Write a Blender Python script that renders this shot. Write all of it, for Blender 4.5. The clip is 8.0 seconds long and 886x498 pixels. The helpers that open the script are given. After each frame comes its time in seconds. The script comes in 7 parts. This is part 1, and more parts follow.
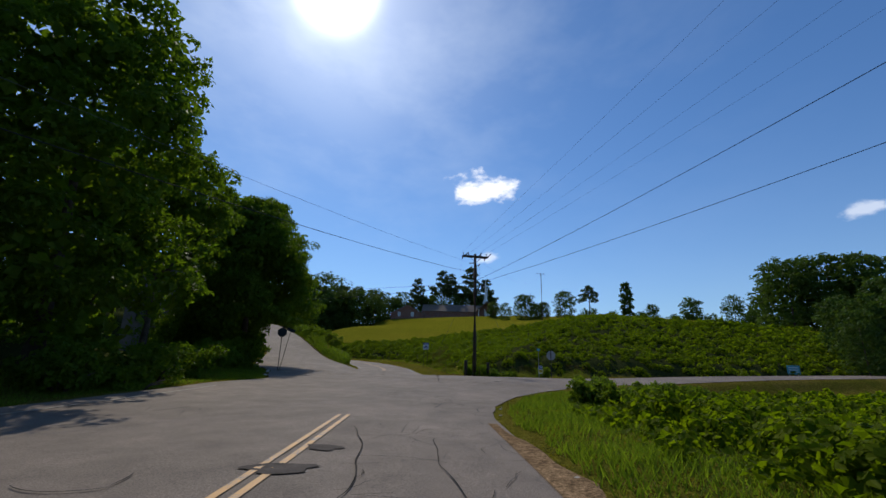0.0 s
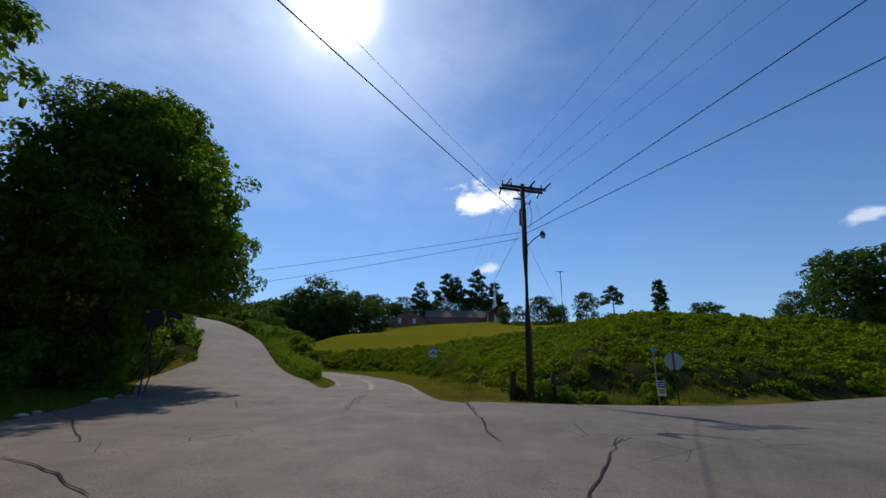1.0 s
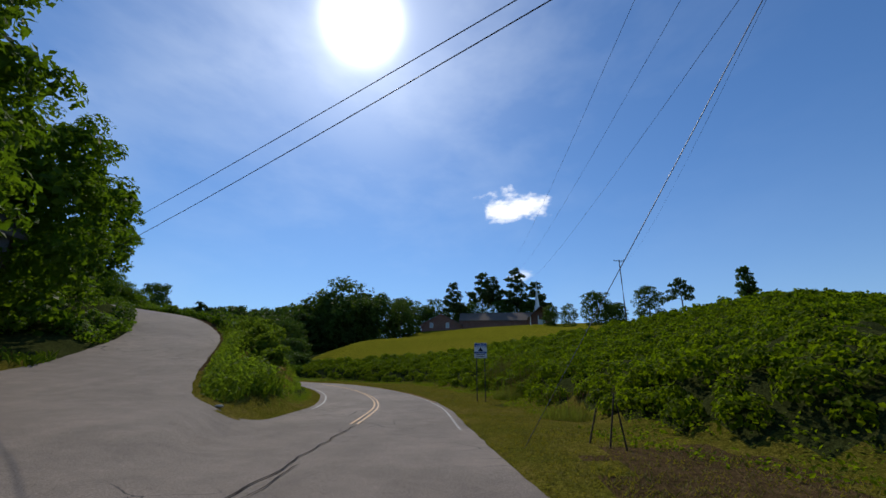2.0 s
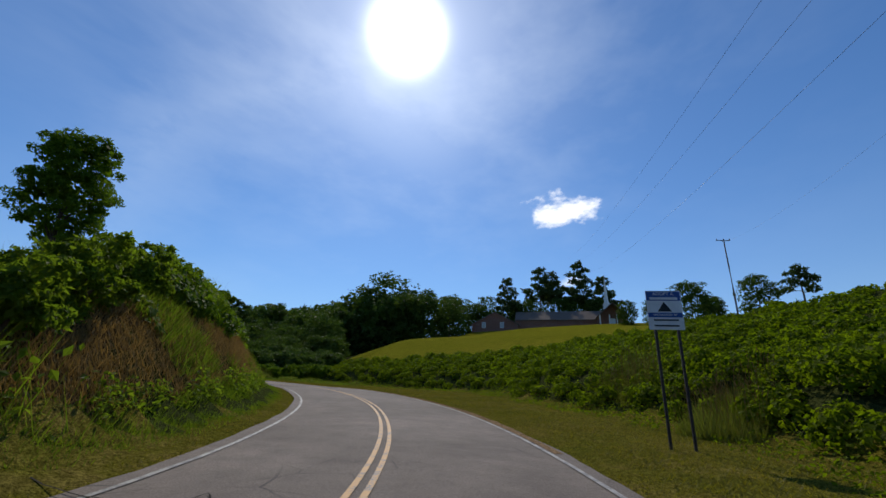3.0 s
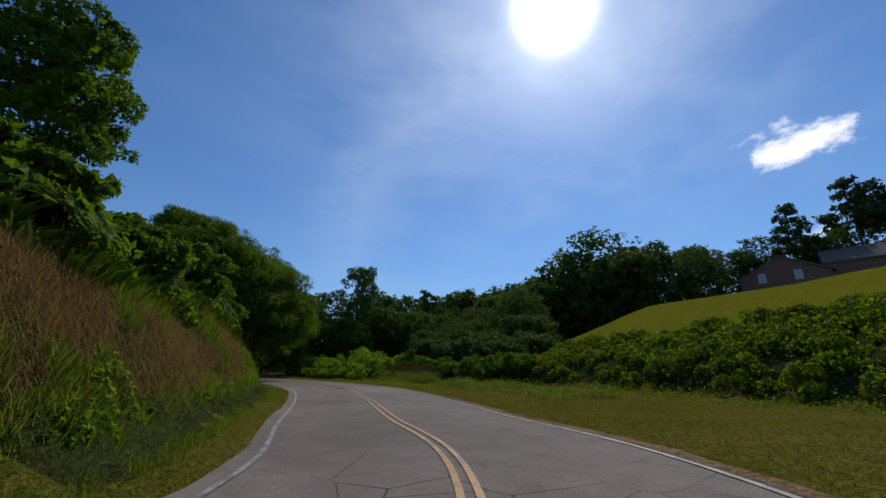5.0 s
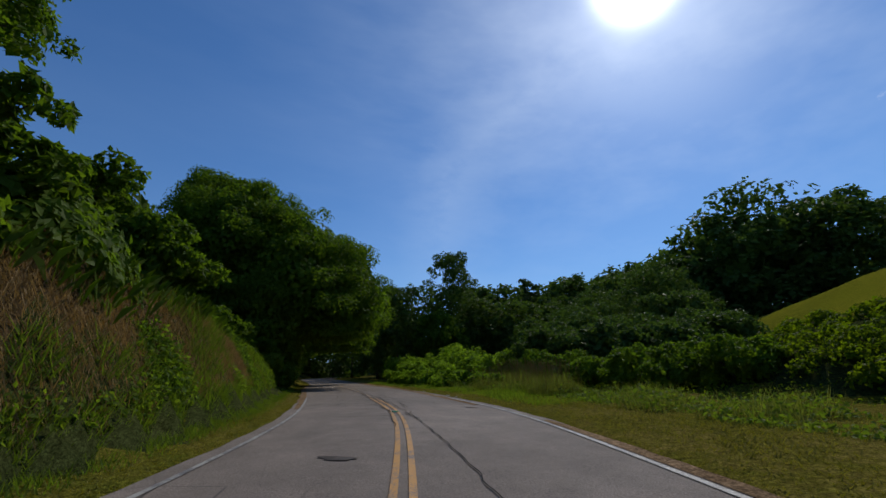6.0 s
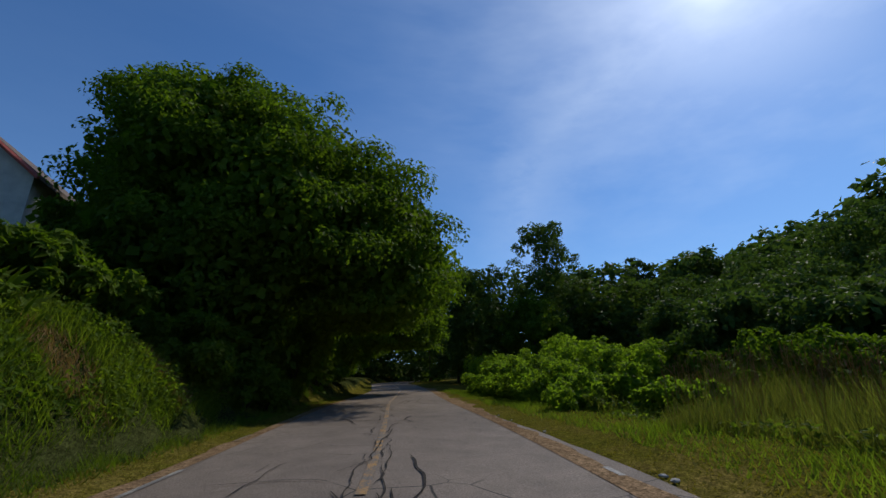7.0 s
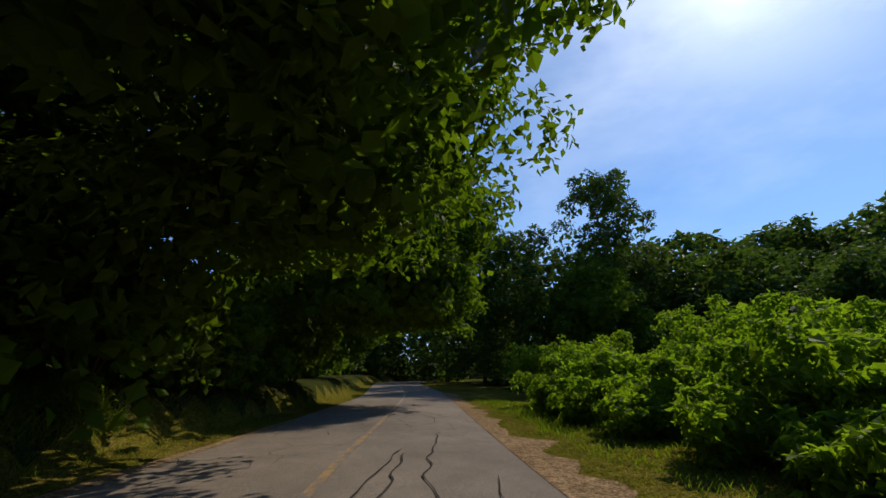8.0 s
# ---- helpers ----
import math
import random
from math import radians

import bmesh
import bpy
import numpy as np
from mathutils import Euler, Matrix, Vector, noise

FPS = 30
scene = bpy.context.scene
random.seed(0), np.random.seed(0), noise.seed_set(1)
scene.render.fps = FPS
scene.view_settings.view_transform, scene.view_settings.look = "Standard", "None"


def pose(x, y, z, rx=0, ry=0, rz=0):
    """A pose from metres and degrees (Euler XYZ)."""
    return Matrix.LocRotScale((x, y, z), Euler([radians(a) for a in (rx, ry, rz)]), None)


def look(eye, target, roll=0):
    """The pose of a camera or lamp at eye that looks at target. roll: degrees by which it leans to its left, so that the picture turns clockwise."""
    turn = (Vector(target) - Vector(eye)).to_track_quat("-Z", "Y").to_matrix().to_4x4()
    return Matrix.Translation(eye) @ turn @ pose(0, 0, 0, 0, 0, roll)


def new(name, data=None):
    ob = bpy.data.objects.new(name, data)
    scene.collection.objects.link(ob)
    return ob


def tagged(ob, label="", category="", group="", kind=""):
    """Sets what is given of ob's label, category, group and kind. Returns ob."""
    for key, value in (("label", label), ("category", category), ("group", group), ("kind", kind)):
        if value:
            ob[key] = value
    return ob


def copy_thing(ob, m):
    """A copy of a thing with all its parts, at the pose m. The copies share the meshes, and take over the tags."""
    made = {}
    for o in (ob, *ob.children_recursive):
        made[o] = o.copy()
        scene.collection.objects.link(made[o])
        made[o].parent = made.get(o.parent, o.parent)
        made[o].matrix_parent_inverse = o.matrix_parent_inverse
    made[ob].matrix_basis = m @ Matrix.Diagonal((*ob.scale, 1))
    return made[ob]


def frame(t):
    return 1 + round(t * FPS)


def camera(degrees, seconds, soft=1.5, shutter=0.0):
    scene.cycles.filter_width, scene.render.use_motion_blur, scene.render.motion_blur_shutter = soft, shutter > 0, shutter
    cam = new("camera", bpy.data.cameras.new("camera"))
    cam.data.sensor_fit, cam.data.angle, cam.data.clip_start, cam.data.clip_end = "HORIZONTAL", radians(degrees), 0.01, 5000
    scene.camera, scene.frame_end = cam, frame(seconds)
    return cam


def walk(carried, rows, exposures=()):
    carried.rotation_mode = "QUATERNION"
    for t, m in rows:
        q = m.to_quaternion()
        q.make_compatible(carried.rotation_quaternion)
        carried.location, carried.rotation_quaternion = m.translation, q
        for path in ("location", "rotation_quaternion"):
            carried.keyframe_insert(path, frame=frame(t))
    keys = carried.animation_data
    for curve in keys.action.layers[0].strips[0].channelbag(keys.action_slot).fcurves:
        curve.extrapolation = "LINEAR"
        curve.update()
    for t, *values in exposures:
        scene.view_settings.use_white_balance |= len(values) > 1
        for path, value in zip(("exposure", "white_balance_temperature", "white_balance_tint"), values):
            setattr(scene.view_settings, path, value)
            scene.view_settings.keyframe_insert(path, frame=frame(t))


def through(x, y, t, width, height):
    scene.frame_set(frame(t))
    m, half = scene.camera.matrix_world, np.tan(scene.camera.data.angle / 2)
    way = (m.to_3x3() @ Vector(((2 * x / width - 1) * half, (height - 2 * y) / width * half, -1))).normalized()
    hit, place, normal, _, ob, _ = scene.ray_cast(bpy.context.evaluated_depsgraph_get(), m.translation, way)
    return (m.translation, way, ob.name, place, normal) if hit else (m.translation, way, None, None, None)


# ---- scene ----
cam = camera(93.9, 8.0)
PATH = [
    (0, (1.811, -0.121, 1.058), (1.673, 1.805, 1.580), 1.66),
    (0.5, (0.652, 8.392, 1.030), (0.535, 10.308, 1.592), 1.13),
    (1, (-0.446, 16.706, 1.061), (-0.591, 18.617, 1.633), 1.10),
    (1.5, (-1.410, 25.010, 1.138), (-1.597, 26.911, 1.732), 0.59),
    (1.7, (-1.914, 28.270, 1.125), (-2.138, 30.164, 1.728), 0.45),
    (2.2, (-3.514, 36.391, 1.074), (-3.852, 38.263, 1.691), 0.94),
    (2.8, (-6.016, 45.945, 1.065), (-6.479, 47.785, 1.697), 1.94),
    (3, (-6.956, 49.031, 1.088), (-7.468, 50.856, 1.725), 1.87),
    (3.5, (-9.523, 56.248, 1.214), (-10.220, 58.016, 1.839), 1.04),
    (4, (-12.721, 63.192, 1.472), (-13.618, 64.874, 2.077), 0.10),
    (4.5, (-16.662, 69.160, 1.742), (-17.759, 70.725, 2.334), -0.46),
    (4.7, (-18.419, 71.438, 1.824), (-19.594, 72.944, 2.415), -0.59),
    (5.2, (-23.267, 76.667, 2.000), (-24.627, 78.006, 2.595), -0.73),
    (5.8, (-29.869, 82.173, 2.172), (-31.401, 83.308, 2.775), -1.32),
    (6, (-32.239, 83.868, 2.219), (-33.812, 84.946, 2.823), -1.35),
    (6.5, (-38.357, 87.810, 2.473), (-40.035, 88.711, 3.084), -1.46),
    (7, (-45.362, 91.124, 2.670), (-47.113, 91.867, 3.290), -1.49),
    (7.5, (-52.729, 93.852, 2.850), (-54.511, 94.513, 3.473), -0.98),
    (8, (-60.301, 96.358, 3.033), (-62.080, 97.034, 3.648), -0.38),
]
walk(cam, [(t, look(eye, target, roll)) for t, eye, target, roll in PATH], [(0, -0.36, 6600, 10), (4.0, -0.44, 6500, 10), (4.7, -0.48, 6500, 10), (6.2, -0.56, 6300, 10), (6.9, -0.46, 6350, 10), (7.5, -0.14, 6600, 10), (8, 0.0, 7000, 10)])

# ---------------------------------------------------------------- light
SUN = Vector((-0.275, 0.642, 0.715)).normalized()


def build_world():
    world = bpy.data.worlds.new("sky")
    scene.world = world
    world.use_nodes = True
    nt = world.node_tree
    n, l = nt.nodes, nt.links
    bg = n["Background"]
    bg.inputs["Strength"].default_value = 0.14
    sky = n.new("ShaderNodeTexSky")
    sky.sky_type = "NISHITA"
    sky.sun_disc = False
    sky.sun_elevation = math.asin(SUN.z)
    sky.sun_rotation = math.atan2(SUN.x, SUN.y)
    sky.air_density, sky.dust_density, sky.ozone_density = 1.0, 0.1, 6.0
    tc = n.new("ShaderNodeTexCoord")
    geo = tc.outputs["Generated"]

    def math_node(op, a, b=None, clamp=False):
        m = n.new("ShaderNodeMath")
        m.operation, m.use_clamp = op, clamp
        for i, v in enumerate((a, b)):
            if v is None:
                continue
            if isinstance(v, (int, float)):
                m.inputs[i].default_value = v
            else:
                l.new(v, m.inputs[i])
        return m.outputs[0]

    def dot(vec):
        d = n.new("ShaderNodeVectorMath")
        d.operation = "DOT_PRODUCT"
        l.new(geo, d.inputs[0])
        d.inputs[1].default_value = vec
        return d.outputs["Value"]

    def noise_tex(scale, detail, rough, stretch):
        mp = n.new("ShaderNodeMapping")
        mp.inputs["Scale"].default_value = stretch
        mp.inputs["Rotation"].default_value = (0.0, 0.0, 0.45)
        l.new(geo, mp.inputs["Vector"])
        t = n.new("ShaderNodeTexNoise")
        t.inputs["Scale"].default_value, t.inputs["Detail"].default_value, t.inputs["Roughness"].default_value = scale, detail, rough
        l.new(mp.outputs[0], t.inputs["Vector"])
        return t.outputs["Fac"]

    # thin high cirrus, thicker round the sun
    wisps = noise_tex(2.6, 5.0, 0.60, (1.0, 0.40, 2.0))
    ramp = n.new("ShaderNodeMapRange")
    ramp.inputs[1].default_value, ramp.inputs[2].default_value = 0.46, 0.78
    l.new(wisps, ramp.inputs[0])
    toward = math_node("POWER", math_node("MAXIMUM", dot(SUN), 0.0), 7.0)
    cirrus = math_node("MULTIPLY", ramp.outputs[0], math_node("ADD", math_node("MULTIPLY", toward, 0.30), 0.015), True)
    # one curved band of cirrus that runs down past the sun
    off = math_node("ABSOLUTE", math_node("SUBTRACT", dot((-0.513, 0.819, 0.256)), 0.917))
    fray = noise_tex(7.0, 5.0, 0.65, (1.0, 0.7, 1.6))
    body = n.new("ShaderNodeMapRange")
    body.interpolation_type = "SMOOTHSTEP"
    body.inputs[1].default_value, body.inputs[2].default_value = 0.058, 0.0
    l.new(math_node("ADD", off, math_node("MULTIPLY", math_node("SUBTRACT", fray, 0.5), 0.11)), body.inputs[0])
    reach = n.new("ShaderNodeMapRange")
    reach.interpolation_type = "SMOOTHSTEP"
    reach.inputs[1].default_value, reach.inputs[2].default_value = 0.86, 0.985
    l.new(dot(Vector((-0.59, 0.60, 0.54)).normalized()), reach.inputs[0])
    band = math_node("MULTIPLY", math_node("MULTIPLY", body.outputs[0], reach.outputs[0]), math_node("MULTIPLY", math_node("SUBTRACT", fray, 0.22), 0.36))
    cirrus = math_node("ADD", cirrus, band, True)
    # the sun's disc and the glow about it
    s = math_node("MAXIMUM", dot(SUN), 0.0)
    disc = math_node("MULTIPLY", math_node("POWER", s, 800.0), 75.0)
    halo = math_node("MULTIPLY", math_node("POWER", s, 34.0), 3.6)
    wide = math_node("MULTIPLY", math_node("POWER", s, 9.0), 0.55)
    glow = math_node("ADD", math_node("ADD", disc, halo), wide)
    # one small heaped cloud and two scraps
    def cloud(vec, inner, outer, amount):
        v = Vector(vec).normalized()
        puff = noise_tex(13.0, 6.0, 0.60, (1.0, 1.0, 1.7))
        m = n.new("ShaderNodeMapRange")
        # a flat ellipse: squeeze heights about the cloud's own centre
        sub = n.new("ShaderNodeVectorMath")
        sub.operation = "SUBTRACT"
        l.new(geo, sub.inputs[0])
        sub.inputs[1].default_value = v
        mul = n.new("ShaderNodeVectorMath")
        mul.operation = "MULTIPLY"
        l.new(sub.outputs[0], mul.inputs[0])
        mul.inputs[1].default_value = (1.0, 1.0, 2.1)
        ln = n.new("ShaderNodeVectorMath")
        ln.operation = "LENGTH"
        l.new(mul.outputs[0], ln.inputs[0])
        m.inputs[1].default_value, m.inputs[2].default_value = radians(outer), radians(inner)
        l.new(ln.outputs["Value"], m.inputs[0])
        both = math_node("ADD", m.outputs[0], math_node("MULTIPLY", math_node("SUBTRACT", puff, 0.5), 3.2))
        edge = n.new("ShaderNodeMapRange")
        edge.interpolation_type = "SMOOTHSTEP"
        edge.inputs[1].default_value, edge.inputs[2].default_value = 0.35, 1.05
        l.new(both, edge.inputs[0])
        inside = math_node("GREATER_THAN", m.outputs[0], 0.001)
        return math_node("MULTIPLY", math_node("MULTIPLY", edge.outputs[0], inside), amount)

    clouds = math_node("MAXIMUM", cloud((0.027, 0.917, 0.398), 1.8, 6.2, 0.95), cloud((0.665, 0.698, 0.267), 0.5, 2.6, 0.45))
    clouds = math_node("MAXIMUM", clouds, cloud((0.049, 0.969, 0.242), 0.4, 2.6, 0.5))
    up = n.new("ShaderNodeSeparateXYZ")
    l.new(geo, up.inputs[0])
    low = math_node("POWER", math_node("SUBTRACT", 1.0, math_node("MAXIMUM", up.outputs["Z"], 0.0)), 5.0)
    hazy = n.new("ShaderNodeMix")
    hazy.data_type = "RGBA"
    l.new(math_node("MULTIPLY", low, 0.55), hazy.inputs["Factor"])
    hazy.inputs["B"].default_value = (3.9, 4.9, 6.1, 1)
    mix1 = n.new("ShaderNodeMix")
    mix1.data_type = "RGBA"
    l.new(cirrus, mix1.inputs["Factor"])
    blue = n.new("ShaderNodeMix")
    blue.data_type, blue.blend_type = "RGBA", "MULTIPLY"
    blue.inputs["Factor"].default_value = 1.0
    l.new(sky.outputs[0], blue.inputs["A"])
    blue.inputs["B"].default_value = (0.64, 0.88, 1.06, 1)
    l.new(blue.outputs["Result"], hazy.inputs["A"])
    l.new(hazy.outputs["Result"], mix1.inputs["A"])
    mix1.inputs["B"].default_value = (7.8, 9.0, 10.6, 1)
    mix2 = n.new("ShaderNodeMix")
    mix2.data_type = "RGBA"
    l.new(clouds, mix2.inputs["Factor"])
    l.new(mix1.outputs["Result"], mix2.inputs["A"])
    mix2.inputs["B"].default_value = (10.5, 10.8, 11.5, 1)
    add = n.new("ShaderNodeMix")
    add.data_type, add.blend_type = "RGBA", "ADD"
    add.inputs["Factor"].default_value = 1.0
    l.new(mix2.outputs["Result"], add.inputs["A"])
    tint = n.new("ShaderNodeCombineXYZ")
    for i, f in enumerate((1.0, 0.98, 0.94)):
        l.new(math_node("MULTIPLY", glow, f), tint.inputs[i])
    l.new(tint.outputs[0], add.inputs["B"])
    l.new(add.outputs["Result"], bg.inputs["Color"])


build_world()
sun_lamp = new("sun", bpy.data.lights.new("sun", "SUN"))
sun_lamp.data.energy, sun_lamp.data.angle, sun_lamp.data.color = 3.2, radians(0.53), (1.0, 0.93, 0.81)
sun_lamp.matrix_world = look((0, 0, 60), Vector((0, 0, 60)) - SUN)
scene.view_settings.exposure = -0.38


# ---------------------------------------------------------------- materials
def material(name):
    m = bpy.data.materials.new(name)
    m.use_nodes = True
    return m, m.node_tree.nodes, m.node_tree.links, m.node_tree.nodes["Principled BSDF"]


def ramp_node(n, stops):
    r = n.new("ShaderNodeValToRGB")
    e = r.color_ramp.elements
    while len(e) < len(stops):
        e.new(0.5)
    for k, (p, c) in enumerate(stops):
        e[k].position, e[k].color = p, (*c, 1)
    return r


def noise_node(n, l, scale, detail=4.0, rough=0.55, coord="Object"):
    tc = n.new("ShaderNodeTexCoord")
    t = n.new("ShaderNodeTexNoise")
    t.inputs["Scale"].default_value, t.inputs["Detail"].default_value, t.inputs["Roughness"].default_value = scale, detail, rough
    l.new(tc.outputs[coord], t.inputs["Vector"])
    return t


def mix_rgb(n, l, fac, a, b, blend="MIX"):
    m = n.new("ShaderNodeMix")
    m.data_type, m.blend_type = "RGBA", blend
    for key, v in (("Factor", fac), ("A", a), ("B", b)):
        s = m.inputs[key]
        if isinstance(v, (int, float)):
            s.default_value = v
        elif isinstance(v, tuple):
            s.default_value = (*v, 1)
        else:
            l.new(v, s)
    return m.outputs["Result"]


def bump_node(n, l, bsdf, height, strength, distance):
    b = n.new("ShaderNodeBump")
    b.inputs["Strength"].default_value, b.inputs["Distance"].default_value = strength, distance
    l.new(height, b.inputs["Height"])
    l.new(b.outputs[0], bsdf.inputs["Normal"])


def plain(name, colour, rough=0.6, metal=0.0, vary=0.25, scale=6.0, bump=0.15, gloss=0.3):
    """A painted, wooden or metal surface with blotches at two scales and a fine relief."""
    m, n, l, p = material(name)
    big, fine = noise_node(n, l, scale, 5.0), noise_node(n, l, scale * 14, 3.0)
    lo, hi = tuple(c * (1 - vary) for c in colour), tuple(min(1, c * (1 + vary)) for c in colour)
    r = ramp_node(n, [(0.3, lo), (0.7, hi)])
    l.new(big.outputs["Fac"], r.inputs[0])
    col = mix_rgb(n, l, 0.35, r.outputs[0], fine.outputs["Fac"], "OVERLAY")
    l.new(col, p.inputs["Base Color"])
    p.inputs["Roughness"].default_value, p.inputs["Metallic"].default_value = rough, metal
    p.inputs["Specular IOR Level"].default_value = gloss
    bump_node(n, l, p, fine.outputs["Fac"], bump, 0.01)
    return m


def asphalt_material():
    m, n, l, p = material("worn asphalt")
    big, mid, fine = noise_node(n, l, 0.16, 5.0, 0.6), noise_node(n, l, 1.3, 6.0, 0.65), noise_node(n, l, 55.0, 3.0, 0.7)
    r = ramp_node(n, [(0.30, (0.140, 0.112, 0.088)), (0.55, (0.186, 0.150, 0.119)), (0.75, (0.236, 0.191, 0.151))])
    l.new(big.outputs["Fac"], r.inputs[0])
    col = mix_rgb(n, l, 0.45, r.outputs[0], mid.outputs["Fac"], "OVERLAY")
    chips = n.new("ShaderNodeMapRange")
    chips.inputs[1].default_value, chips.inputs[2].default_value = 0.36, 0.64
    l.new(fine.outputs["Fac"], chips.inputs[0])
    col = mix_rgb(n, l, 0.38, col, chips.outputs[0], "OVERLAY")
    # a web of fine cracks
    tc = n.new("ShaderNodeTexCoord")
    warp = mix_rgb(n, l, 0.12, tc.outputs["Object"], noise_node(n, l, 0.9, 4.0).outputs["Color"], "ADD")
    v = n.new("ShaderNodeTexVoronoi")
    v.feature = "DISTANCE_TO_EDGE"
    v.inputs["Scale"].default_value = 0.85
    l.new(warp, v.inputs["Vector"])
    line = n.new("ShaderNodeMapRange")
    line.inputs[1].default_value, line.inputs[2].default_value = 0.004, 0.014
    l.new(v.outputs["Distance"], line.inputs[0])
    where = n.new("ShaderNodeMapRange")
    where.inputs[1].default_value, where.inputs[2].default_value = 0.50, 0.58
    l.new(noise_node(n, l, 0.11, 3.0).outputs["Fac"], where.inputs[0])
    k = n.new("ShaderNodeMath")
    k.operation = "MULTIPLY"
    inv = n.new("ShaderNodeMath")
    inv.operation = "SUBTRACT"
    inv.inputs[0].default_value = 1.0
    l.new(line.outputs[0], inv.inputs[1])
    l.new(inv.outputs[0], k.inputs[0])
    l.new(where.outputs[0], k.inputs[1])
    col = mix_rgb(n, l, k.outputs[0], col, (0.03, 0.028, 0.026))
    l.new(col, p.inputs["Base Color"])
    p.inputs["Roughness"].default_value = 0.82
    p.inputs["Specular IOR Level"].default_value = 0.18
    bump_node(n, l, p, fine.outputs["Fac"], 0.5, 0.006)
    return m


def line_material(name, colour, wear):
    m, n, l, p = material(name)
    a, b = noise_node(n, l, 3.0, 6.0, 0.7), noise_node(n, l, 40.0, 3.0, 0.7)
    s = mix_rgb(n, l, 0.4, a.outputs["Fac"], b.outputs["Fac"])
    r = ramp_node(n, [(wear - 0.05, (0.13, 0.12, 0.11)), (wear + 0.05, colour)])
    l.new(s, r.inputs[0])
    l.new(r.outputs[0], p.inputs["Base Color"])
    p.inputs["Roughness"].default_value = 0.6
    return m


def earth_material(name, stops, size=1.0, bump=0.6):
    """Soil, turf or litter: patches, tufts and grain."""
    m, n, l, p = material(name)
    a, b, c = noise_node(n, l, 0.25 / size, 5.0, 0.6), noise_node(n, l, 2.2 / size, 6.0, 0.7), noise_node(n, l, 30.0, 3.0, 0.7)
    g = ramp_node(n, stops)
    l.new(mix_rgb(n, l, 0.45, a.outputs["Fac"], b.outputs["Fac"]), g.inputs[0])
    fleck = noise_node(n, l, 9.0, 5.0, 0.75)
    spread = n.new("ShaderNodeMapRange")
    spread.inputs[1].default_value, spread.inputs[2].default_value = 0.36, 0.64
    l.new(fleck.outputs["Fac"], spread.inputs[0])
    col = mix_rgb(n, l, 0.45, g.outputs[0], spread.outputs[0], "OVERLAY")
    grit = n.new("ShaderNodeMapRange")
    grit.inputs[1].default_value, grit.inputs[2].default_value = 0.38, 0.62
    l.new(c.outputs["Fac"], grit.inputs[0])
    col = mix_rgb(n, l, 0.45, col, grit.outputs[0], "OVERLAY")
    l.new(col, p.inputs["Base Color"])
    p.inputs["Roughness"].default_value = 0.95
    p.inputs["Specular IOR Level"].default_value = 0.0
    bump_node(n, l, p, c.outputs["Fac"], bump, 0.04)
    return m


def leaf_material(name, dark, light, through, trans=0.45, spread=0.5, patch=0.35, gloss=0.05):
    """Leaves: each island its own green, some light passing through."""
    m, n, l, p = material(name)
    geo = n.new("ShaderNodeNewGeometry")
    r = ramp_node(n, [(0.0, dark), (spread, tuple((a + b) / 2 for a, b in zip(dark, light))), (1.0, light)])
    big = noise_node(n, l, patch, 3.0)
    l.new(mix_rgb(n, l, 0.55, geo.outputs["Random Per Island"], big.outputs["Fac"]), r.inputs[0])
    l.new(r.outputs[0], p.inputs["Base Color"])
    p.inputs["Roughness"].default_value = 0.55
    p.inputs["Specular IOR Level"].default_value = gloss
    t = n.new("ShaderNodeBsdfTranslucent")
    l.new(mix_rgb(n, l, 1.0, r.outputs[0], through, "MULTIPLY"), t.inputs["Color"])
    mx = n.new("ShaderNodeMixShader")
    mx.inputs[0].default_value = trans
    l.new(p.outputs[0], mx.inputs[1])
    l.new(t.outputs[0], mx.inputs[2])
    l.new(mx.outputs[0], n["Material Output"].inputs["Surface"])
    return m


ASPHALT = asphalt_material()
YELLOW = line_material("worn yellow paint", (0.50, 0.245, 0.045), 0.455)
YELLOW_WORN = line_material("nearly bare yellow paint", (0.40, 0.22, 0.06), 0.52)
WHITE_LINE = line_material("worn white paint", (0.35, 0.325, 0.275), 0.50)
TAR = plain("crack sealing tar", (0.048, 0.042, 0.037), 0.95, vary=0.3, gloss=0.03)
GROUND = earth_material("verge turf", [(0.30, (0.055, 0.068, 0.008)), (0.50, (0.105, 0.092, 0.014)), (0.70, (0.170, 0.122, 0.036))])
CLAY = earth_material("orange clay", [(0.3, (0.040, 0.028, 0.013)), (0.7, (0.100, 0.064, 0.030))])
GRAVEL = earth_material("sandy orange gravel", [(0.3, (0.125, 0.078, 0.042)), (0.7, (0.29, 0.195, 0.110))], 1.2, 0.25)
LITTER = earth_material("dark leaf litter", [(0.3, (0.020, 0.028, 0.008)), (0.7, (0.055, 0.060, 0.018))])
LAWN = earth_material("mown lawn", [(0.3, (0.130, 0.134, 0.009)), (0.7, (0.182, 0.160, 0.015))], 4.0)
BARK = plain("grey-brown bark", (0.085, 0.065, 0.048), 0.95, vary=0.4, scale=5, bump=0.8)
POLE_WOOD = plain("creosoted pole wood", (0.060, 0.042, 0.030), 0.85, vary=0.35, scale=4, bump=0.5)
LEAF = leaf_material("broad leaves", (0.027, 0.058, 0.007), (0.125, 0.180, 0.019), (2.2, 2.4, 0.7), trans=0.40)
# dim leaves for distant trees; on the smothered trees they paint in shade
LEAF_FAR_AND_SHADED = leaf_material("far and shaded leaves", (0.030, 0.056, 0.014), (0.085, 0.125, 0.026), (2.0, 2.2, 0.9), trans=0.30, patch=0.12)
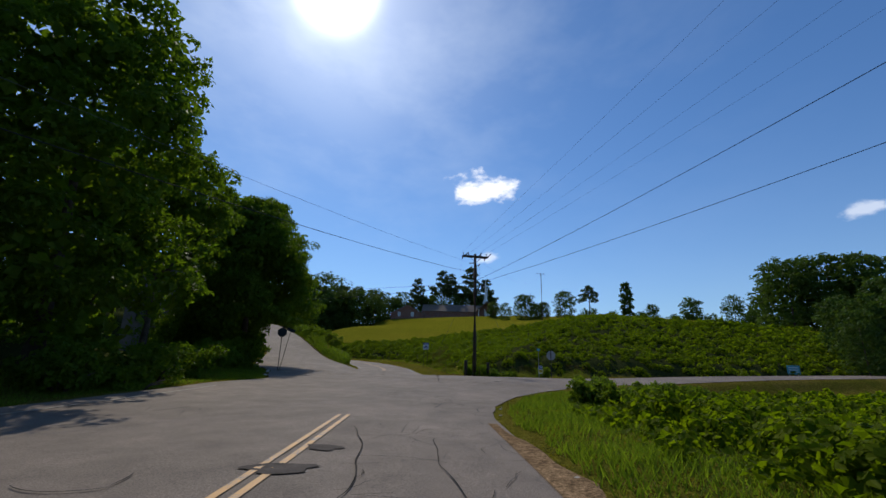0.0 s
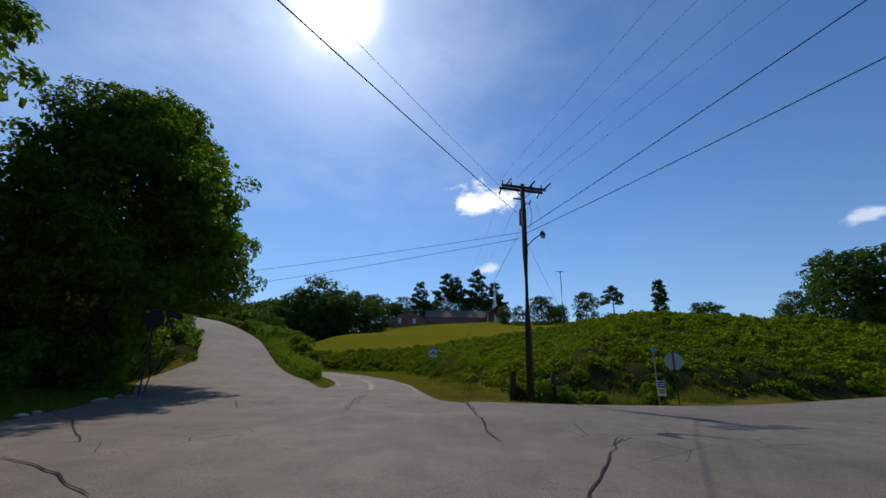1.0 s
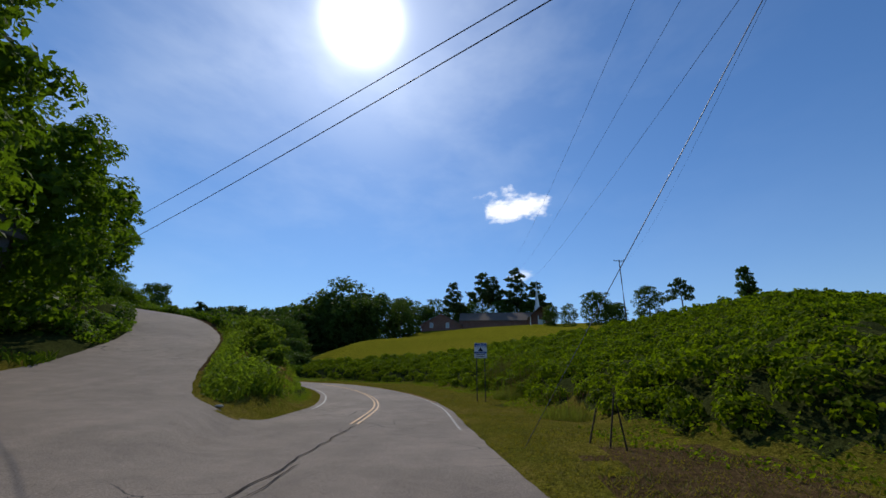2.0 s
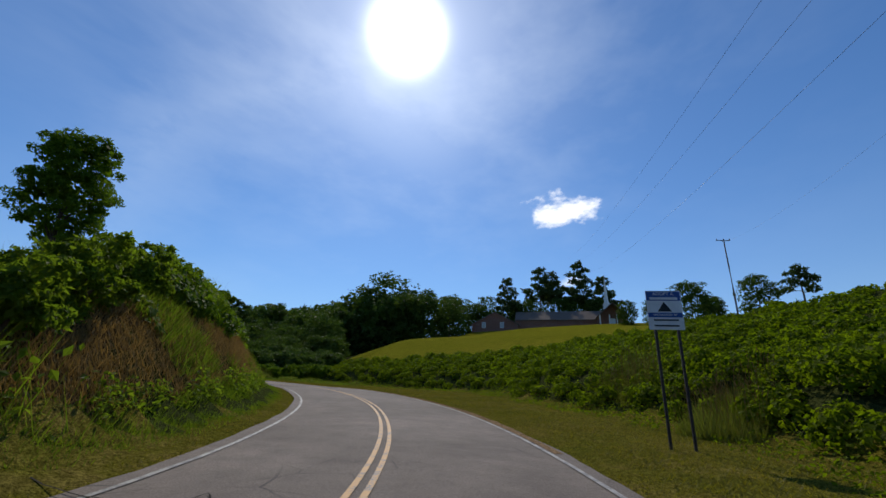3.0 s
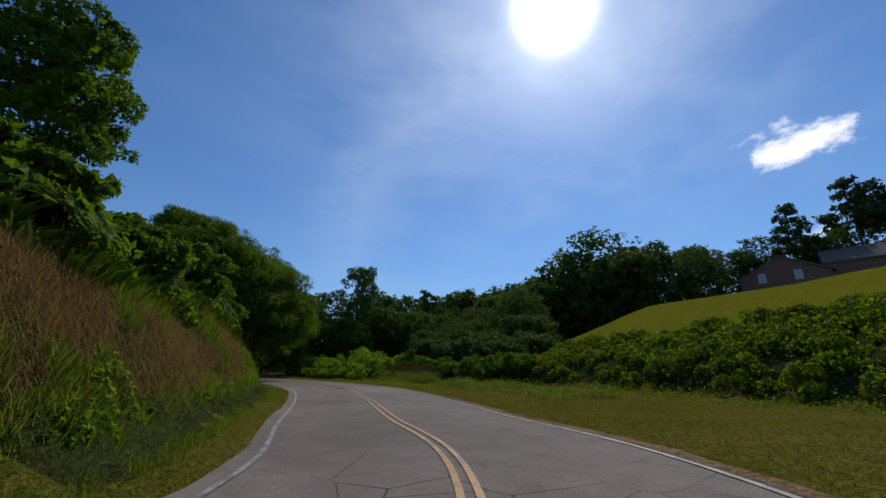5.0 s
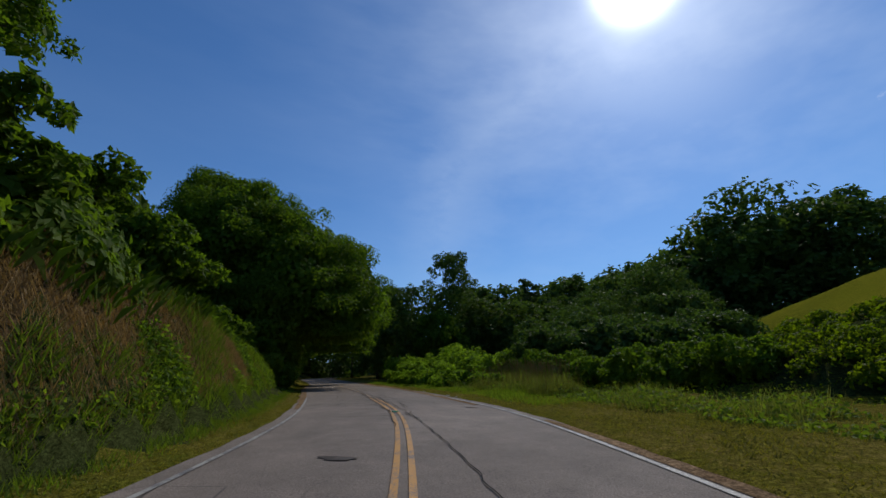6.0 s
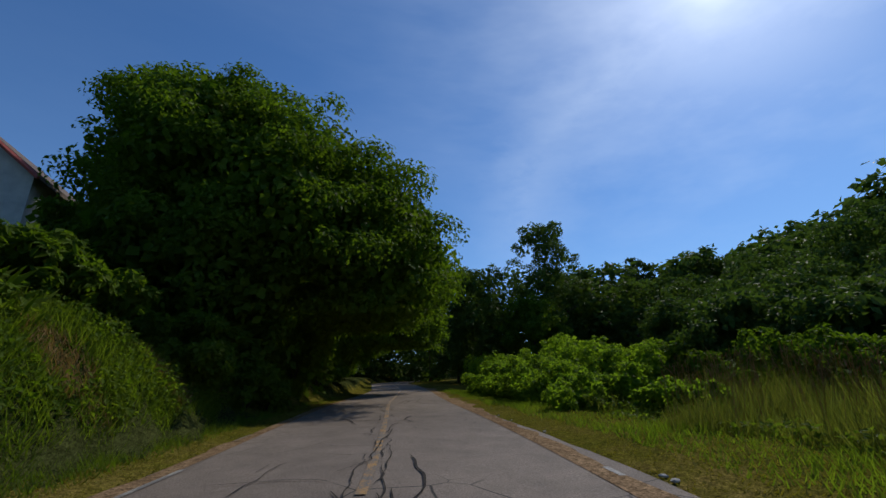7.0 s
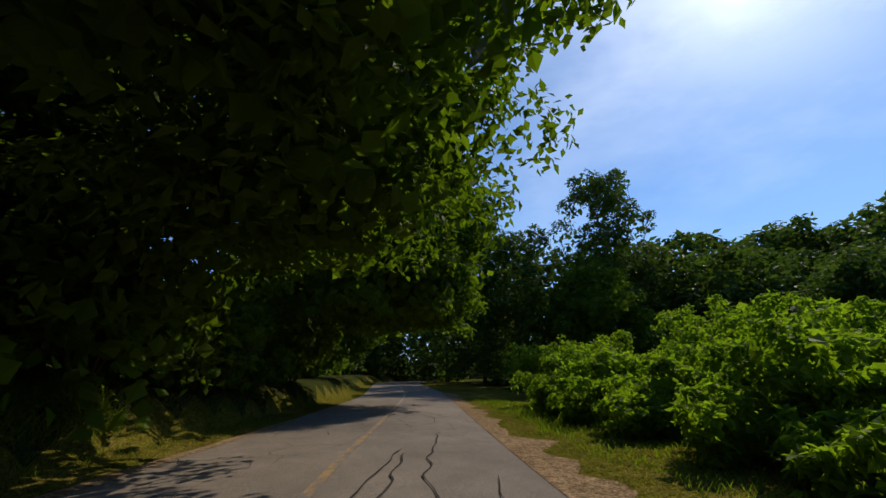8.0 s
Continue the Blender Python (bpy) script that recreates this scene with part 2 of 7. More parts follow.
PINE = leaf_material("pine needles", (0.030, 0.050, 0.018), (0.080, 0.110, 0.035), (1.6, 1.8, 0.9), trans=0.25)
KUDZU = leaf_material("kudzu leaves", (0.027, 0.054, 0.004), (0.148, 0.182, 0.011), (2.3, 2.5, 0.5), patch=0.25, gloss=0.02)
GRASS = leaf_material("mown grass blades", (0.062, 0.075, 0.010), (0.210, 0.172, 0.034), (1.9, 1.9, 0.7), trans=0.4)
# lighter version of the weed green: sunlight put into the leaf colour
BUSH_SUNLIT = leaf_material("sunlit roadside leaves", (0.046, 0.092, 0.012), (0.172, 0.232, 0.028), (2.3, 2.5, 0.7), trans=0.55)
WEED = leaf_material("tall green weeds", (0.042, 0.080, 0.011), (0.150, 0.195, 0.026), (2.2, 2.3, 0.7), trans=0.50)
FOOT_GRASS = leaf_material("thick bank grass", (0.044, 0.080, 0.011), (0.138, 0.172, 0.025), (2.0, 2.2, 0.7), trans=0.45)
REED = leaf_material("tall pale-green grass", (0.050, 0.080, 0.014), (0.180, 0.185, 0.052), (2.0, 2.0, 0.8), trans=0.45)
STRAW = leaf_material("dry straw", (0.090, 0.060, 0.020), (0.400, 0.262, 0.105), (1.4, 1.3, 0.8), trans=0.32)


# ---------------------------------------------------------------- plan of the ground
def spline(points, step=0.5):
    """A smooth line through the points (Catmull-Rom), resampled evenly."""
    p = np.array(points, float)
    p = np.vstack([2 * p[0] - p[1], p, 2 * p[-1] - p[-2]])
    out = []
    for a, b, c, d in zip(p, p[1:], p[2:], p[3:]):
        for u in np.linspace(0, 1, 40, endpoint=False):
            out.append(0.5 * (2 * b + (c - a) * u + (2 * a - 5 * b + 4 * c - d) * u * u + (3 * b - a - 3 * c + d) * u ** 3))
    out = np.array(out + [p[-2]])
    run = np.r_[0, np.cumsum(np.hypot(*np.diff(out[:, :2], axis=0).T))]
    s = np.arange(0, run[-1], step)
    return np.stack([np.interp(s, run, out[:, k]) for k in range(out.shape[1])], 1)


# centre lines: x, y, height
MAIN = spline([(2.57, -58.98, -0.3), (0.71, -19.25, -0.2), (-0.04, -1.36, -0.19), (-0.44, 4.16, -0.2), (-1.8, 15.85, -0.19), (-3.18, 25.36, -0.11), (-4.4, 31, -0.14),
               (-5.8, 38, -0.18), (-7.4, 45.5, -0.18), (-9.3, 54.1, -0.08), (-11.85, 60.86, 0.14), (-15.27, 67.08, 0.39), (-19.63, 72.9, 0.64), (-25.1, 79.11, 0.82),
               (-30.3, 82.42, 0.94), (-36.43, 86.18, 1.15), (-43.1, 89.6, 1.37), (-50.5, 92.25, 1.55), (-58.2, 94.6, 1.74), (-66.1, 96.9, 1.86), (-75.5, 100, 1.95),
               (-90.7, 104.9, 2.2), (-105, 108.4, 2.6), (-124, 113.5, 3.1), (-139, 124, 3.5), (-148, 142, 4.0)])
SIDE_RIGHT = spline([(-3.01, 30.32, 0.0), (6.14, 31.01, -0.02), (14.23, 34.19, 0.0), (30.42, 42.67, 0.4), (60.72, 53.54, 1.0), (137.12, 83.13, 2.0)])
SIDE_LEFT = spline([(-7.03, 34.93, 0.0), (-11.54, 40.45, 0.25), (-17.64, 47.94, 1.3), (-26.84, 61.31, 4.4), (-36.0, 68.6, 7.2), (-46.0, 70.6, 8.6), (-57.0, 69.0, 9.4), (-69.8, 63.0, 9.8), (-92.85, 56.88, 10)])
# foot of the kudzu hill, seen with the hill on its right-hand side
FOOT = spline([(146.98, 91.22, 0), (60.76, 58.22, 0), (30.45, 48.30, 0), (12.21, 41.98, 0), (4.60, 39.87, 0), (1.09, 44.30, 0), (-1.47, 57.81, 0), (-4.65, 68.47, 0), (-10.55, 79.98, 0), (-16.11, 89.30, 0),
               (-32.76, 99.88, 0), (-51.91, 106.62, 0), (-66.03, 121.31, 0), (-70.66, 146.06, 0), (-77.86, 193.26, 0), (-92.94, 287.54, 0), (-112.16, 457.05, 0)], 1.0)


def smooth(e0, e1, x):
    t = np.clip((x - e0) / (e1 - e0), 0, 1)
    return t * t * (3 - 2 * t)


def along(line, x, y):
    """Run, signed offset (right of the line is positive) and height of the nearest place on a line."""
    x, y = np.atleast_1d(np.asarray(x, float)), np.atleast_1d(np.asarray(y, float))
    shape = x.shape
    x, y = x.ravel(), y.ravel()
    step = np.hypot(*(line[1, :2] - line[0, :2]))
    tang = np.gradient(line[:, :2], axis=0)
    tang /= np.linalg.norm(tang, axis=1)[:, None]
    run, off, hgt = np.empty(len(x)), np.empty(len(x)), np.empty(len(x))
    for k in range(0, len(x), 4000):
        xs, ys = x[k:k + 4000], y[k:k + 4000]
        i = ((xs[:, None] - line[::10, 0]) ** 2 + (ys[:, None] - line[::10, 1]) ** 2).argmin(1) * 10
        win = np.clip(i[:, None] + np.arange(-9, 10), 0, len(line) - 1)
        i = win[np.arange(len(xs)), ((xs[:, None] - line[win, 0]) ** 2 + (ys[:, None] - line[win, 1]) ** 2).argmin(1)]
        dx, dy = xs - line[i, 0], ys - line[i, 1]
        a = np.clip(dx * tang[i, 0] + dy * tang[i, 1], -step, step)
        side = dx * tang[i, 1] - dy * tang[i, 0]
        dist = np.sqrt(np.maximum(dx * dx + dy * dy - a * a, 0))
        f = i + a / step
        run[k:k + 4000], off[k:k + 4000] = f * step, np.where(side >= 0, dist, -dist)
        hgt[k:k + 4000] = np.interp(f, np.arange(len(line)), line[:, 2])
    return run.reshape(shape), off.reshape(shape), hgt.reshape(shape)


def run_at(x, y):
    return float(along(MAIN, [x], [y])[0][0])


rng = np.random.default_rng(7)
LATTICE = rng.random((257, 257))


def wave(x, y, size, octaves=3):
    """Smooth random heights, -1 to 1, with bumps of the given size."""
    out, amp, total = 0, 1.0, 0.0
    for o in range(octaves):
        u, v = np.asarray(x) / size * 2 ** o + 31.7 * o, np.asarray(y) / size * 2 ** o + 17.3 * o
        i, j = np.floor(u).astype(int), np.floor(v).astype(int)
        fu, fv = u - i, v - j
        fu, fv = fu * fu * (3 - 2 * fu), fv * fv * (3 - 2 * fv)
        g = lambda a, b: LATTICE[a % 256, b % 256]
        val = (g(i, j) * (1 - fu) + g(i + 1, j) * fu) * (1 - fv) + (g(i, j + 1) * (1 - fu) + g(i + 1, j + 1) * fu) * fv
        out, total, amp = out + amp * (2 * val - 1), total + amp, amp * 0.5
    return out / total


def mounds(x, y, size):
    """Rounded heaps, 0 to 1, one in each cell of a jittered lattice."""
    u, v = np.asarray(x) / size, np.asarray(y) / size
    i, j = np.floor(u).astype(int), np.floor(v).astype(int)
    best = np.full(np.shape(u), 9.0)
    for a in (-1, 0, 1):
        for b in (-1, 0, 1):
            px, py = i + a + 0.15 + 0.7 * LATTICE[(i + a) % 256, (j + b) % 256], j + b + 0.15 + 0.7 * LATTICE[(j + b + 91) % 256, (i + a + 37) % 256]
            best = np.minimum(best, (u - px) ** 2 + (v - py) ** 2)
    return np.power(np.clip(1 - best / 0.36, 0, 1), 0.6)


S_JOIN = run_at(-4.02, 30.31)      # where the side roads meet the main road
S_TIP = run_at(-9.68, 53.07)    # where the cut bank begins
S_HIGH = run_at(-24.01, 80.32)
S_LOW = run_at(-53.72, 94.77)


def pave_gap(x, y):
    """Below 0 on asphalt: the distance to the pavement's edge, the three roads run together in wide curves."""
    s, d, _ = along(MAIN, x, y)
    left = 3.12 + 3.15 * (1 - smooth(S_JOIN - 6, S_JOIN + 16, s)) + 1.2 * smooth(S_JOIN - 8, S_JOIN - 1, s) * (1 - smooth(S_JOIN + 2, S_JOIN + 9, s)) + 1.5 * (1 - smooth(S_JOIN - 11, S_JOIN - 5, s))
    main = np.where(d > 0, d - 3.52 + 0.30 * smooth(S_LOW - 4, S_LOW + 10, s), -d - left)
    sr, dr, _ = along(SIDE_RIGHT, x, y)
    right = np.abs(dr) - 3.3
    sl, dl, _ = along(SIDE_LEFT, x, y)
    lft = np.abs(dl) - 2.45 - np.where(dl < 0, 0.8 + 3.2 * (1 - smooth(8, 20, sl)), 0.0)
    def smin(a, b, k):
        h = np.clip(0.5 + 0.5 * (b - a) / k, 0, 1)
        return b + (a - b) * h - k * h * (1 - h)
    near = np.exp(-((s - S_JOIN) / 40.0) ** 2)
    return smin(smin(main, right, np.where(dr > 0, 3.0 + 21.0 * smooth(-4, 1, d), 5.0) * near + 0.05), lft, 5.0 * np.where(dl > 0, np.exp(-((s - S_JOIN) / 21.0) ** 2), near) + 0.05)


def road_height(x, y):
    s, d, z = along(MAIN, x, y)
    _, dr, zr = along(SIDE_RIGHT, x, y)
    _, dl, zl = along(SIDE_LEFT, x, y)
    a, b, c = np.maximum(np.abs(d) - 2.5, 0), np.maximum(np.abs(dr) - 2.5, 0), np.maximum(np.abs(dl) - 2.2, 0)
    wa, wb, wc = 1 / (a + 0.25) ** 2, 1 / (b + 0.25) ** 2, 1 / (c + 0.25) ** 2
    return (wa * z + wb * zr + wc * zl) / (wa + wb + wc) - 0.018 * np.minimum(np.abs(d), 3.4) * (wa > wb) * (wa > wc)


def hill(u):
    return 0.9 * smooth(0, 3, u) + 0.29 * np.clip(u - 1, 0, 27) + 0.145 * np.clip(u - 28, 0, 75)  + 0.02 * np.clip(u - 103, 0, 300)


def lawn_edge(x):
    """How far up the hill the kudzu reaches: the mown lawn begins there."""
    return np.interp(x, [-65.4, -45.6, -21.8, -1.0, 7.9, 20.4, 60.9, 111.4], [118.4, 113.5, 107.3, 102.2, 93.6, 85.9, 88.4, 99.7])


def kudzu_cover(x, y):
    """1 where kudzu grows: the hill's front, up to the mown lawn's edge."""
    _, u, _ = along(FOOT, x, y)
    top = lawn_edge(x) + 2.5 * wave(x, y, 12.0, 2)
    crest = np.interp(x, [-14, -2, 10, 26], [90, 25, 24, 60]) + 1.6 * wave(x, y, 9.0, 2)
    return (1 - smooth(crest - 0.8, crest + 0.8, u)) * smooth(0.0, 1.6, u + 0.8 * wave(x, y, 3.0, 2)) * smooth(-44, -40, x) * (1 - smooth(top - 0.8, top + 0.8, y))


def ground_height(x, y):
    x, y = np.asarray(x, float), np.asarray(y, float)
    s, d, z = along(MAIN, x, y)
    gap = pave_gap(x, y)
    _, u, _ = along(FOOT, x, y)
    sl, dl, zl = along(SIDE_LEFT, x, y)
    base = z + 0.0
    # right-hand side: the corner plot falls away, then the hill
    corner = (1 - smooth(S_JOIN - 4, S_JOIN + 4, s)) * smooth(3.5, 14, d)
    right = base - 0.7 * corner * (1 - smooth(-2, 2, u)) + hill(np.maximum(u, 0)) * (1 - (1 - smooth(-49, -36, x)) * (1 - smooth(114, 139, y)))
    right += 0.022 * np.clip(u - 28, 0, 60) * (1 - smooth(-5, 35, x))
    right += 0.10 * wave(x, y, 5.0) * smooth(4, 9, d)
    # left-hand side: a cut bank that climbs to the plateau of the left road
    e = -d - 2.95
    crest = 3.3 * smooth(S_TIP - 3, S_TIP + 9, s) + 2.6 * smooth(S_HIGH - 17, S_HIGH - 3, s)
    crest = crest * (1 - 0.80 * smooth(S_LOW - 10, S_LOW + 8, s))
    steep = 1.25 + 0.5 * smooth(S_HIGH - 12, S_HIGH, s)
    bank = np.clip((e - 1.5 + 0.35 * wave(x, y, 3.0)) * steep, 0, None)
    bank = crest * (1 - np.exp(-bank / np.maximum(crest, 0.3) * 1.25)) + 0.10 * np.clip(e - 8, 0, 60) * smooth(S_TIP - 3, S_TIP + 9, s)
    early = (1 - smooth(S_JOIN + 4, S_JOIN + 16, s)) * (0.12 * np.clip(-d - 9.0, 0, 25))
    left = base + bank + early
    near_left = 1 - smooth(3.0, 7.5, np.abs(dl))
    past = smooth(4, 12, sl)
    left = left * (1 - near_left * past) + (zl + 0.5 * smooth(3.0, 7.5, np.abs(dl))) * near_left * past
    # the high nose between the two roads
    left = left + 0.5 * smooth(0.3, 3.2, gap) * smooth(S_TIP - 1, S_TIP + 4, s) * (1 - smooth(S_TIP + 18, S_TIP + 28, s)) * smooth(2.6, 4.6, dl) * smooth(10, 5, dl)
    # the plateau about the left road
    up = smooth(30, 4, np.abs(dl)) * past
    left = left + (np.maximum(zl + 0.5, left) - left) * up * smooth(8, 16, e)
    g = np.where(d > 0, right, left)
    g = g + 0.06 * wave(x, y, 2.2) * smooth(0.4, 2.0, gap)
    # verge meets the asphalt; under it the earth lies lower
    r = road_height(x, y)
    w = smooth(0.05, 1.6, gap)
    g = np.where(gap < 2.0, (r - 0.015) * (1 - w) + g * w, g)
    g = g - 0.12 * (1 - smooth(-0.45, 0.0, gap))
    # the level yard of the church
    yard = 1 - smooth(0.9, 1.7, np.hypot((x + 8.0) / 30, (y - 184.0) / 16))
    g = g * (1 - yard) + (18.9 + 0.048 * (x + 8.0) + 0.075 * np.minimum(y - 177, 0)) * yard
    # far country
    out = np.hypot(x + 20, y - 100)
    return g * (1 - smooth(350, 900, out)) + smooth(350, 900, out) * 8.0


def cover_bump(x, y):
    """The heaps that the kudzu makes over the hill."""
    c = kudzu_cover(x, y)
    xx, yy = x + 0.5 * wave(x, y, 2.5), y + 0.5 * wave(y, x, 2.5)
    heap = 1.15 * mounds(xx, yy, 1.45) * (0.85 + 0.5 * wave(x, y, 3.5, 2)) + 0.65 * mounds(xx + 9, yy, 0.8) * mounds(xx, yy, 1.45) + 0.6 * mounds(xx + 9, yy, 3.6) * smooth(-0.2, 0.5, wave(x, y, 11.0, 2))
    return c * (0.15 + heap + 0.12 * wave(x, y, 0.8, 2))


# ---------------------------------------------------------------- mesh helpers
def mesh_object(name, verts, faces, mat, parent=None, smooth_shade=False):
    """A mesh from arrays; faces is an (n, k) array with k corners each."""
    verts, faces = np.asarray(verts, np.float32), np.asarray(faces, np.int32)
    me = bpy.data.meshes.new(name)
    me.vertices.add(len(verts))
    me.vertices.foreach_set("co", verts.ravel())
    k = faces.shape[1]
    me.loops.add(faces.size)
    me.loops.foreach_set("vertex_index", faces.ravel())
    me.polygons.add(len(faces))
    me.polygons.foreach_set("loop_start", np.arange(0, faces.size, k, dtype=np.int32))
    me.polygons.foreach_set("use_smooth", np.full(len(faces), smooth_shade))
    me.update(calc_edges=True)
    me.materials.append(mat)
    ob = new(name, me)
    ob.parent = parent
    return ob


def part(name, bm, mat, parent=None, label="", smooth_shade=False):
    me = bpy.data.meshes.new(name)
    bmesh.ops.recalc_face_normals(bm, faces=bm.faces)
    bm.to_mesh(me)
    bm.free()
    me.materials.append(mat)
    if smooth_shade:
        me.polygons.foreach_set("use_smooth", np.ones(len(me.polygons), bool))
    ob = new(name, me)
    ob.parent = parent
    return tagged(ob, label)


def thing(name, place, label, category, group="", turn=0.0):
    ob = new(name)
    ob.matrix_world = pose(*place, 0, 0, turn)
    return tagged(ob, label, category, group)


def box(bm, cx, cy, cz, sx, sy, sz, bevel=0.0, m=None):
    r = bmesh.ops.create_cube(bm, size=1.0)
    bmesh.ops.scale(bm, vec=(sx, sy, sz), verts=r["verts"])
    if bevel:
        es = list({e for v in r["verts"] for e in v.link_edges})
        rr = bmesh.ops.bevel(bm, geom=es, offset=bevel, segments=2, affect="EDGES", profile=0.5)
        vs = list({v for f in rr["faces"] for v in f.verts} | {v for v in r["verts"] if v.is_valid})
    else:
        vs = r["verts"]
    bmesh.ops.translate(bm, vec=(cx, cy, cz), verts=vs)
    if m:
        bmesh.ops.transform(bm, matrix=m, verts=vs)
    return vs


def tube(bm, pts, radii, sides=8):
    """A tapered tube along points."""
    rings = []
    for k, (p, r) in enumerate(zip(pts, radii)):
        p = Vector(p)
        a = Vector(pts[max(k - 1, 0)])
        b = Vector(pts[min(k + 1, len(pts) - 1)])
        q = (b - a).normalized().to_track_quat("Z", "Y")
        rings.append([bm.verts.new(p + q @ Vector((math.cos(2 * math.pi * i / sides) * r, math.sin(2 * math.pi * i / sides) * r, 0))) for i in range(sides)])
    for a, b in zip(rings, rings[1:]):
        for i in range(sides):
            bm.faces.new((a[i], a[(i + 1) % sides], b[(i + 1) % sides], b[i]))
    bm.faces.new(rings[0][::-1])
    bm.faces.new(rings[-1])


def z_at(x, y):
    return float(ground_height(np.array([x]), np.array([y]))[0])


# ---------------------------------------------------------------- ground and roads
def axis(lo, hi, step, far_lo, far_hi):
    mid = np.arange(lo, hi + step / 2, step)
    a, b = [lo], [hi]
    g = step
    while a[-1] > far_lo:
        g *= 1.18
        a.append(a[-1] - g)
    g = step
    while b[-1] < far_hi:
        g *= 1.18
        b.append(b[-1] + g)
    return np.r_[a[:0:-1], mid, b[1:]]


def build_ground():
    xs, ys = axis(-106, 60, 0.6, -3000, 3000), axis(-12, 132, 0.6, -3000, 4000)
    gx, gy = np.meshgrid(xs, ys)
    z = ground_height(gx, gy)
    near = (gx > -110) & (gx < 110) & (gy > -20) & (gy < 200)
    z = z + np.where(near, cover_bump(gx, gy) * 0.25, 0)
    v = np.stack([gx, gy, z], -1).reshape(-1, 3)
    nx, ny = len(xs), len(ys)
    i = np.arange(nx * ny).reshape(ny, nx)
    f = np.stack([i[:-1, :-1], i[:-1, 1:], i[1:, 1:], i[1:, :-1]], -1).reshape(-1, 4)
    ob = mesh_object("ground", v, f, GROUND, None, True)
    for extra in (CLAY, LITTER, LAWN):
        ob.data.materials.append(extra)
    cx, cy = (gx[:-1, :-1] + gx[1:, 1:]) / 2, (gy[:-1, :-1] + gy[1:, 1:]) / 2
    s, d, _ = along(MAIN, cx, cy)
    u, gap = along(FOOT, cx, cy)[1], pave_gap(cx, cy)
    e = -d - 2.95
    kind = np.zeros(cx.shape, np.int32)
    far = np.hypot(cx + 20, cy - 100) > 150
    edge = lawn_edge(cx) + 2.5 * wave(cx, cy, 12.0, 2)
    kind[(u > 0.8) & (cy < edge)] = 2
    kind[(u > 0.8) & ((cy >= edge) | ((kudzu_cover(cx, cy) < 0.5) & (u > 15))) & (cx > -55)] = 3
    kind[((cx <= -55) | ((cx < -41) & (cy < 123))) & (u > 2)] = 2
    kind[(e > 2.0 + 0.6 * wave(cx, cy, 3.0)) & (e < 9) & (s > S_TIP - 1) & (s < S_LOW + 4)] = 1
    kind[(e > 1.2 + 0.3 * wave(cx, cy, 2.0)) & (e < 2.6) & (s > S_TIP + 4) & (s < S_LOW + 6)] = 2
    kind[(e > 1.5) & (s > S_LOW - 12) & (s < S_LOW + 6)] = 2
    kind[(e >= 9) & (s > S_TIP - 1)] = 2
    kind[(-d > 13.5 + wave(cx, cy, 4.0)) & (s < S_JOIN + 6) & (gap > 2)] = 2
    kind[(e > 1.8) & (s > S_LOW + 4) & (gap > 1)] = 2
    kind[(d > 9) & (s > S_LOW + 6)] = 2
    kind[(d > 6.5) & (s < S_JOIN - 4) & (gap > 3.2 + 0.8 * wave(cx, cy, 4.0)) & (cx < 36)] = 2
    kind[far] = 2
    kind[np.hypot((cx - 0.27) / 1.7, (cy - 40.85) / 2.6) < 1 + 0.4 * wave(cx, cy, 1.4)] = 1
    ob.data.polygons.foreach_set("material_index", kind.ravel())
    return tagged(ob, "rolling ground of mown grass with bare clay on the road cut", "ground", kind="structure")


def build_road():
    """The pavement: a fine lattice cut along the asphalt's edge."""
    step = 0.5
    pieces_v, pieces_f, total = [], [], 0
    gx, gy = np.meshgrid(np.arange(-185, 140, step), np.arange(-60, 130, step))
    # keep only the cells about the roads
    g = np.full(gx.shape, 9.0)
    coarse = np.minimum.reduce([np.abs(along(L, gx[::4, ::4], gy[::4, ::4])[1]) for L in (MAIN, SIDE_RIGHT, SIDE_LEFT)])
    mask = np.kron(coarse < 16, np.ones((4, 4), bool))[: gx.shape[0], : gx.shape[1]]
    g[mask] = pave_gap(gx[mask], gy[mask]) + 0.07 * wave(gx[mask], gy[mask], 0.9, 2)
    verts, index, faces = [], {}, []

    def corner(key, x, y):
        if key not in index:
            index[key] = len(verts)
            verts.append((x, y))
        return index[key]

    ny, nx = g.shape
    inside = g < 0
    cells = np.argwhere(inside[:-1, :-1] | inside[1:, :-1] | inside[:-1, 1:] | inside[1:, 1:])
    for j, i in cells:
        ring = [(j, i), (j, i + 1), (j + 1, i + 1), (j + 1, i)]
        poly = []
        for k in range(4):
            a, b = ring[k], ring[(k + 1) % 4]
            ga, gb = g[a], g[b]
            if ga < 0:
                poly.append(corner(("p", *a), gx[a], gy[a]))
            if (ga < 0) != (gb < 0):
                t = ga / (ga - gb)
                poly.append(corner(("e", *min(a, b), *max(a, b)), gx[a] + (gx[b] - gx[a]) * t, gy[a] + (gy[b] - gy[a]) * t))
        if len(poly) >= 3:
            faces.append(poly)
    v = np.array(verts)
    z = road_height(v[:, 0], v[:, 1])
    me = bpy.data.meshes.new("road")
    me.from_pydata([(a, b, c) for (a, b), c in zip(v.tolist(), z.tolist())], [], faces)
    me.polygons.foreach_set("use_smooth", np.ones(len(me.polygons), bool))
    me.materials.append(ASPHALT)
    return tagged(new("road", me), "cracked grey two-lane asphalt road with two side roads", "road", kind="structure")


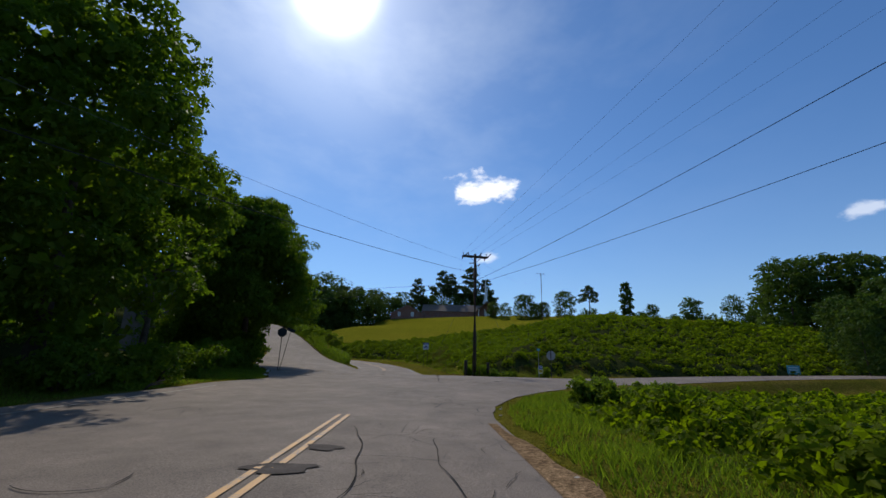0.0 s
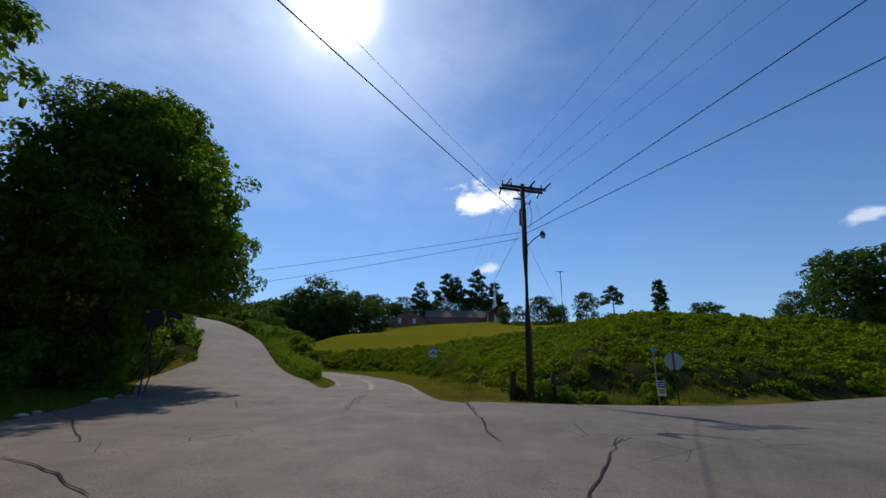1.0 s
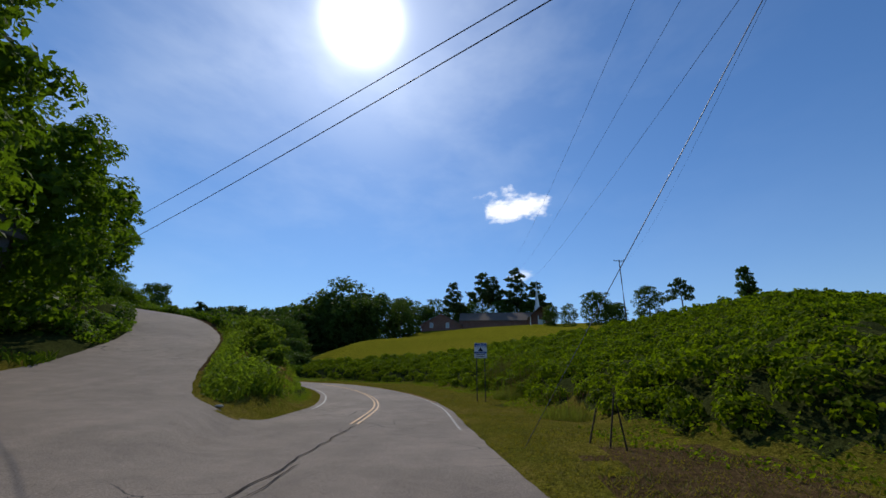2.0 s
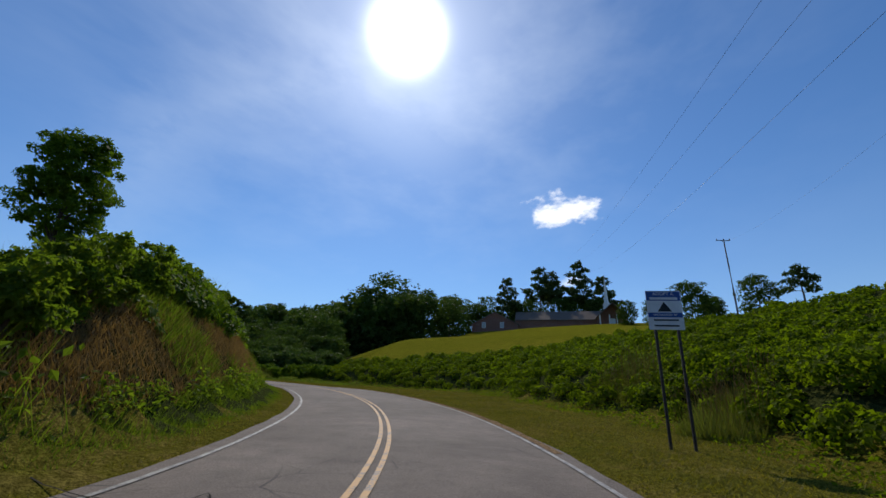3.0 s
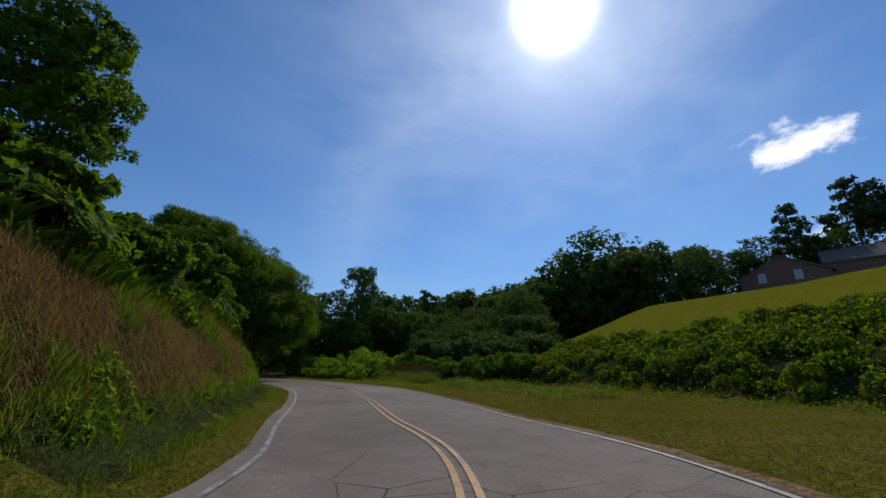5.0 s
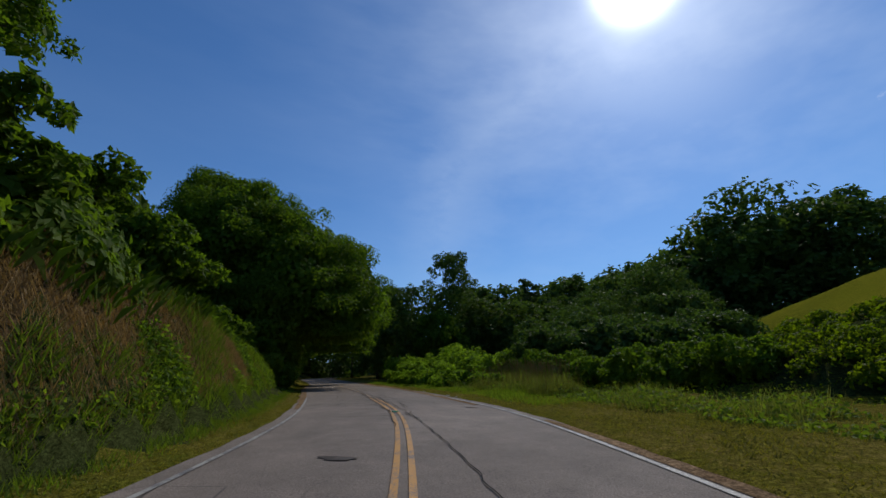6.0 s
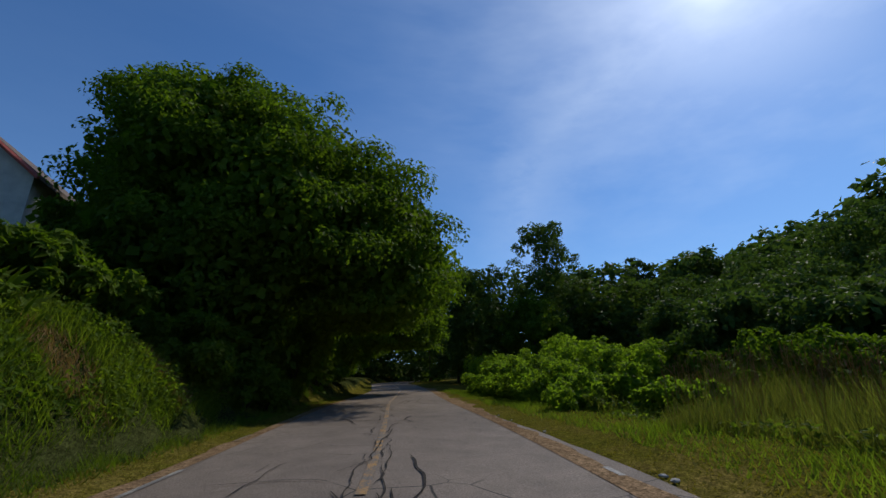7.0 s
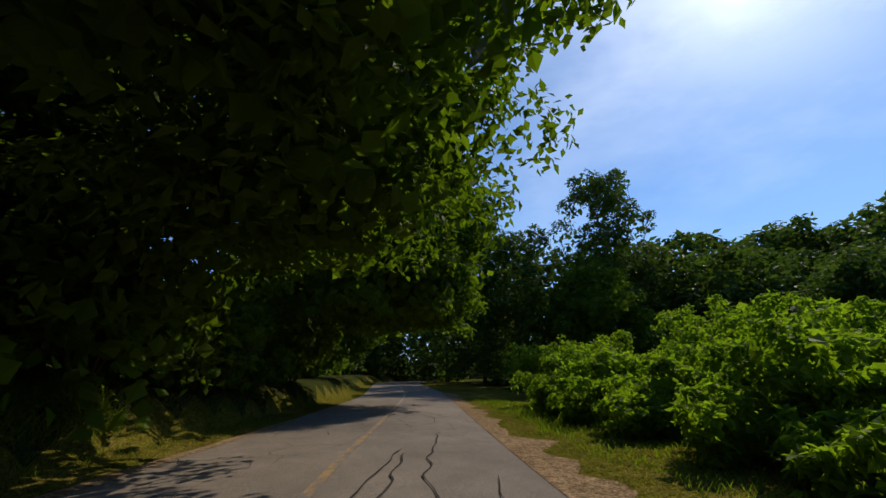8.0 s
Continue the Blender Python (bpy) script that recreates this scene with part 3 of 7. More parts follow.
def road_top(x, y):
    """Height of the pavement's own faces, which are half a metre wide."""
    i, j = np.floor((x + 185) / 0.5), np.floor((y + 60) / 0.5)
    x0, y0 = i * 0.5 - 185, j * 0.5 - 60
    u, v = (x - x0) / 0.5, (y - y0) / 0.5
    a, b, c, d = road_height(x0, y0), road_height(x0 + 0.5, y0), road_height(x0 + 0.5, y0 + 0.5), road_height(x0, y0 + 0.5)
    one = np.where(u > v, a + u * (b - a) + v * (c - b), a + v * (d - a) + u * (c - d))
    two = np.where(u + v < 1, a + u * (b - a) + v * (d - a), c + (1 - u) * (d - c) + (1 - v) * (b - c))
    return np.maximum(np.maximum(one, two), road_height(x, y))


def ribbon(name, pts, width, mat, parent, lift=0.012, label="", ragged=0.0):
    """A flat strip that follows the pavement."""
    p = np.asarray(pts, float)
    t = np.gradient(p, axis=0)
    t /= np.linalg.norm(t, axis=1)[:, None] + 1e-9
    nrm = np.stack([t[:, 1], -t[:, 0]], 1)
    w = width if np.ndim(width) else np.full(len(p), width)
    jit = rng.normal(0, ragged, (len(p), 2)) if ragged else np.zeros((len(p), 2))
    a, b = p + nrm * (w / 2 + jit[:, 0])[:, None], p - nrm * (w / 2 + jit[:, 1])[:, None]
    q = np.vstack([a, b])
    z = road_top(q[:, 0], q[:, 1]) + lift
    k = len(p)
    i = np.arange(k - 1)
    ob = mesh_object(name, np.c_[q, z], np.stack([i, i + 1, i + 1 + k, i + k], 1), mat, parent)
    return tagged(ob, label)


def offset_line(line, off, s0, s1, step=0.5):
    n0, n1 = int(s0 / step), int(s1 / step)
    t = np.gradient(line[:, :2], axis=0)
    t /= np.linalg.norm(t, axis=1)[:, None]
    q = line[:, :2] + np.stack([t[:, 1], -t[:, 0]], 1) * off
    return q[n0:n1]


ground = build_ground()
road = build_road()


def build_lines():
    s0, s_end = run_at(-0.09, 0.60), run_at(-142.24, 107.30)
    a, b, c = run_at(-1.13, 10.69), run_at(-7.95, 46.39), run_at(-50.59, 92.57)
    for off in (-0.10, 0.10):
        ribbon("yellow_line", offset_line(MAIN, off, s0 - 40, a), 0.088, YELLOW, road, label="worn double yellow centre line")
        ribbon("yellow_line", offset_line(MAIN, off, b, c), 0.088, YELLOW, road, label="worn double yellow centre line")
    ribbon("yellow_line", offset_line(MAIN, 0.0, c, s_end), 0.13, YELLOW_WORN, road, label="almost worn away yellow centre line")
    ribbon("white_line", offset_line(MAIN, 3.2, b - 1, run_at(-49.62, 92.26)), 0.088, WHITE_LINE, road, label="white edge line")
    ribbon("white_line", offset_line(MAIN, 3.2, run_at(-51.07, 92.72), run_at(-51.93, 93.03)), 0.088, WHITE_LINE, road, label="scrap of white edge line")
    ribbon("white_line", offset_line(MAIN, -2.80, b + 6.5, run_at(-52.98, 93.42)), 0.085, WHITE_LINE, road, label="white edge line")
    ribbon("white_line", offset_line(MAIN, -6.75, s0 - 30, run_at(-2.1, 19.2)), 0.088, WHITE_LINE, road, label="white edge line")


build_lines()


def shoulder(name, off, s0, s1, width, label):
    """Loose grit along the asphalt's edge, ragged on the grass side."""
    r = np.random.default_rng(int(s0))
    line = offset_line(MAIN, off, s0, s1)
    t = np.gradient(line, axis=0)
    t /= np.linalg.norm(t, axis=1)[:, None]
    nrm = np.stack([t[:, 1], -t[:, 0]], 1) * np.sign(off)
    n = len(line)
    taper = smooth(0, 6, np.arange(n) * 0.5) * smooth(0, 6, (n - 1 - np.arange(n)) * 0.5)
    w = width * taper * (0.7 + 0.6 * wave(line[:, 0], line[:, 1], 1.1, 3)) * r.uniform(0.6, 1.3, n) + 0.06 * r.random(n)
    rows = []
    for f in (-0.15, 0.1, 0.35, 0.6, 0.8, 1.0):
        q = line + nrm * ((w * f) if f > 0 else np.full(n, f))[:, None]
        on = pave_gap(q[:, 0], q[:, 1]) < 0.1
        z = np.where(on, np.maximum(road_height(q[:, 0], q[:, 1]) + 0.008, ground_height(q[:, 0], q[:, 1]) + 0.008), ground_height(q[:, 0], q[:, 1]) + 0.022)
        rows.append(np.c_[q, z - (0.03 if f == 1.0 else 0)])
    v = np.stack(rows, 1).reshape(-1, 3)
    i = (np.arange(n - 1)[:, None] * 6 + np.arange(5)[None]).ravel()
    ob = mesh_object(name, v, np.stack([i, i + 1, i + 7, i + 6], 1), GRAVEL, None, True)
    tagged(ob, label, "road shoulder", kind="structure")


shoulder("gravel_shoulder", 3.05, run_at(-45.01, 92.13), run_at(-63.99, 99.31), 0.40, "sandy orange grit along the asphalt edge")
shoulder("gravel_shoulder", 3.05, run_at(-57.49, 96.37), run_at(-98.34, 106.47), 0.95, "wide sandy orange grit along the asphalt edge")
shoulder("gravel_shoulder", -2.98, run_at(-45.99, 92.04), run_at(-74.91, 101.13), 0.22, "sandy orange grit along the asphalt edge")
shoulder("gravel_shoulder", 3.40, run_at(0.27, -7.33), run_at(-1.03, 10.22), 0.9, "orange sand washed along the asphalt edge")
shoulder("gravel_shoulder", 3.45, run_at(-10.93, 56.91), run_at(-41.02, 89.99), 0.16, "thin grit along the asphalt edge")


# ---------------------------------------------------------------- foliage
def leaf_quads(points, normals, size, droop=0.25, slim=0.55, r=rng):
    """One folded, pointed leaf at each place."""
    n = len(points)
    nv = normals / (np.linalg.norm(normals, axis=1)[:, None] + 1e-9)
    rnd = r.normal(size=(n, 3))
    rnd[:, 2] -= droop * 2
    a = rnd - nv * (rnd * nv).sum(1)[:, None]
    a /= np.linalg.norm(a, axis=1)[:, None] + 1e-9
    b = np.cross(nv, a)
    ln = np.broadcast_to(size, n) * r.uniform(0.65, 1.3, n)
    L, W = (a * ln[:, None]), (b * (ln * slim * 0.5)[:, None])
    mid = points + L * 0.42 + nv * (ln * 0.10)[:, None]
    v = np.stack([points, mid + W, points + L, mid - W], 1).reshape(-1, 3)
    return v, np.arange(4 * n).reshape(-1, 4)


def blades(points, height, lean, width, r=rng):
    """Single grass blades: a bent strip of three corners and a tip."""
    n = len(points)
    ang = r.uniform(0, 2 * np.pi, n)
    out = np.stack([np.cos(ang), np.sin(ang), np.zeros(n)], 1)
    side = np.stack([-np.sin(ang), np.cos(ang), np.zeros(n)], 1) * (np.broadcast_to(width, n) * r.uniform(0.6, 1.3, n))[:, None]
    h = (np.broadcast_to(height, n) * r.uniform(0.5, 1.25, n))[:, None]
    up = np.array([[0, 0, 1.0]])
    mid = points + up * h * 0.6 + out * h * lean * 0.35
    tip = points + up * h * r.uniform(0.7, 1.0, (n, 1)) + out * h * lean
    v = np.stack([points - side, points + side, mid + side * 0.7, tip, mid - side * 0.7], 1).reshape(-1, 3)
    return v, np.arange(5 * n).reshape(-1, 5)


def lobes_of(r, height, radius, low, count, flat=0.85, dome=0.0):
    """The rounded masses that make up a crown."""
    out = [(0, 0, low + (height - low) * 0.5, radius * 0.66)]
    for k in range(count):
        f = (k + r.uniform(0, 1)) / count
        z = low + (height - low) * f
        reach = radius * math.sin(math.pi * min(0.93, 0.22 + 0.66 * f)) ** 0.7
        reach *= 1 - dome * float(smooth(0.45, 1.0, f))
        a = 2.4 * k + r.uniform(-0.5, 0.5)
        rad = radius * r.uniform(0.27, 0.42) * (1 - 0.4 * dome * float(smooth(0.45, 1.0, f)))
        d = max(0.0, reach - rad * 0.8) * r.uniform(0.8, 1.02)
        out.append((d * math.cos(a), d * math.sin(a), max(rad * 0.4, min(z, height - rad * flat)), rad))
    return np.array(out)


def crown_leaves(r, lobes, n, size, flat=0.85, inner=0.0):
    """Sprays of leaves: every lobe carries a dozen tufts, the leaves stand on the tufts."""
    twigs = 13
    d0 = r.normal(size=(len(lobes) * twigs, 3)) + np.array([0, 0, 0.30])
    d0 /= np.linalg.norm(d0, axis=1)[:, None]
    home = np.repeat(np.arange(len(lobes)), twigs)
    tuft = np.c_[lobes[home, :3] + d0 * (lobes[home, 3] * r.uniform(0.66, 0.90, len(home)))[:, None] * np.array([1, 1, flat]), lobes[home, 3] * r.uniform(0.22, 0.40, len(home))]
    deep = np.zeros(len(tuft))
    for q in lobes:
        deep = np.maximum(deep, 1 - np.linalg.norm((tuft[:, :3] - q[:3]) / np.array([1, 1, flat]), axis=1) / q[3])
    tuft, d0 = tuft[deep < 0.45], d0[deep < 0.45]
    w = tuft[:, 3] ** 2
    pick = r.choice(len(tuft), int(n * 1.2), p=w / w.sum())
    d = r.normal(size=(len(pick), 3)) + d0[pick] * 0.55 + np.array([0, 0, 0.25])
    d /= np.linalg.norm(d, axis=1)[:, None]
    p = tuft[pick, :3] + d * (tuft[pick, 3] * r.uniform(0.55, 1.05, len(pick)))[:, None] * np.array([1.05, 1.05, flat * 0.8])
    p, d = p[:n], d[:n]
    nrm = d * 0.9 + r.normal(size=p.shape) * 0.55 + np.array([0, 0, 0.35])
    v, f = leaf_quads(p, nrm, size, r=r)
    if inner:
        m = int(len(p) * inner)
        w = lobes[:, 3] ** 2
        pick = r.choice(len(lobes), m, p=w / w.sum())
        d = r.normal(size=(m, 3))
        d /= np.linalg.norm(d, axis=1)[:, None]
        q = lobes[pick, :3] + d * (lobes[pick, 3] * r.uniform(0.35, 0.78, m))[:, None] * np.array([1, 1, flat])
        v2, f2 = leaf_quads(q, d + 0.5 * r.normal(size=d.shape), np.minimum(size * 1.7, lobes[pick, 3] * 0.4), slim=0.8, r=r)
        v, f = np.vstack([v, v2]), np.vstack([f, f2 + len(v)])
    return v, f


def clear_of_road(v, f, place):
    """Drop the leaves that would hang into the way of traffic."""
    c = v[f].mean(1) + np.array(place)
    low = (pave_gap(c[:, 0], c[:, 1]) < 0.4) & (c[:, 2] < road_height(c[:, 0], c[:, 1]) + 3.7)
    keep = f[~low]
    used = np.unique(keep)
    index = np.zeros(len(v), np.int64)
    index[used] = np.arange(len(used))
    return v[used], index[keep]


def trunk_mesh(r, height, girth, lobes, limbs, lean=(0, 0)):
    bm = bmesh.new()
    top = height * 0.72
    pts = [(lean[0] * f * f + 0.12 * math.sin(5 * f), lean[1] * f * f + 0.1 * math.cos(4 * f), -0.4 + (top + 0.4) * f) for f in np.linspace(0, 1, 7)]
    tube(bm, pts, [girth * (1.25 if k == 0 else 1 - 0.8 * k / 6) for k in range(7)], 9)
    for q in lobes[1:limbs + 1]:
        if q[2] < height * 0.35:
            continue
        f = r.uniform(0.3, 0.75)
        a = Vector(pts[int(f * 6)])
        b = Vector((float(q[0]), float(q[1]), float(q[2])))
        if b.z < a.z:
            a.z = max(0.5, b.z * 0.7)
        m = a.lerp(b, 0.5) + Vector((0, 0, 0.35))
        tube(bm, [a, m, b, b + (b - m) * 0.35], [girth * 0.42, girth * 0.28, girth * 0.14, girth * 0.04], 6)
    return bm


def tree(name, place, label, category, seed, height, radius, low, lobe_count, leaves, size, mat=None, girth=0.25, inner=0.2, group="", lean=(0, 0), flat=0.85, limbs=9, dome=0.0, tip=(0, 0)):
    r = np.random.default_rng(seed)
    lobes = lobes_of(r, height, radius, low, lobe_count, flat, dome)
    high = smooth(0.30, 1.0, lobes[:, 2] / height)
    lobes[:, 0] += lean[0] + tip[0] * high
    lobes[:, 1] += lean[1] + tip[1] * high
    ob = thing(name, place, label, category, group)
    part("trunk", trunk_mesh(r, height, girth, lobes, limbs, lean), BARK, ob, "grey-brown trunk and limbs", True)
    v, f = crown_leaves(r, lobes, leaves, size, flat, inner)
    if -110 < place[0] < 20 and place[1] < 126:
        v, f = clear_of_road(v, f, place)
    mesh_object("crown", v, f, mat or LEAF, ob)
    return ob


def pine(name, place, label, seed, height, radius, tiers, needles, size, group="", bare=0.45):
    """A tall pine: a bare pole of a trunk and flat tufts on level limbs."""
    r = np.random.default_rng(seed)
    ob = thing(name, place, label, "pine tree", group)
    bm = bmesh.new()
    tube(bm, [(0, 0, -0.4), (0.1, 0, height * 0.4), (0, 0.1, height * 0.8), (0, 0, height)], [0.24, 0.18, 0.10, 0.03], 7)
    lobes = []
    for k in range(tiers):
        f = bare + (1 - bare) * (k + r.uniform(0, 0.7)) / tiers
        reach = radius * (1.15 - f) / (1.15 - bare) * r.uniform(0.5, 1.1) + 0.4
        a = 2.4 * k + r.uniform(-0.4, 0.4)
        tip = Vector((reach * math.cos(a), reach * math.sin(a), height * f + 0.15 * reach))
        tube(bm, [(0, 0, height * f - 0.2), tip * 0.5 + Vector((0, 0, height * f * 0.5)), tip], [0.07, 0.05, 0.02], 5)
        lobes.append((tip.x * 0.75, tip.y * 0.75, tip.z, 0.32 * reach + 0.55))
    lobes.append((0, 0, height - 0.6, 0.9))
    part("trunk", bm, BARK, ob, "straight bare pine trunk with level limbs", True)
    lb = np.array(lobes)
    v, f = crown_leaves(r, lb, needles, size, 0.45, 0.15)
    mesh_object("crown", v, f, PINE, ob)
    return ob


def shrub(name, place, label, seed, radius, height, leaves, size, mat=None, group="", stems=5, category="bush"):
    r = np.random.default_rng(seed)
    lobes = [(0, 0, height * 0.45, min(radius, height) * 0.62)]
    for k in range(11):
        a, d = 2.4 * k, radius * r.uniform(0.35, 0.85)
        rad = radius * r.uniform(0.24, 0.40)
        lobes.append((d * math.cos(a), d * math.sin(a), max(rad * 0.5, height * r.uniform(0.25, 0.95) - rad * 0.5), rad))
    lb = np.array(lobes)
    ob = thing(name, place, label, category, group)
    bm = bmesh.new()
    for q in lobes[1:stems + 1]:
        tube(bm, [(q[0] * 0.1, q[1] * 0.1, -0.2), (q[0] * 0.5, q[1] * 0.5, q[2] * 0.6), q[:3]], [0.05, 0.035, 0.012], 5)
    part("stem", bm, BARK, ob, "thin woody stems", True)
    v, f = crown_leaves(r, lb, leaves, size, 0.9, 0.10)
    v[:, 2] = np.maximum(v[:, 2], -0.1)
    v, f = clear_of_road(v, f, place)
    mesh_object("foliage", v, f, mat or WEED, ob)
    return ob


def on_ground(x, y):
    """A place on the ground."""
    return (x, y, z_at(x, y))


# ---------------------------------------------------------------- trees by the start, left of the road
DARK = "dense broadleaf tree with dark shaded leaves beside the road"
tree("roadside_tree", on_ground(-13.76, 13.97), "broadleaf tree with drooping sunlit leaf sprays over the verge", "tree", 11, 15.5, 5.7, 2.0, 38, 36000, 0.25, girth=0.30, inner=0.12)
tree("roadside_tree", on_ground(-16.79, 3.97), DARK, "tree", 12, 14.0, 6.5, 1.6, 26, 14000, 0.30, girth=0.28, inner=0.08)
tree("roadside_tree", on_ground(-17.63, 23.69), "broadleaf tree with thin open branches at its edge", "tree", 13, 12.8, 4.8, 6.6, 24, 20000, 0.26, girth=0.22, inner=0.05)
tree("roadside_tree", on_ground(-18.3, 35.9), "large round broadleaf tree casting shade on the side road", "tree", 14, 15.4, 6.5, 0.5, 56, 62000, 0.225, girth=0.34, inner=0.40, dome=0.25)
tree("roadside_tree", on_ground(-29.16, 50.53), DARK, "tree", 15, 12.5, 5.6, 0.8, 26, 16000, 0.30, girth=0.24)
tree("roadside_tree", on_ground(-38.15, 59.14), DARK, "tree", 16, 5.5, 3.6, 0.8, 22, 11000, 0.32, girth=0.22)
tree("roadside_tree", on_ground(-27.23, 25.91), DARK, "tree", 17, 15.0, 7.5, 1.0, 26, 9000, 0.42, girth=0.26)
tree("roadside_tree", on_ground(-28.68, 12.41), DARK, "tree", 18, 15.0, 8.0, 1.0, 26, 9000, 0.42, girth=0.26)
k = 0
for x, y, rad, h in ((-21.1, 41.2, 2.1, 4.4), (-20.3, 42.2, 2.1, 4.4), (-16.4, 17.6, 2.8, 6.2), (-20.4, 38.2, 2.3, 4.0), (-22.8, 41.6, 2.2, 4.2), (-19.6, 33.4, 2.0, 3.0), (-10.01, 14.62, 1.2, 0.9), (-10.74, 12.40, 1.5, 1.5), (-11.10, 16.70, 1.6, 1.7), (-12.66, 20.94, 1.7, 1.6), (-14.29, 25.14, 1.7, 2.0), (-16.06, 28.90, 1.9, 2.2), (-17.35, 32.24, 1.8, 1.6), (-13.23, 8.34, 1.8, 1.9), (-24.74, 34.98, 2.2, 4.6), (-22.13, 31.81, 2.0, 3.8), (-26.95, 36.84, 2.4, 5.0), (-23.71, 38.24, 2.2, 4.4)):
    shrub("understorey_shrub", on_ground(x, y), "straggly shrub under the roadside trees", 40 + k, rad, h, 2600, 0.17, LEAF, "understorey shrubs")
    k += 1

# ---------------------------------------------------------------- trees on the left bank and at the far end
tree("bank_tree", on_ground(-52.2, 74.6), "tall open-crowned tree standing above the road cut", "tree", 21, 24.2 - z_at(-52.2, 74.6), 4.4, 4.0, 24, 17000, 0.30, girth=0.28, inner=0.1)
tree("bank_tree", on_ground(-63.84, 87.96), "leafy tree at the end of the road cut", "tree", 23, 10.5 - z_at(-63.84, 87.96), 4.0, 0.6, 26, 16000, 0.30)
tree("bank_tree", on_ground(-55.05, 81.34), "leafy tree at the end of the road cut", "tree", 24, 7.6 - z_at(-55.05, 81.34), 3.2, 0.5, 22, 12000, 0.28)
tree("overhanging_tree", on_ground(-68.6, 89.8), "huge spreading tree that overhangs the road and shades it", "tree", 25, 18.9 - z_at(-68.6, 89.8), 8.6, 0.6, 76, 90000, 0.215, girth=0.45, inner=0.75, lean=(1.8, 2.2), limbs=14, dome=0.45, tip=(-1.9, -5.6))
tree("overhanging_tree", on_ground(-67.2, 84.4), DARK, "tree", 33, 10.6 - z_at(-67.2, 84.4), 4.0, 0.4, 34, 22000, 0.25, girth=0.3, inner=0.5)
tree("overhanging_tree", on_ground(-83.6, 96.2), "spreading tree with sunlit yellow-green leaves over the road", "tree", 26, 16.5, 7.4, 1.2, 44, 40000, 0.28, girth=0.32, inner=0.6, lean=(2.0, 3.4))
tree("overhanging_tree", on_ground(-96.28, 98.39), DARK, "tree", 27, 16.0, 7.5, 1.0, 30, 20000, 0.36, girth=0.3, inner=0.5)
tree("overhanging_tree", on_ground(-81.39, 84.15), DARK, "tree", 28, 13.0 - z_at(-81.39, 84.15), 7.0, 1.0, 30, 12000, 0.42, girth=0.3)
tree("overhanging_tree", on_ground(-111.88, 98.16), DARK, "tree", 29, 17.0, 8.0, 1.0, 30, 9000, 0.45, girth=0.3)

for k, (x, y, rad, h) in enumerate(((-32.4, 74.7, 1.6, 1.3), (-36.6, 77.4, 1.8, 1.6), (-42.2, 80.2, 1.9, 1.8), (-47.64, 83.4, 2.0, 1.9), (-51.47, 82.63, 2.6, 3.4), (-39.2, 77.0, 1.8, 1.6), (-48.6, 80.8, 2.4, 2.8), (-28.4, 70.8, 1.4, 1.1), (-57.48, 86.19, 2.0, 2.0), (-60.64, 88.89, 1.6, 1.8))):
    shrub("bank_sapling", on_ground(x, y), "leafy sapling thicket on the bank top", 300 + k, rad, h, 6500, 0.22, LEAF, "bank saplings")

# ---------------------------------------------------------------- shrubs and trees right of the far end
k = 0
# sunlight on these bushes is in their brighter leaf colour
for x, y, rad, h in ((-57.42, 101.68, 1.6, 1.2), (-60.90, 102.97, 1.8, 1.7), (-64.40, 104.29, 1.8, 2.1), (-68.03, 105.56, 1.9, 1.9), (-71.87, 106.49, 2.0, 2.3), (-76.02, 107.79, 2.0, 2.2), (-54.68, 102.41, 1.3, 0.9), (-59.82, 105.93, 2.1, 2.5), (-65.91, 106.67, 1.9, 2.1), (-67.98, 109.70, 2.4, 3.4), (-71.39, 108.29, 1.9, 2.2), (-72.28, 112.66, 2.6, 4.4), (-76.09, 110.14, 2.3, 3.4), (-79.71, 112.44, 2.5, 3.8), (-63.52, 109.80, 2.2, 2.2), (-83.92, 112.35, 2.4, 3.4), (-68.09, 114.91, 2.6, 4.0), (-76.89, 117.26, 3.0, 5.2), (-62.98, 102.18, 1.1, 0.8), (-65.15, 102.96, 1.2, 1.0), (-67.69, 103.90, 1.2, 1.1), (-70.33, 104.72, 1.2, 1.2), (-73.26, 105.61, 1.3, 1.3), (-65.94, 104.89, 1.3, 1.6), (-69.48, 106.84, 1.4, 1.9)):
    shrub("roadside_bush", on_ground(x, y), "bright green leafy roadside bush", 60 + k, rad, h, 9000 if k < 8 else 4200, 0.14 if k < 8 or k > 17 else 0.20, BUSH_SUNLIT, "roadside bushes")
    k += 1
for k, (x, y, rad, h) in enumerate(((-57.6, 109.2, 2.0, 2.2), (-54.4, 108.0, 1.9, 2.4), (-51.4, 106.6, 2.0, 2.2), (-48.6, 105.6, 1.8, 2.0), (-45.9, 105.2, 1.9, 2.3), (-43.0, 104.8, 1.9, 2.0), (-40.2, 104.2, 1.8, 1.8), (-61.0, 111.4, 2.2, 2.6))):
    shrub("hollow_shrub", on_ground(x, y), "dark leafy shrub on the lip of the hollow", 440 + k, rad, h, 4200, 0.19, LEAF, "shrubs of the hollow")
COVERED = "tree smothered in kudzu on the edge of the hollow"
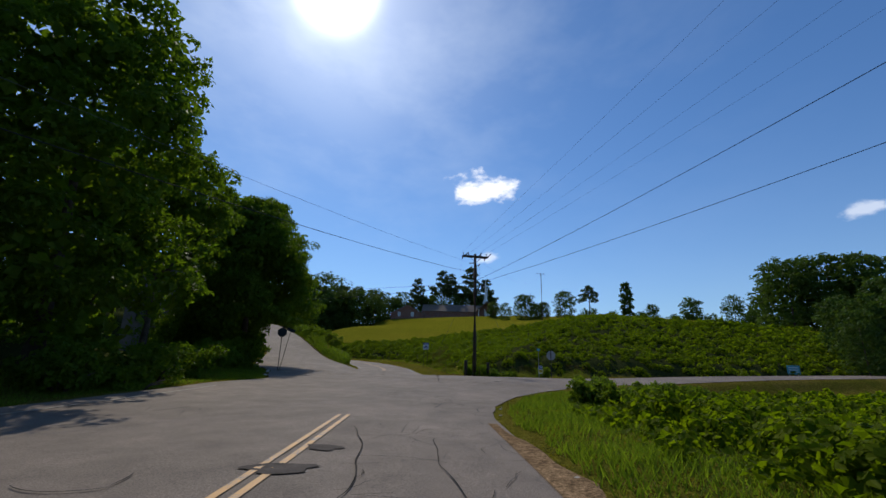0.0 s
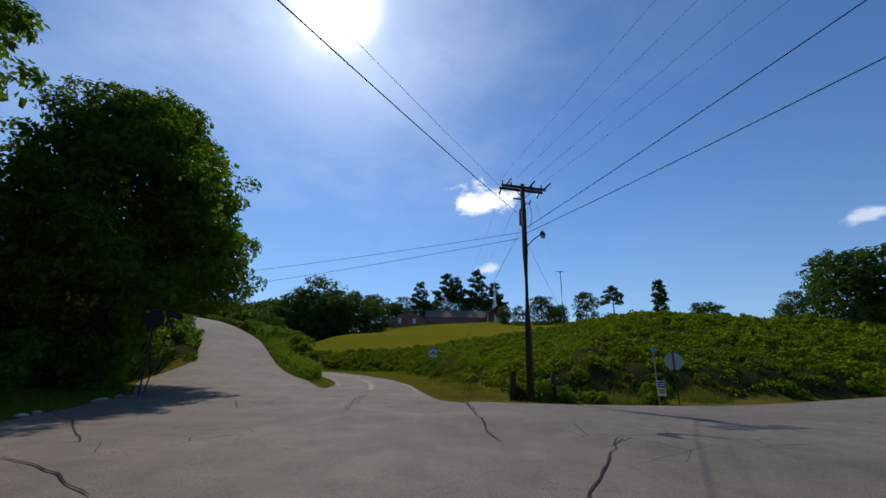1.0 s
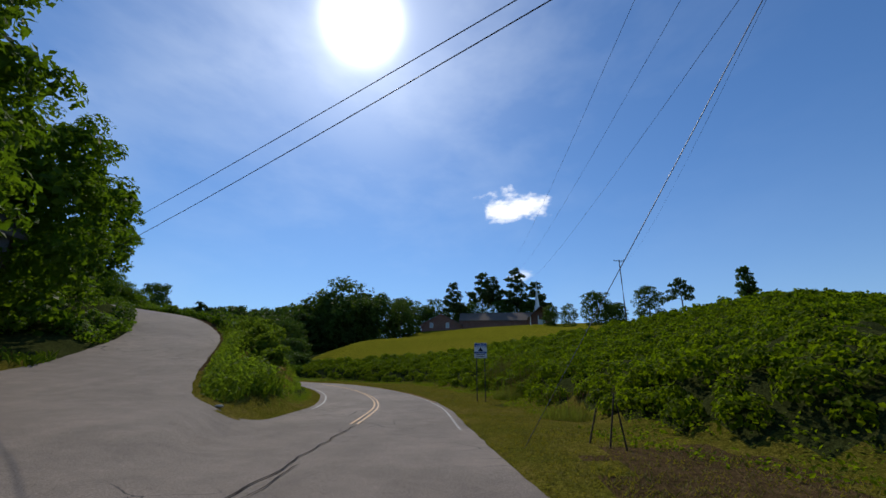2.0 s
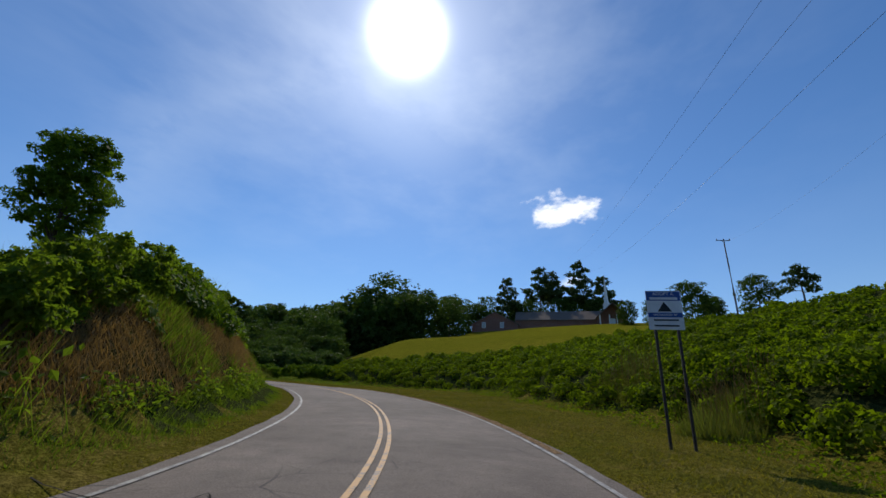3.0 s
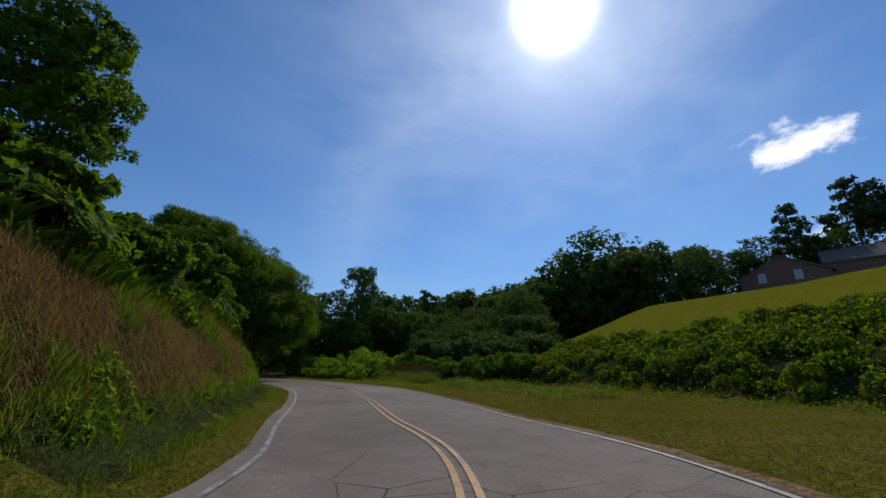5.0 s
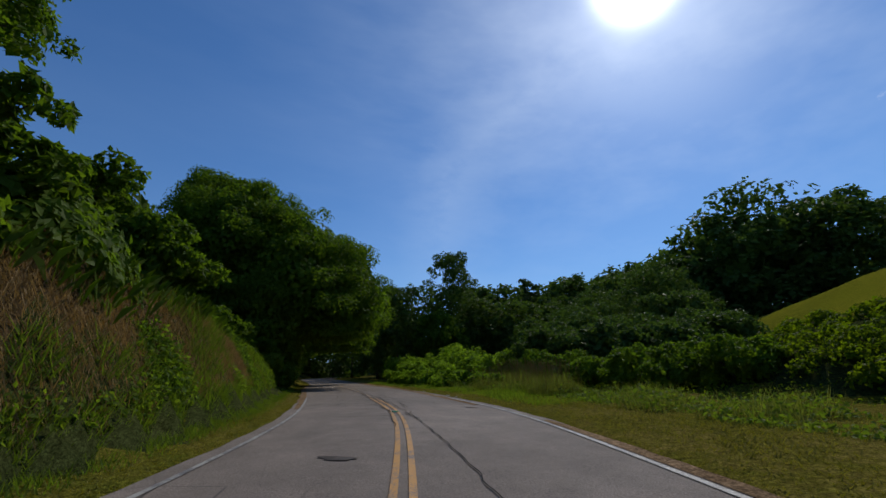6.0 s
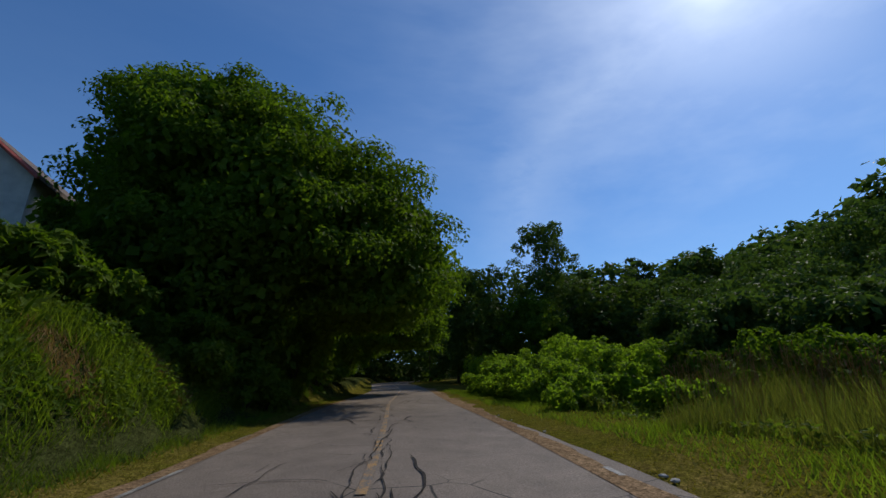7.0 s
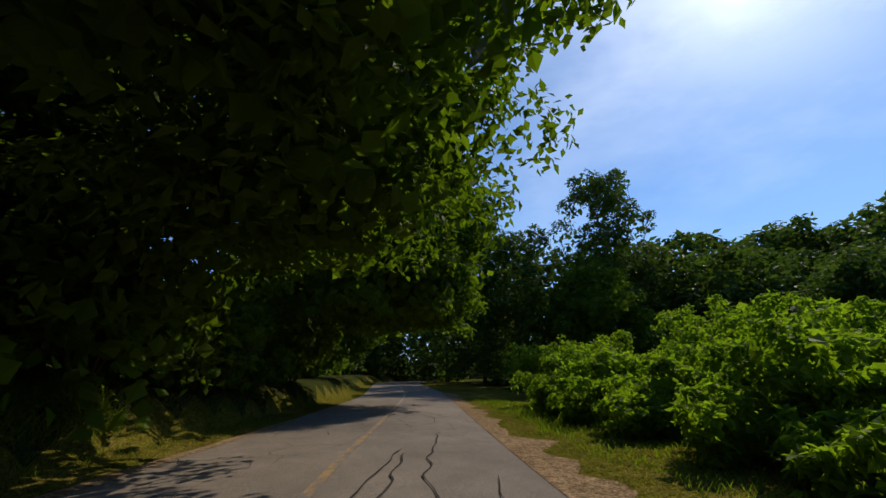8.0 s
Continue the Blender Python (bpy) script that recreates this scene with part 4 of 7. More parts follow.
# the dim leaf green puts the shade of these trees into their colour
for k, (x, y, rad, h) in enumerate(((-47.23, 116.83, 4.6, 4.4), (-53.85, 118.52, 5.0, 5.2), (-47.07, 111.18, 3.4, 3.6), (-52.64, 112.37, 4.0, 4.4), (-59.03, 113.98, 4.2, 4.8), (-60.24, 121.14, 5.2, 6.0), (-64.46, 127.68, 6.0, 7.8), (-70.78, 139.40, 6.5, 13.0), (-63.77, 143.81, 6.5, 13.5), (-79.32, 143.95, 6.0, 12.0), (-72.14, 127.38, 5.0, 8.0), (-57.05, 133.07, 5.5, 6.0))):
    tree("smothered_tree", on_ground(x, y), COVERED, "tree", 80 + k, h, rad, 0.0, 26, 9500, 0.32, LEAF_FAR_AND_SHADED, inner=0.25, group="smothered trees")
tree("twin_crowned_tree", on_ground(-93.4, 127.4), "tall tree with two round crowns and showing limbs", "tree", 91, 25.4 - z_at(-93.4, 127.4), 5.8, 4.0, 26, 14000, 0.36, LEAF_FAR_AND_SHADED, 0.35, 0.1)
tree("roadside_tree", on_ground(-97.14, 118.31), DARK, "tree", 92, 16.0, 6.0, 1.0, 24, 10000, 0.4, LEAF_FAR_AND_SHADED)
tree("roadside_tree", on_ground(-107.65, 119.59), DARK, "tree", 93, 18.0, 7.0, 1.0, 24, 8000, 0.45, LEAF_FAR_AND_SHADED)
tree("roadside_tree", on_ground(-90.49, 122.68), DARK, "tree", 94, 11.0, 5.0, 0.6, 24, 9000, 0.36, LEAF)

# lit shrubs get the brighter WEED leaves: sun patches put into the colour
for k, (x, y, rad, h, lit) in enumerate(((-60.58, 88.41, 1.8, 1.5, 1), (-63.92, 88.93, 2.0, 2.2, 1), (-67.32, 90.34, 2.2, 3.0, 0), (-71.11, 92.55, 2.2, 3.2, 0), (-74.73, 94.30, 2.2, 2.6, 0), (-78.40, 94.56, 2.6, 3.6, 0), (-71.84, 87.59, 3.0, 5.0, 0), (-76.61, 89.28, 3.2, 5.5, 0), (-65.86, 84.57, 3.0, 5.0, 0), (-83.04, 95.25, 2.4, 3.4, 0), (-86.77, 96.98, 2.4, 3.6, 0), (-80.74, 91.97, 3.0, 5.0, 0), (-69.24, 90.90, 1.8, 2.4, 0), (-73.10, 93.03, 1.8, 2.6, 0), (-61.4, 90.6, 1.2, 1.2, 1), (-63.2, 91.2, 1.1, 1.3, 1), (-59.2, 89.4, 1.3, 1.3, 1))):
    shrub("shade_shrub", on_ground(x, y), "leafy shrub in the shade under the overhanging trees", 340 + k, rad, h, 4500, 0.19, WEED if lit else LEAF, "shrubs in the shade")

# ---------------------------------------------------------------- woods
WOODS = []
for k, (h, rad, low) in enumerate(((22, 8.0, 0.3), (19, 7.5, 0.2), (25, 8.8, 0.6), (17, 7.2, 0.0))):
    WOODS.append(tree("wood_tree", on_ground(-116.0 - 11 * k, 172 + 9 * k), "broadleaf tree of the distant wood", "tree", 100 + k, h, rad, low, 30, 3700, 0.84, LEAF_FAR_AND_SHADED, 0.3, 0.15, "trees of the wood", limbs=5))


BELT = []
for k, (h, rad) in enumerate(((22, 9.0), (25, 9.5))):
    BELT.append(tree("wood_tree", on_ground(-150.0 - 15 * k, 260 + 12 * k), "far tree of the wood on the horizon", "tree", 110 + k, h, rad, 0.2, 22, 1500, 1.5, LEAF_FAR_AND_SHADED, 0.3, 0.3, "trees of the far wood", limbs=3))


wood = np.random.default_rng(5)
# behind the lawn and round the hollow: x, y, height wanted
SPOTS = [(-75.40, 155.48, 20.9), (-68.36, 162.18, 21.8), (-58.95, 172.66, 36), (-50.50, 175.41, 31), (-40.72, 179.74, 28), (-32.00, 183.09, 28), (-85.88, 166.79, 21.8), (-95.39, 159.53, 20), (-85.84, 181.94, 25.2), (-63.74, 189.59, 34), (-75.79, 198.00, 34), (-102.99, 183.45, 27),
         (-120.33, 182.27, 27), (-131.91, 196.17, 30), (-110.72, 165.31, 22), (-101.17, 144.42, 22), (-120.40, 150.97, 27), (-130.05, 166.97, 27), (-93.49, 207.42, 33), (-112.58, 216.83, 33), (-93.56, 133.20, 17), (-87.85, 137.52, 16), (-117.52, 135.52, 24),
         (-81.12, 108.61, 0), (-123.13, 120.67, 18), (-137.78, 121.89, 20), (-152.57, 115.46, 20), (-131.68, 95.43, 18), (-148.14, 95.58, 20), (-167.32, 99.40, 20), (-146.68, 141.66, 24), (-166.22, 150.36, 26), (-181.64, 119.72, 24), (-42.64, 192.88, 33), (-23.69, 196.28, 31), (-56.08, 163.26, 26), (-48.60, 166.95, 28), (-64.22, 166.97, 30), (-38.69, 172.19, 28), (-72.17, 172.53, 27), (-81.13, 163.03, 24.4), (-79.06, 176.26, 27.8), (-29.86, 186.79, 31), (-17.71, 189.09, 30), (-5.79, 191.67, 31), (6.22, 194.10, 31), (-13.74, 200.59, 33), (-0.82, 198.51, 33), (-91.57, 172.38, 25.2), (-99.19, 166.12, 26), (-70.57, 150.80, 16.5), (-79.26, 155.45, 19.1), (-91.60, 150.98, 17.4),
         (20.66, 146.19, 24.5), (13.95, 150.34, 22), (25.50, 150.78, 22), (35.49, 152.17, 27), (49.20, 112.12, 17), (101.47, 135.52, 36), (111.60, 132.59, 36.5), (105.54, 144.01, 36.5), (122.72, 134.42, 36.5), (71.06, 113.92, 20), (53.72, 61.02, 11.5), (47.62, 52.55, 8.5), (58.73, 57.28, 12), (64.83, 64.80, 14), (111.51, 113.72, 26),
         (29.50, 160.25, 24), (10.56, 163.85, 24), (3.30, 161.05, 0), (120.99, 100.62, 26), (75.96, 71.41, 14)]
SPOTS += [(-134, 107.5, 17), (-141, 111, 19), (-128, 103, 17), (-147, 116, 20), (-137, 100, 20)]
HEIGHTS = (22, 19, 25, 17)
for k, (x, y, top) in enumerate(SPOTS):
    h = top - z_at(x, y)
    if top == 0 or h < 3:
        continue
    kind = k % 4
    wide = 1.0 if x > 40 and y < 80 else 1.25
    copy_thing(WOODS[kind], pose(*on_ground(x, y), 0, 0, float(wood.uniform(0, 360))) @ Matrix.Diagonal((h / HEIGHTS[kind] * wide, h / HEIGHTS[kind] * wide, h / HEIGHTS[kind], 1)))
# a belt of trees all round, so that no open horizon shows
for k in range(54):
    a = radians(-75 + 150 * k / 53 + wood.uniform(-1, 1))
    far = wood.uniform(250, 330)
    x, y = -25 + far * math.sin(a), 95 + far * math.cos(a)
    copy_thing(BELT[k % 2], pose(*on_ground(x, y), 0, 0, float(wood.uniform(0, 360))) @ Matrix.Scale(wood.uniform(0.7, 1.0), 4))
for k in range(16):
    a = radians(100 + 160 * k / 15)
    x, y = -20 + 75 * math.sin(a), 20 + 60 * math.cos(a)
    copy_thing(BELT[k % 2], pose(*on_ground(x, y), 0, 0, float(wood.uniform(0, 360))) @ Matrix.Scale(wood.uniform(0.6, 0.8), 4))

TALL = "tall pine behind the church with a bare trunk and open crown"
pine("pine", on_ground(-22.88, 188.80), TALL, 131, 37.5 - z_at(-22.88, 188.80), 5.5, 22, 3200, 0.75, "pines by the church", 0.3)
PINE_B = pine("pine", on_ground(-12.25, 195.98), TALL, 132, 43.0 - z_at(-12.25, 195.98), 5.8, 20, 3200, 0.8, "pines by the church", 0.5)
pine("pine", on_ground(-7.78, 199.06), TALL, 133, 42.0 - z_at(-7.78, 199.06), 5.5, 20, 3000, 0.8, "pines by the church", 0.5)
pine("pine", on_ground(1.38, 199.55), TALL, 134, 45.4 - z_at(1.38, 199.55), 7.0, 24, 4200, 0.85, "pines by the church", 0.35)
pine("pine", on_ground(8.74, 198.88), TALL, 135, 39.4 - z_at(8.74, 198.88), 6.0, 22, 3600, 0.85, "pines by the church", 0.3)
pine("pine", on_ground(45.00, 154.51), "lone pine with level tiers of needles on the hilltop", 136, 29.0 - z_at(45.00, 154.51), 4.2, 13, 1500, 0.6, "", 0.45)
tree("columnar_tree", on_ground(50.56, 133.17), "narrow upright tree on the hilltop", "tree", 137, 26.6 - z_at(50.56, 133.17), 2.2, 0.5, 22, 2600, 0.6, LEAF_FAR_AND_SHADED, 0.2, 0.3)
for k, (x, y, top) in enumerate(((-102.0, 175.0, 27.0), (-108.5, 173.0, 26.0), (-97.0, 178.5, 26.5), (-105.0, 159.0, 25.8), (-111.5, 164.0, 24.8), (-99.5, 168.5, 25.6), (-115.0, 180.0, 28.0))):
    h = top - z_at(x, y)
    copy_thing(PINE_B, pose(*on_ground(x, y), 0, 0, 50 * k) @ Matrix.Scale(h / (43.0 - z_at(-12.25, 195.98)), 4))


# ---------------------------------------------------------------- kudzu, weeds and grass
def scatter(n, x0, x1, y0, y1, r):
    return r.uniform(x0, x1, n), r.uniform(y0, y1, n)


def surface_normals(x, y, fn, h=0.25):
    z = fn(x, y)
    return z, np.stack([-(fn(x + h, y) - z) / h, -(fn(x, y + h) - z) / h, np.ones_like(z)], 1)


def clump_leaves(cx, cy, cz, rad, size, r, cover=1.2):
    """Leaves on rounded clumps, each clump a dome of its own."""
    count = np.maximum(6, (cover * 6.3 * rad ** 2 / (0.42 * size ** 2)).astype(int))
    pick = np.repeat(np.arange(len(cx)), count)
    d = r.normal(size=(len(pick), 3)) + np.array([0, 0, 0.45])
    d /= np.linalg.norm(d, axis=1)[:, None]
    d[:, 2] = np.where(d[:, 2] < -0.25, -d[:, 2], d[:, 2])
    # tufts on each clump, so that no outline is a clean dome
    ripple = 1 + 0.16 * np.sin(5 * d[:, 0] + 3.1 * pick) * np.cos(5 * d[:, 1] + 1.7 * pick)
    reach = rad[pick] * ripple * r.uniform(0.82, 1.06, len(pick))
    p = np.stack([cx[pick], cy[pick], cz[pick]], 1) + d * reach[:, None] * np.array([1.0, 1.0, 0.9])
    return leaf_quads(p, d + r.normal(size=d.shape) * 0.45, np.broadcast_to(size, len(cx))[pick] if np.ndim(size) else size, slim=0.85, r=r)


def clump_lattice(x0, x1, y0, y1, cell, r):
    gx, gy = np.meshgrid(np.arange(x0, x1, cell), np.arange(y0, y1, cell))
    gx, gy = gx.ravel(), gy.ravel()
    return gx + r.uniform(-0.45, 0.45, len(gx)) * cell, gy + r.uniform(-0.45, 0.45, len(gy)) * cell


def build_kudzu():
    r = np.random.default_rng(3)
    vs, fs, total = [], [], 0
    for lo, hi, cell, size in ((0, 17, 0.92, 0.145), (17, 33, 1.0, 0.19), (33, 60, 1.25, 0.30), (60, 130, 1.7, 0.50)):
        x, y = clump_lattice(-50, 112, 38, 150, cell, r)
        d = along(MAIN, x, y)[1]
        k = (d > 3) & (d >= lo) & (d < hi)
        x, y = x[k], y[k]
        k = r.random(len(x)) < kudzu_cover(x, y) * (0.92 + 0.15 * wave(x, y, 6.0, 2))
        x, y = x[k], y[k]
        rad = cell * (0.50 + 0.17 * wave(x, y, 4.0, 2) + 0.14 * r.random(len(x)) + 0.22 * (r.random(len(x)) < 0.12)) * (0.94 - 0.20 * smooth(0, 12, x))
        v, f = clump_leaves(x, y, ground_height(x, y) + rad * r.uniform(0.25, 0.75, len(x)), rad, size, r)
        vs.append(v)
        fs.append(f + total)
        total += len(v)
        # flat leaves in the gaps between the clumps
        n = int(len(x) * 9)
        pick = r.integers(0, len(x), n)
        gx, gy = x[pick] + r.normal(0, cell * 0.5, n), y[pick] + r.normal(0, cell * 0.5, n)
        v, f = leaf_quads(np.stack([gx, gy, ground_height(gx, gy) + r.uniform(0.05, 0.25, n)], 1), r.normal(size=(n, 3)) * 0.5 + np.array([0, 0, 1.0]), size, slim=0.85, r=r)
        vs.append(v)
        fs.append(f + total)
        total += len(v)
    ob = mesh_object("kudzu", np.vstack(vs), np.vstack(fs), KUDZU)
    tagged(ob, "kudzu vines heaped in leafy clumps over the hillside", "vines", kind="stuff")


build_kudzu()


def corner_weeds():
    """The overgrown corner plot at the start."""
    r = np.random.default_rng(4)
    x, y = clump_lattice(4.2, 40, -6.0, 32, 0.95, r)
    gap = pave_gap(x, y)
    edge = 2.3 + 0.9 * wave(x, y, 4.0) + 1.4 * smooth(13, 20, y)
    k = (gap > edge) & (np.hypot(x - 16, (y - 13) * 1.15) < 20 + 3 * wave(x, y, 6.0)) & (r.random(len(x)) < 0.86 + 0.5 * wave(x, y, 5.0, 2))
    x, y, gap = x[k], y[k], gap[k]
    rad = (0.42 + 0.30 * r.random(len(x)) + 0.25 * wave(x, y, 4.5, 2)) * smooth(1.0, 4.0, gap)
    rad = np.maximum(rad, 0.2)
    size = 0.125 + 0.007 * np.hypot(x - 3, y - 4)
    v, f = clump_leaves(x, y, ground_height(x, y) + rad * 0.35, rad, size, r, 1.1)
    n = 24000
    gx, gy = scatter(n, 4.2, 40, -6.0, 32, r)
    k = pave_gap(gx, gy) > 2.4 + 0.9 * wave(gx, gy, 4.0)
    gx, gy = gx[k], gy[k]
    w, g = leaf_quads(np.stack([gx, gy, ground_height(gx, gy) + r.uniform(0.04, 0.3, len(gx))], 1), r.normal(size=(len(gx), 3)) * 0.6 + np.array([0, 0, 1.0]), 0.15, slim=0.85, r=r)
    tagged(mesh_object("kudzu", np.vstack([v, w]), np.vstack([f, g + len(v)]), KUDZU), "low kudzu and bramble heaped on the corner plot", "vines", kind="stuff")


corner_weeds()


def tips(points, height, lean, width, r=rng):
    """Fine blades, one triangle each."""
    n = len(points)
    ang = r.uniform(0, 2 * np.pi, n)
    side = np.stack([-np.sin(ang), np.cos(ang), np.zeros(n)], 1) * np.broadcast_to(width, n)[:, None]
    h = (np.broadcast_to(height, n) * r.uniform(0.5, 1.25, n))[:, None]
    a2 = r.uniform(0, 2 * np.pi, n)
    out = np.stack([np.cos(a2), np.sin(a2), np.zeros(n)], 1)
    v = np.stack([points - side, points + side, points + np.array([[0, 0, 1.0]]) * h + out * h * lean], 1).reshape(-1, 3)
    return v, np.arange(3 * n).reshape(-1, 3)


def verge_grass():
    """Short grass along the asphalt and over the verges."""
    r = np.random.default_rng(6)
    t = np.gradient(MAIN[:, :2], axis=0)
    t /= np.linalg.norm(t, axis=1)[:, None]
    n = 620000
    run = r.uniform(run_at(0.90, -3.34), run_at(-78.60, 101.86), n)
    off = r.choice([-1.0, 1.0], n) * (2.9 + 8.5 * r.random(n) ** 1.6)
    i = (run / 0.5).astype(int)
    x, y = MAIN[i, 0] + t[i, 1] * off + r.normal(0, 0.3, n), MAIN[i, 1] - t[i, 0] * off + r.normal(0, 0.3, n)
    gap = pave_gap(x, y)
    u = along(FOOT, x, y)[1]
    s, d, _ = along(MAIN, x, y)
    face = (d < -4.5 + 0.5 * wave(x, y, 2.0)) & (s > S_TIP - 1) & (s < S_LOW + 6)
    k = (gap > 0.05 + 0.14 * wave(x, y, 0.6)) & (gap < 11) & (u < 1.0) & ~face
    x, y, gap = x[k], y[k], gap[k]
    tuft = 0.5 + 0.5 * wave(x, y, 1.3, 3)
    k = r.random(len(x)) < 0.30 + 0.75 * tuft
    x, y, gap, tuft = x[k], y[k], gap[k], tuft[k]
    z = ground_height(x, y)
    v, f = tips(np.stack([x, y, z - 0.008], 1), 0.03 + 0.07 * tuft * smooth(0.1, 1.2, gap), 1.2, 0.011, r)
    tagged(mesh_object("verge_grass", v, f, GRASS), "short dry and green grass on the road verges", "grass", kind="stuff")


verge_grass()


def foot_weeds():
    """Leafy weeds where the mown verge meets the kudzu."""
    r = np.random.default_rng(61)
    x, y = scatter(280000, -57, 16, 39, 110, r)
    _, u, _ = along(FOOT, x, y)
    k = (u > -1.6 + 1.2 * wave(x, y, 3.0)) & (u < 1.4) & (pave_gap(x, y) > 1.4) & (wave(x, y, 1.5, 2) > -0.25)
    x, y, u = x[k], y[k], u[k]
    z = ground_height(x, y) + r.uniform(0, 1, len(x)) * (0.12 + 0.4 * smooth(-1.5, 1.0, u))
    v, f = leaf_quads(np.stack([x, y, z], 1), r.normal(size=(len(x), 3)) * 0.7 + np.array([0, 0, 0.9]), 0.10, slim=0.6, r=r)
    tagged(mesh_object("verge_weeds", v, f, KUDZU), "low leafy weeds between verge and kudzu", "weeds", kind="stuff")


foot_weeds()


def bank_cover():
    """The cut bank: weeds at its foot, straw on its face, leafy vines on top."""
    r = np.random.default_rng(8)
    x, y = scatter(980000, -79, -11, 47, 107, r)
    s, d, _ = along(MAIN, x, y)
    e = -d - 2.95
    _, dl, _ = along(SIDE_LEFT, x, y)
    k = (e > 0.7) & (e < 15) & (s > S_TIP - 4) & (s < S_LOW + 22) & (np.abs(dl) > 3.2)
    x, y, e, s = x[k], y[k], e[k], s[k]
    z = ground_height(x, y)
    rise = z - along(MAIN, x, y)[2]
    p = np.stack([x, y, z - 0.03], 1)
    n1 = wave(x, y, 2.6, 3)
    late = smooth(S_HIGH - 2, S_HIGH + 12, s)
    early = 1 - smooth(S_TIP - 0.5, S_TIP + 2.5, s)
    # weeds at the foot
    n2 = wave(x + 40, y, 3.4, 3)
    k = (rise < 0.5 + 0.4 * n1) & (r.random(len(x)) < 0.5)
    v, f = tips(p[k], 0.12 + 0.20 * smooth(0.8, 2.2, e[k]), 0.6, 0.010, r)
    tagged(mesh_object("bank_weeds", v, f, WEED), "green weeds along the foot of the bank", "weeds", kind="stuff")
    # leafy clumps scattered over the face
    k = (n2 > 0.40 + 0.1 * n1) & (rise > 0.5) & (rise < 5.5)
    lift = r.random(k.sum()) * 0.55 * smooth(0.36, 0.6, n2[k])
    q = p[k] + np.stack([0 * lift, 0 * lift, lift], 1)
    v, f = leaf_quads(q, r.normal(size=q.shape) * 0.7 + np.array([0.2, 0.4, 0.7]), 0.13, slim=0.6, r=r)
    tagged(mesh_object("bank_clumps", v, f, LEAF), "leafy weed clumps on the bank face", "weeds", kind="stuff")
    # thick grass along the foot
    t = np.gradient(MAIN[:, :2], axis=0)
    t /= np.linalg.norm(t, axis=1)[:, None]
    n = 120000
    fs, fe = r.uniform(S_TIP - 1, S_LOW + 8, n), r.uniform(0.8, 3.6, n)
    i = (fs / 0.5).astype(int)
    fx, fy = MAIN[i, 0] - t[i, 1] * (fe + 2.95) + r.normal(0, 0.3, n), MAIN[i, 1] + t[i, 0] * (fe + 2.95) + r.normal(0, 0.3, n)
    kk = (fe > 1.0 + 0.5 * wave(fx, fy, 2.0)) & (ground_height(fx, fy) - along(MAIN, fx, fy)[2] < 0.75 + 0.6 * wave(fx, fy, 3.0)) & (pave_gap(fx, fy) > 0.7)
    fx, fy, fe = fx[kk], fy[kk], fe[kk]
    v, f = tips(np.stack([fx, fy, ground_height(fx, fy) - 0.02], 1), 0.10 + 0.26 * smooth(0.9, 2.2, fe) * (0.7 + 0.5 * wave(fx, fy, 1.5)), 0.6, 0.010, r)
    tagged(mesh_object("foot_grass", v, f, FOOT_GRASS), "thick green grass along the foot of the bank", "grass", kind="stuff")
    # straw on the face
    n = 420000
    fs, fe = r.uniform(S_TIP + 1, S_LOW + 9, n), r.uniform(1.2, 6.5, n)
    i = (fs / 0.5).astype(int)
    fx, fy = MAIN[i, 0] - t[i, 1] * (fe + 2.95) + r.normal(0, 0.2, n), MAIN[i, 1] + t[i, 0] * (fe + 2.95) + r.normal(0, 0.2, n)
    fz = ground_height(fx, fy)
    high, m1, m2 = fz - along(MAIN, fx, fy)[2], wave(fx, fy, 2.6, 3), wave(fx + 40, fy, 3.4, 3)
    kk = (high > 0.55 + 0.4 * m1) & (high < 2.7 + 1.3 * m1 + 0.8 * smooth(S_HIGH - 2, S_HIGH + 12, fs)) & (m2 < 0.44) & (pave_gap(fx, fy) > 1.5) & (r.random(n) < 0.7 + 0.5 * wave(fx, fy, 0.9, 2))
    v, f = tips(np.stack([fx, fy, fz + 0.05], 1)[kk], np.where(r.random(kk.sum()) < 0.35, 0.22, -0.42), 0.55, 0.0085, r)
    tagged(mesh_object("dry_straw", v, f, STRAW), "dry brown straw hanging on the bank face", "dry grass", kind="stuff")
    kk = (high > 1.0) & (high < 3.6) & (m2 < 0.3) & (pave_gap(fx, fy) > 1.5) & (wave(fx, fy + 20, 1.3, 3) > 0.22) & (r.random(n) < 0.35)
    v, f = tips(np.stack([fx, fy, fz + 0.05], 1)[kk], 0.34, 0.8, 0.012, r)
    tagged(mesh_object("olive_grass", v, f, FOOT_GRASS), "olive green grass tufts among the dry straw", "grass", kind="stuff")
    # thick green growth between the straw patches and at the low end of the bank
    n = 460000
    fs, fe = r.uniform(S_TIP + 3, S_LOW + 16, n), r.uniform(0.9, 7.0, n)
    i = (fs / 0.5).astype(int)
    fx, fy = MAIN[i, 0] - t[i, 1] * (fe + 2.95) + r.normal(0, 0.2, n), MAIN[i, 1] + t[i, 0] * (fe + 2.95) + r.normal(0, 0.2, n)
    fz = ground_height(fx, fy)
    high, m1, m2 = fz - along(MAIN, fx, fy)[2], wave(fx, fy, 2.6, 3), wave(fx + 40, fy, 3.4, 3)
    low_end = smooth(S_LOW - 22, S_LOW - 10, fs)
    kk = (pave_gap(fx, fy) > 0.9) & (high > 0.25) & ((m2 > 0.46 + 0.12 * m1) | (high < 0.8 + 0.45 * m1 + low_end * (0.15 + 0.9 * m2)) | ((fs > S_LOW + 3) & (high < 1.3 + 0.6 * m1))) & (high < 5)
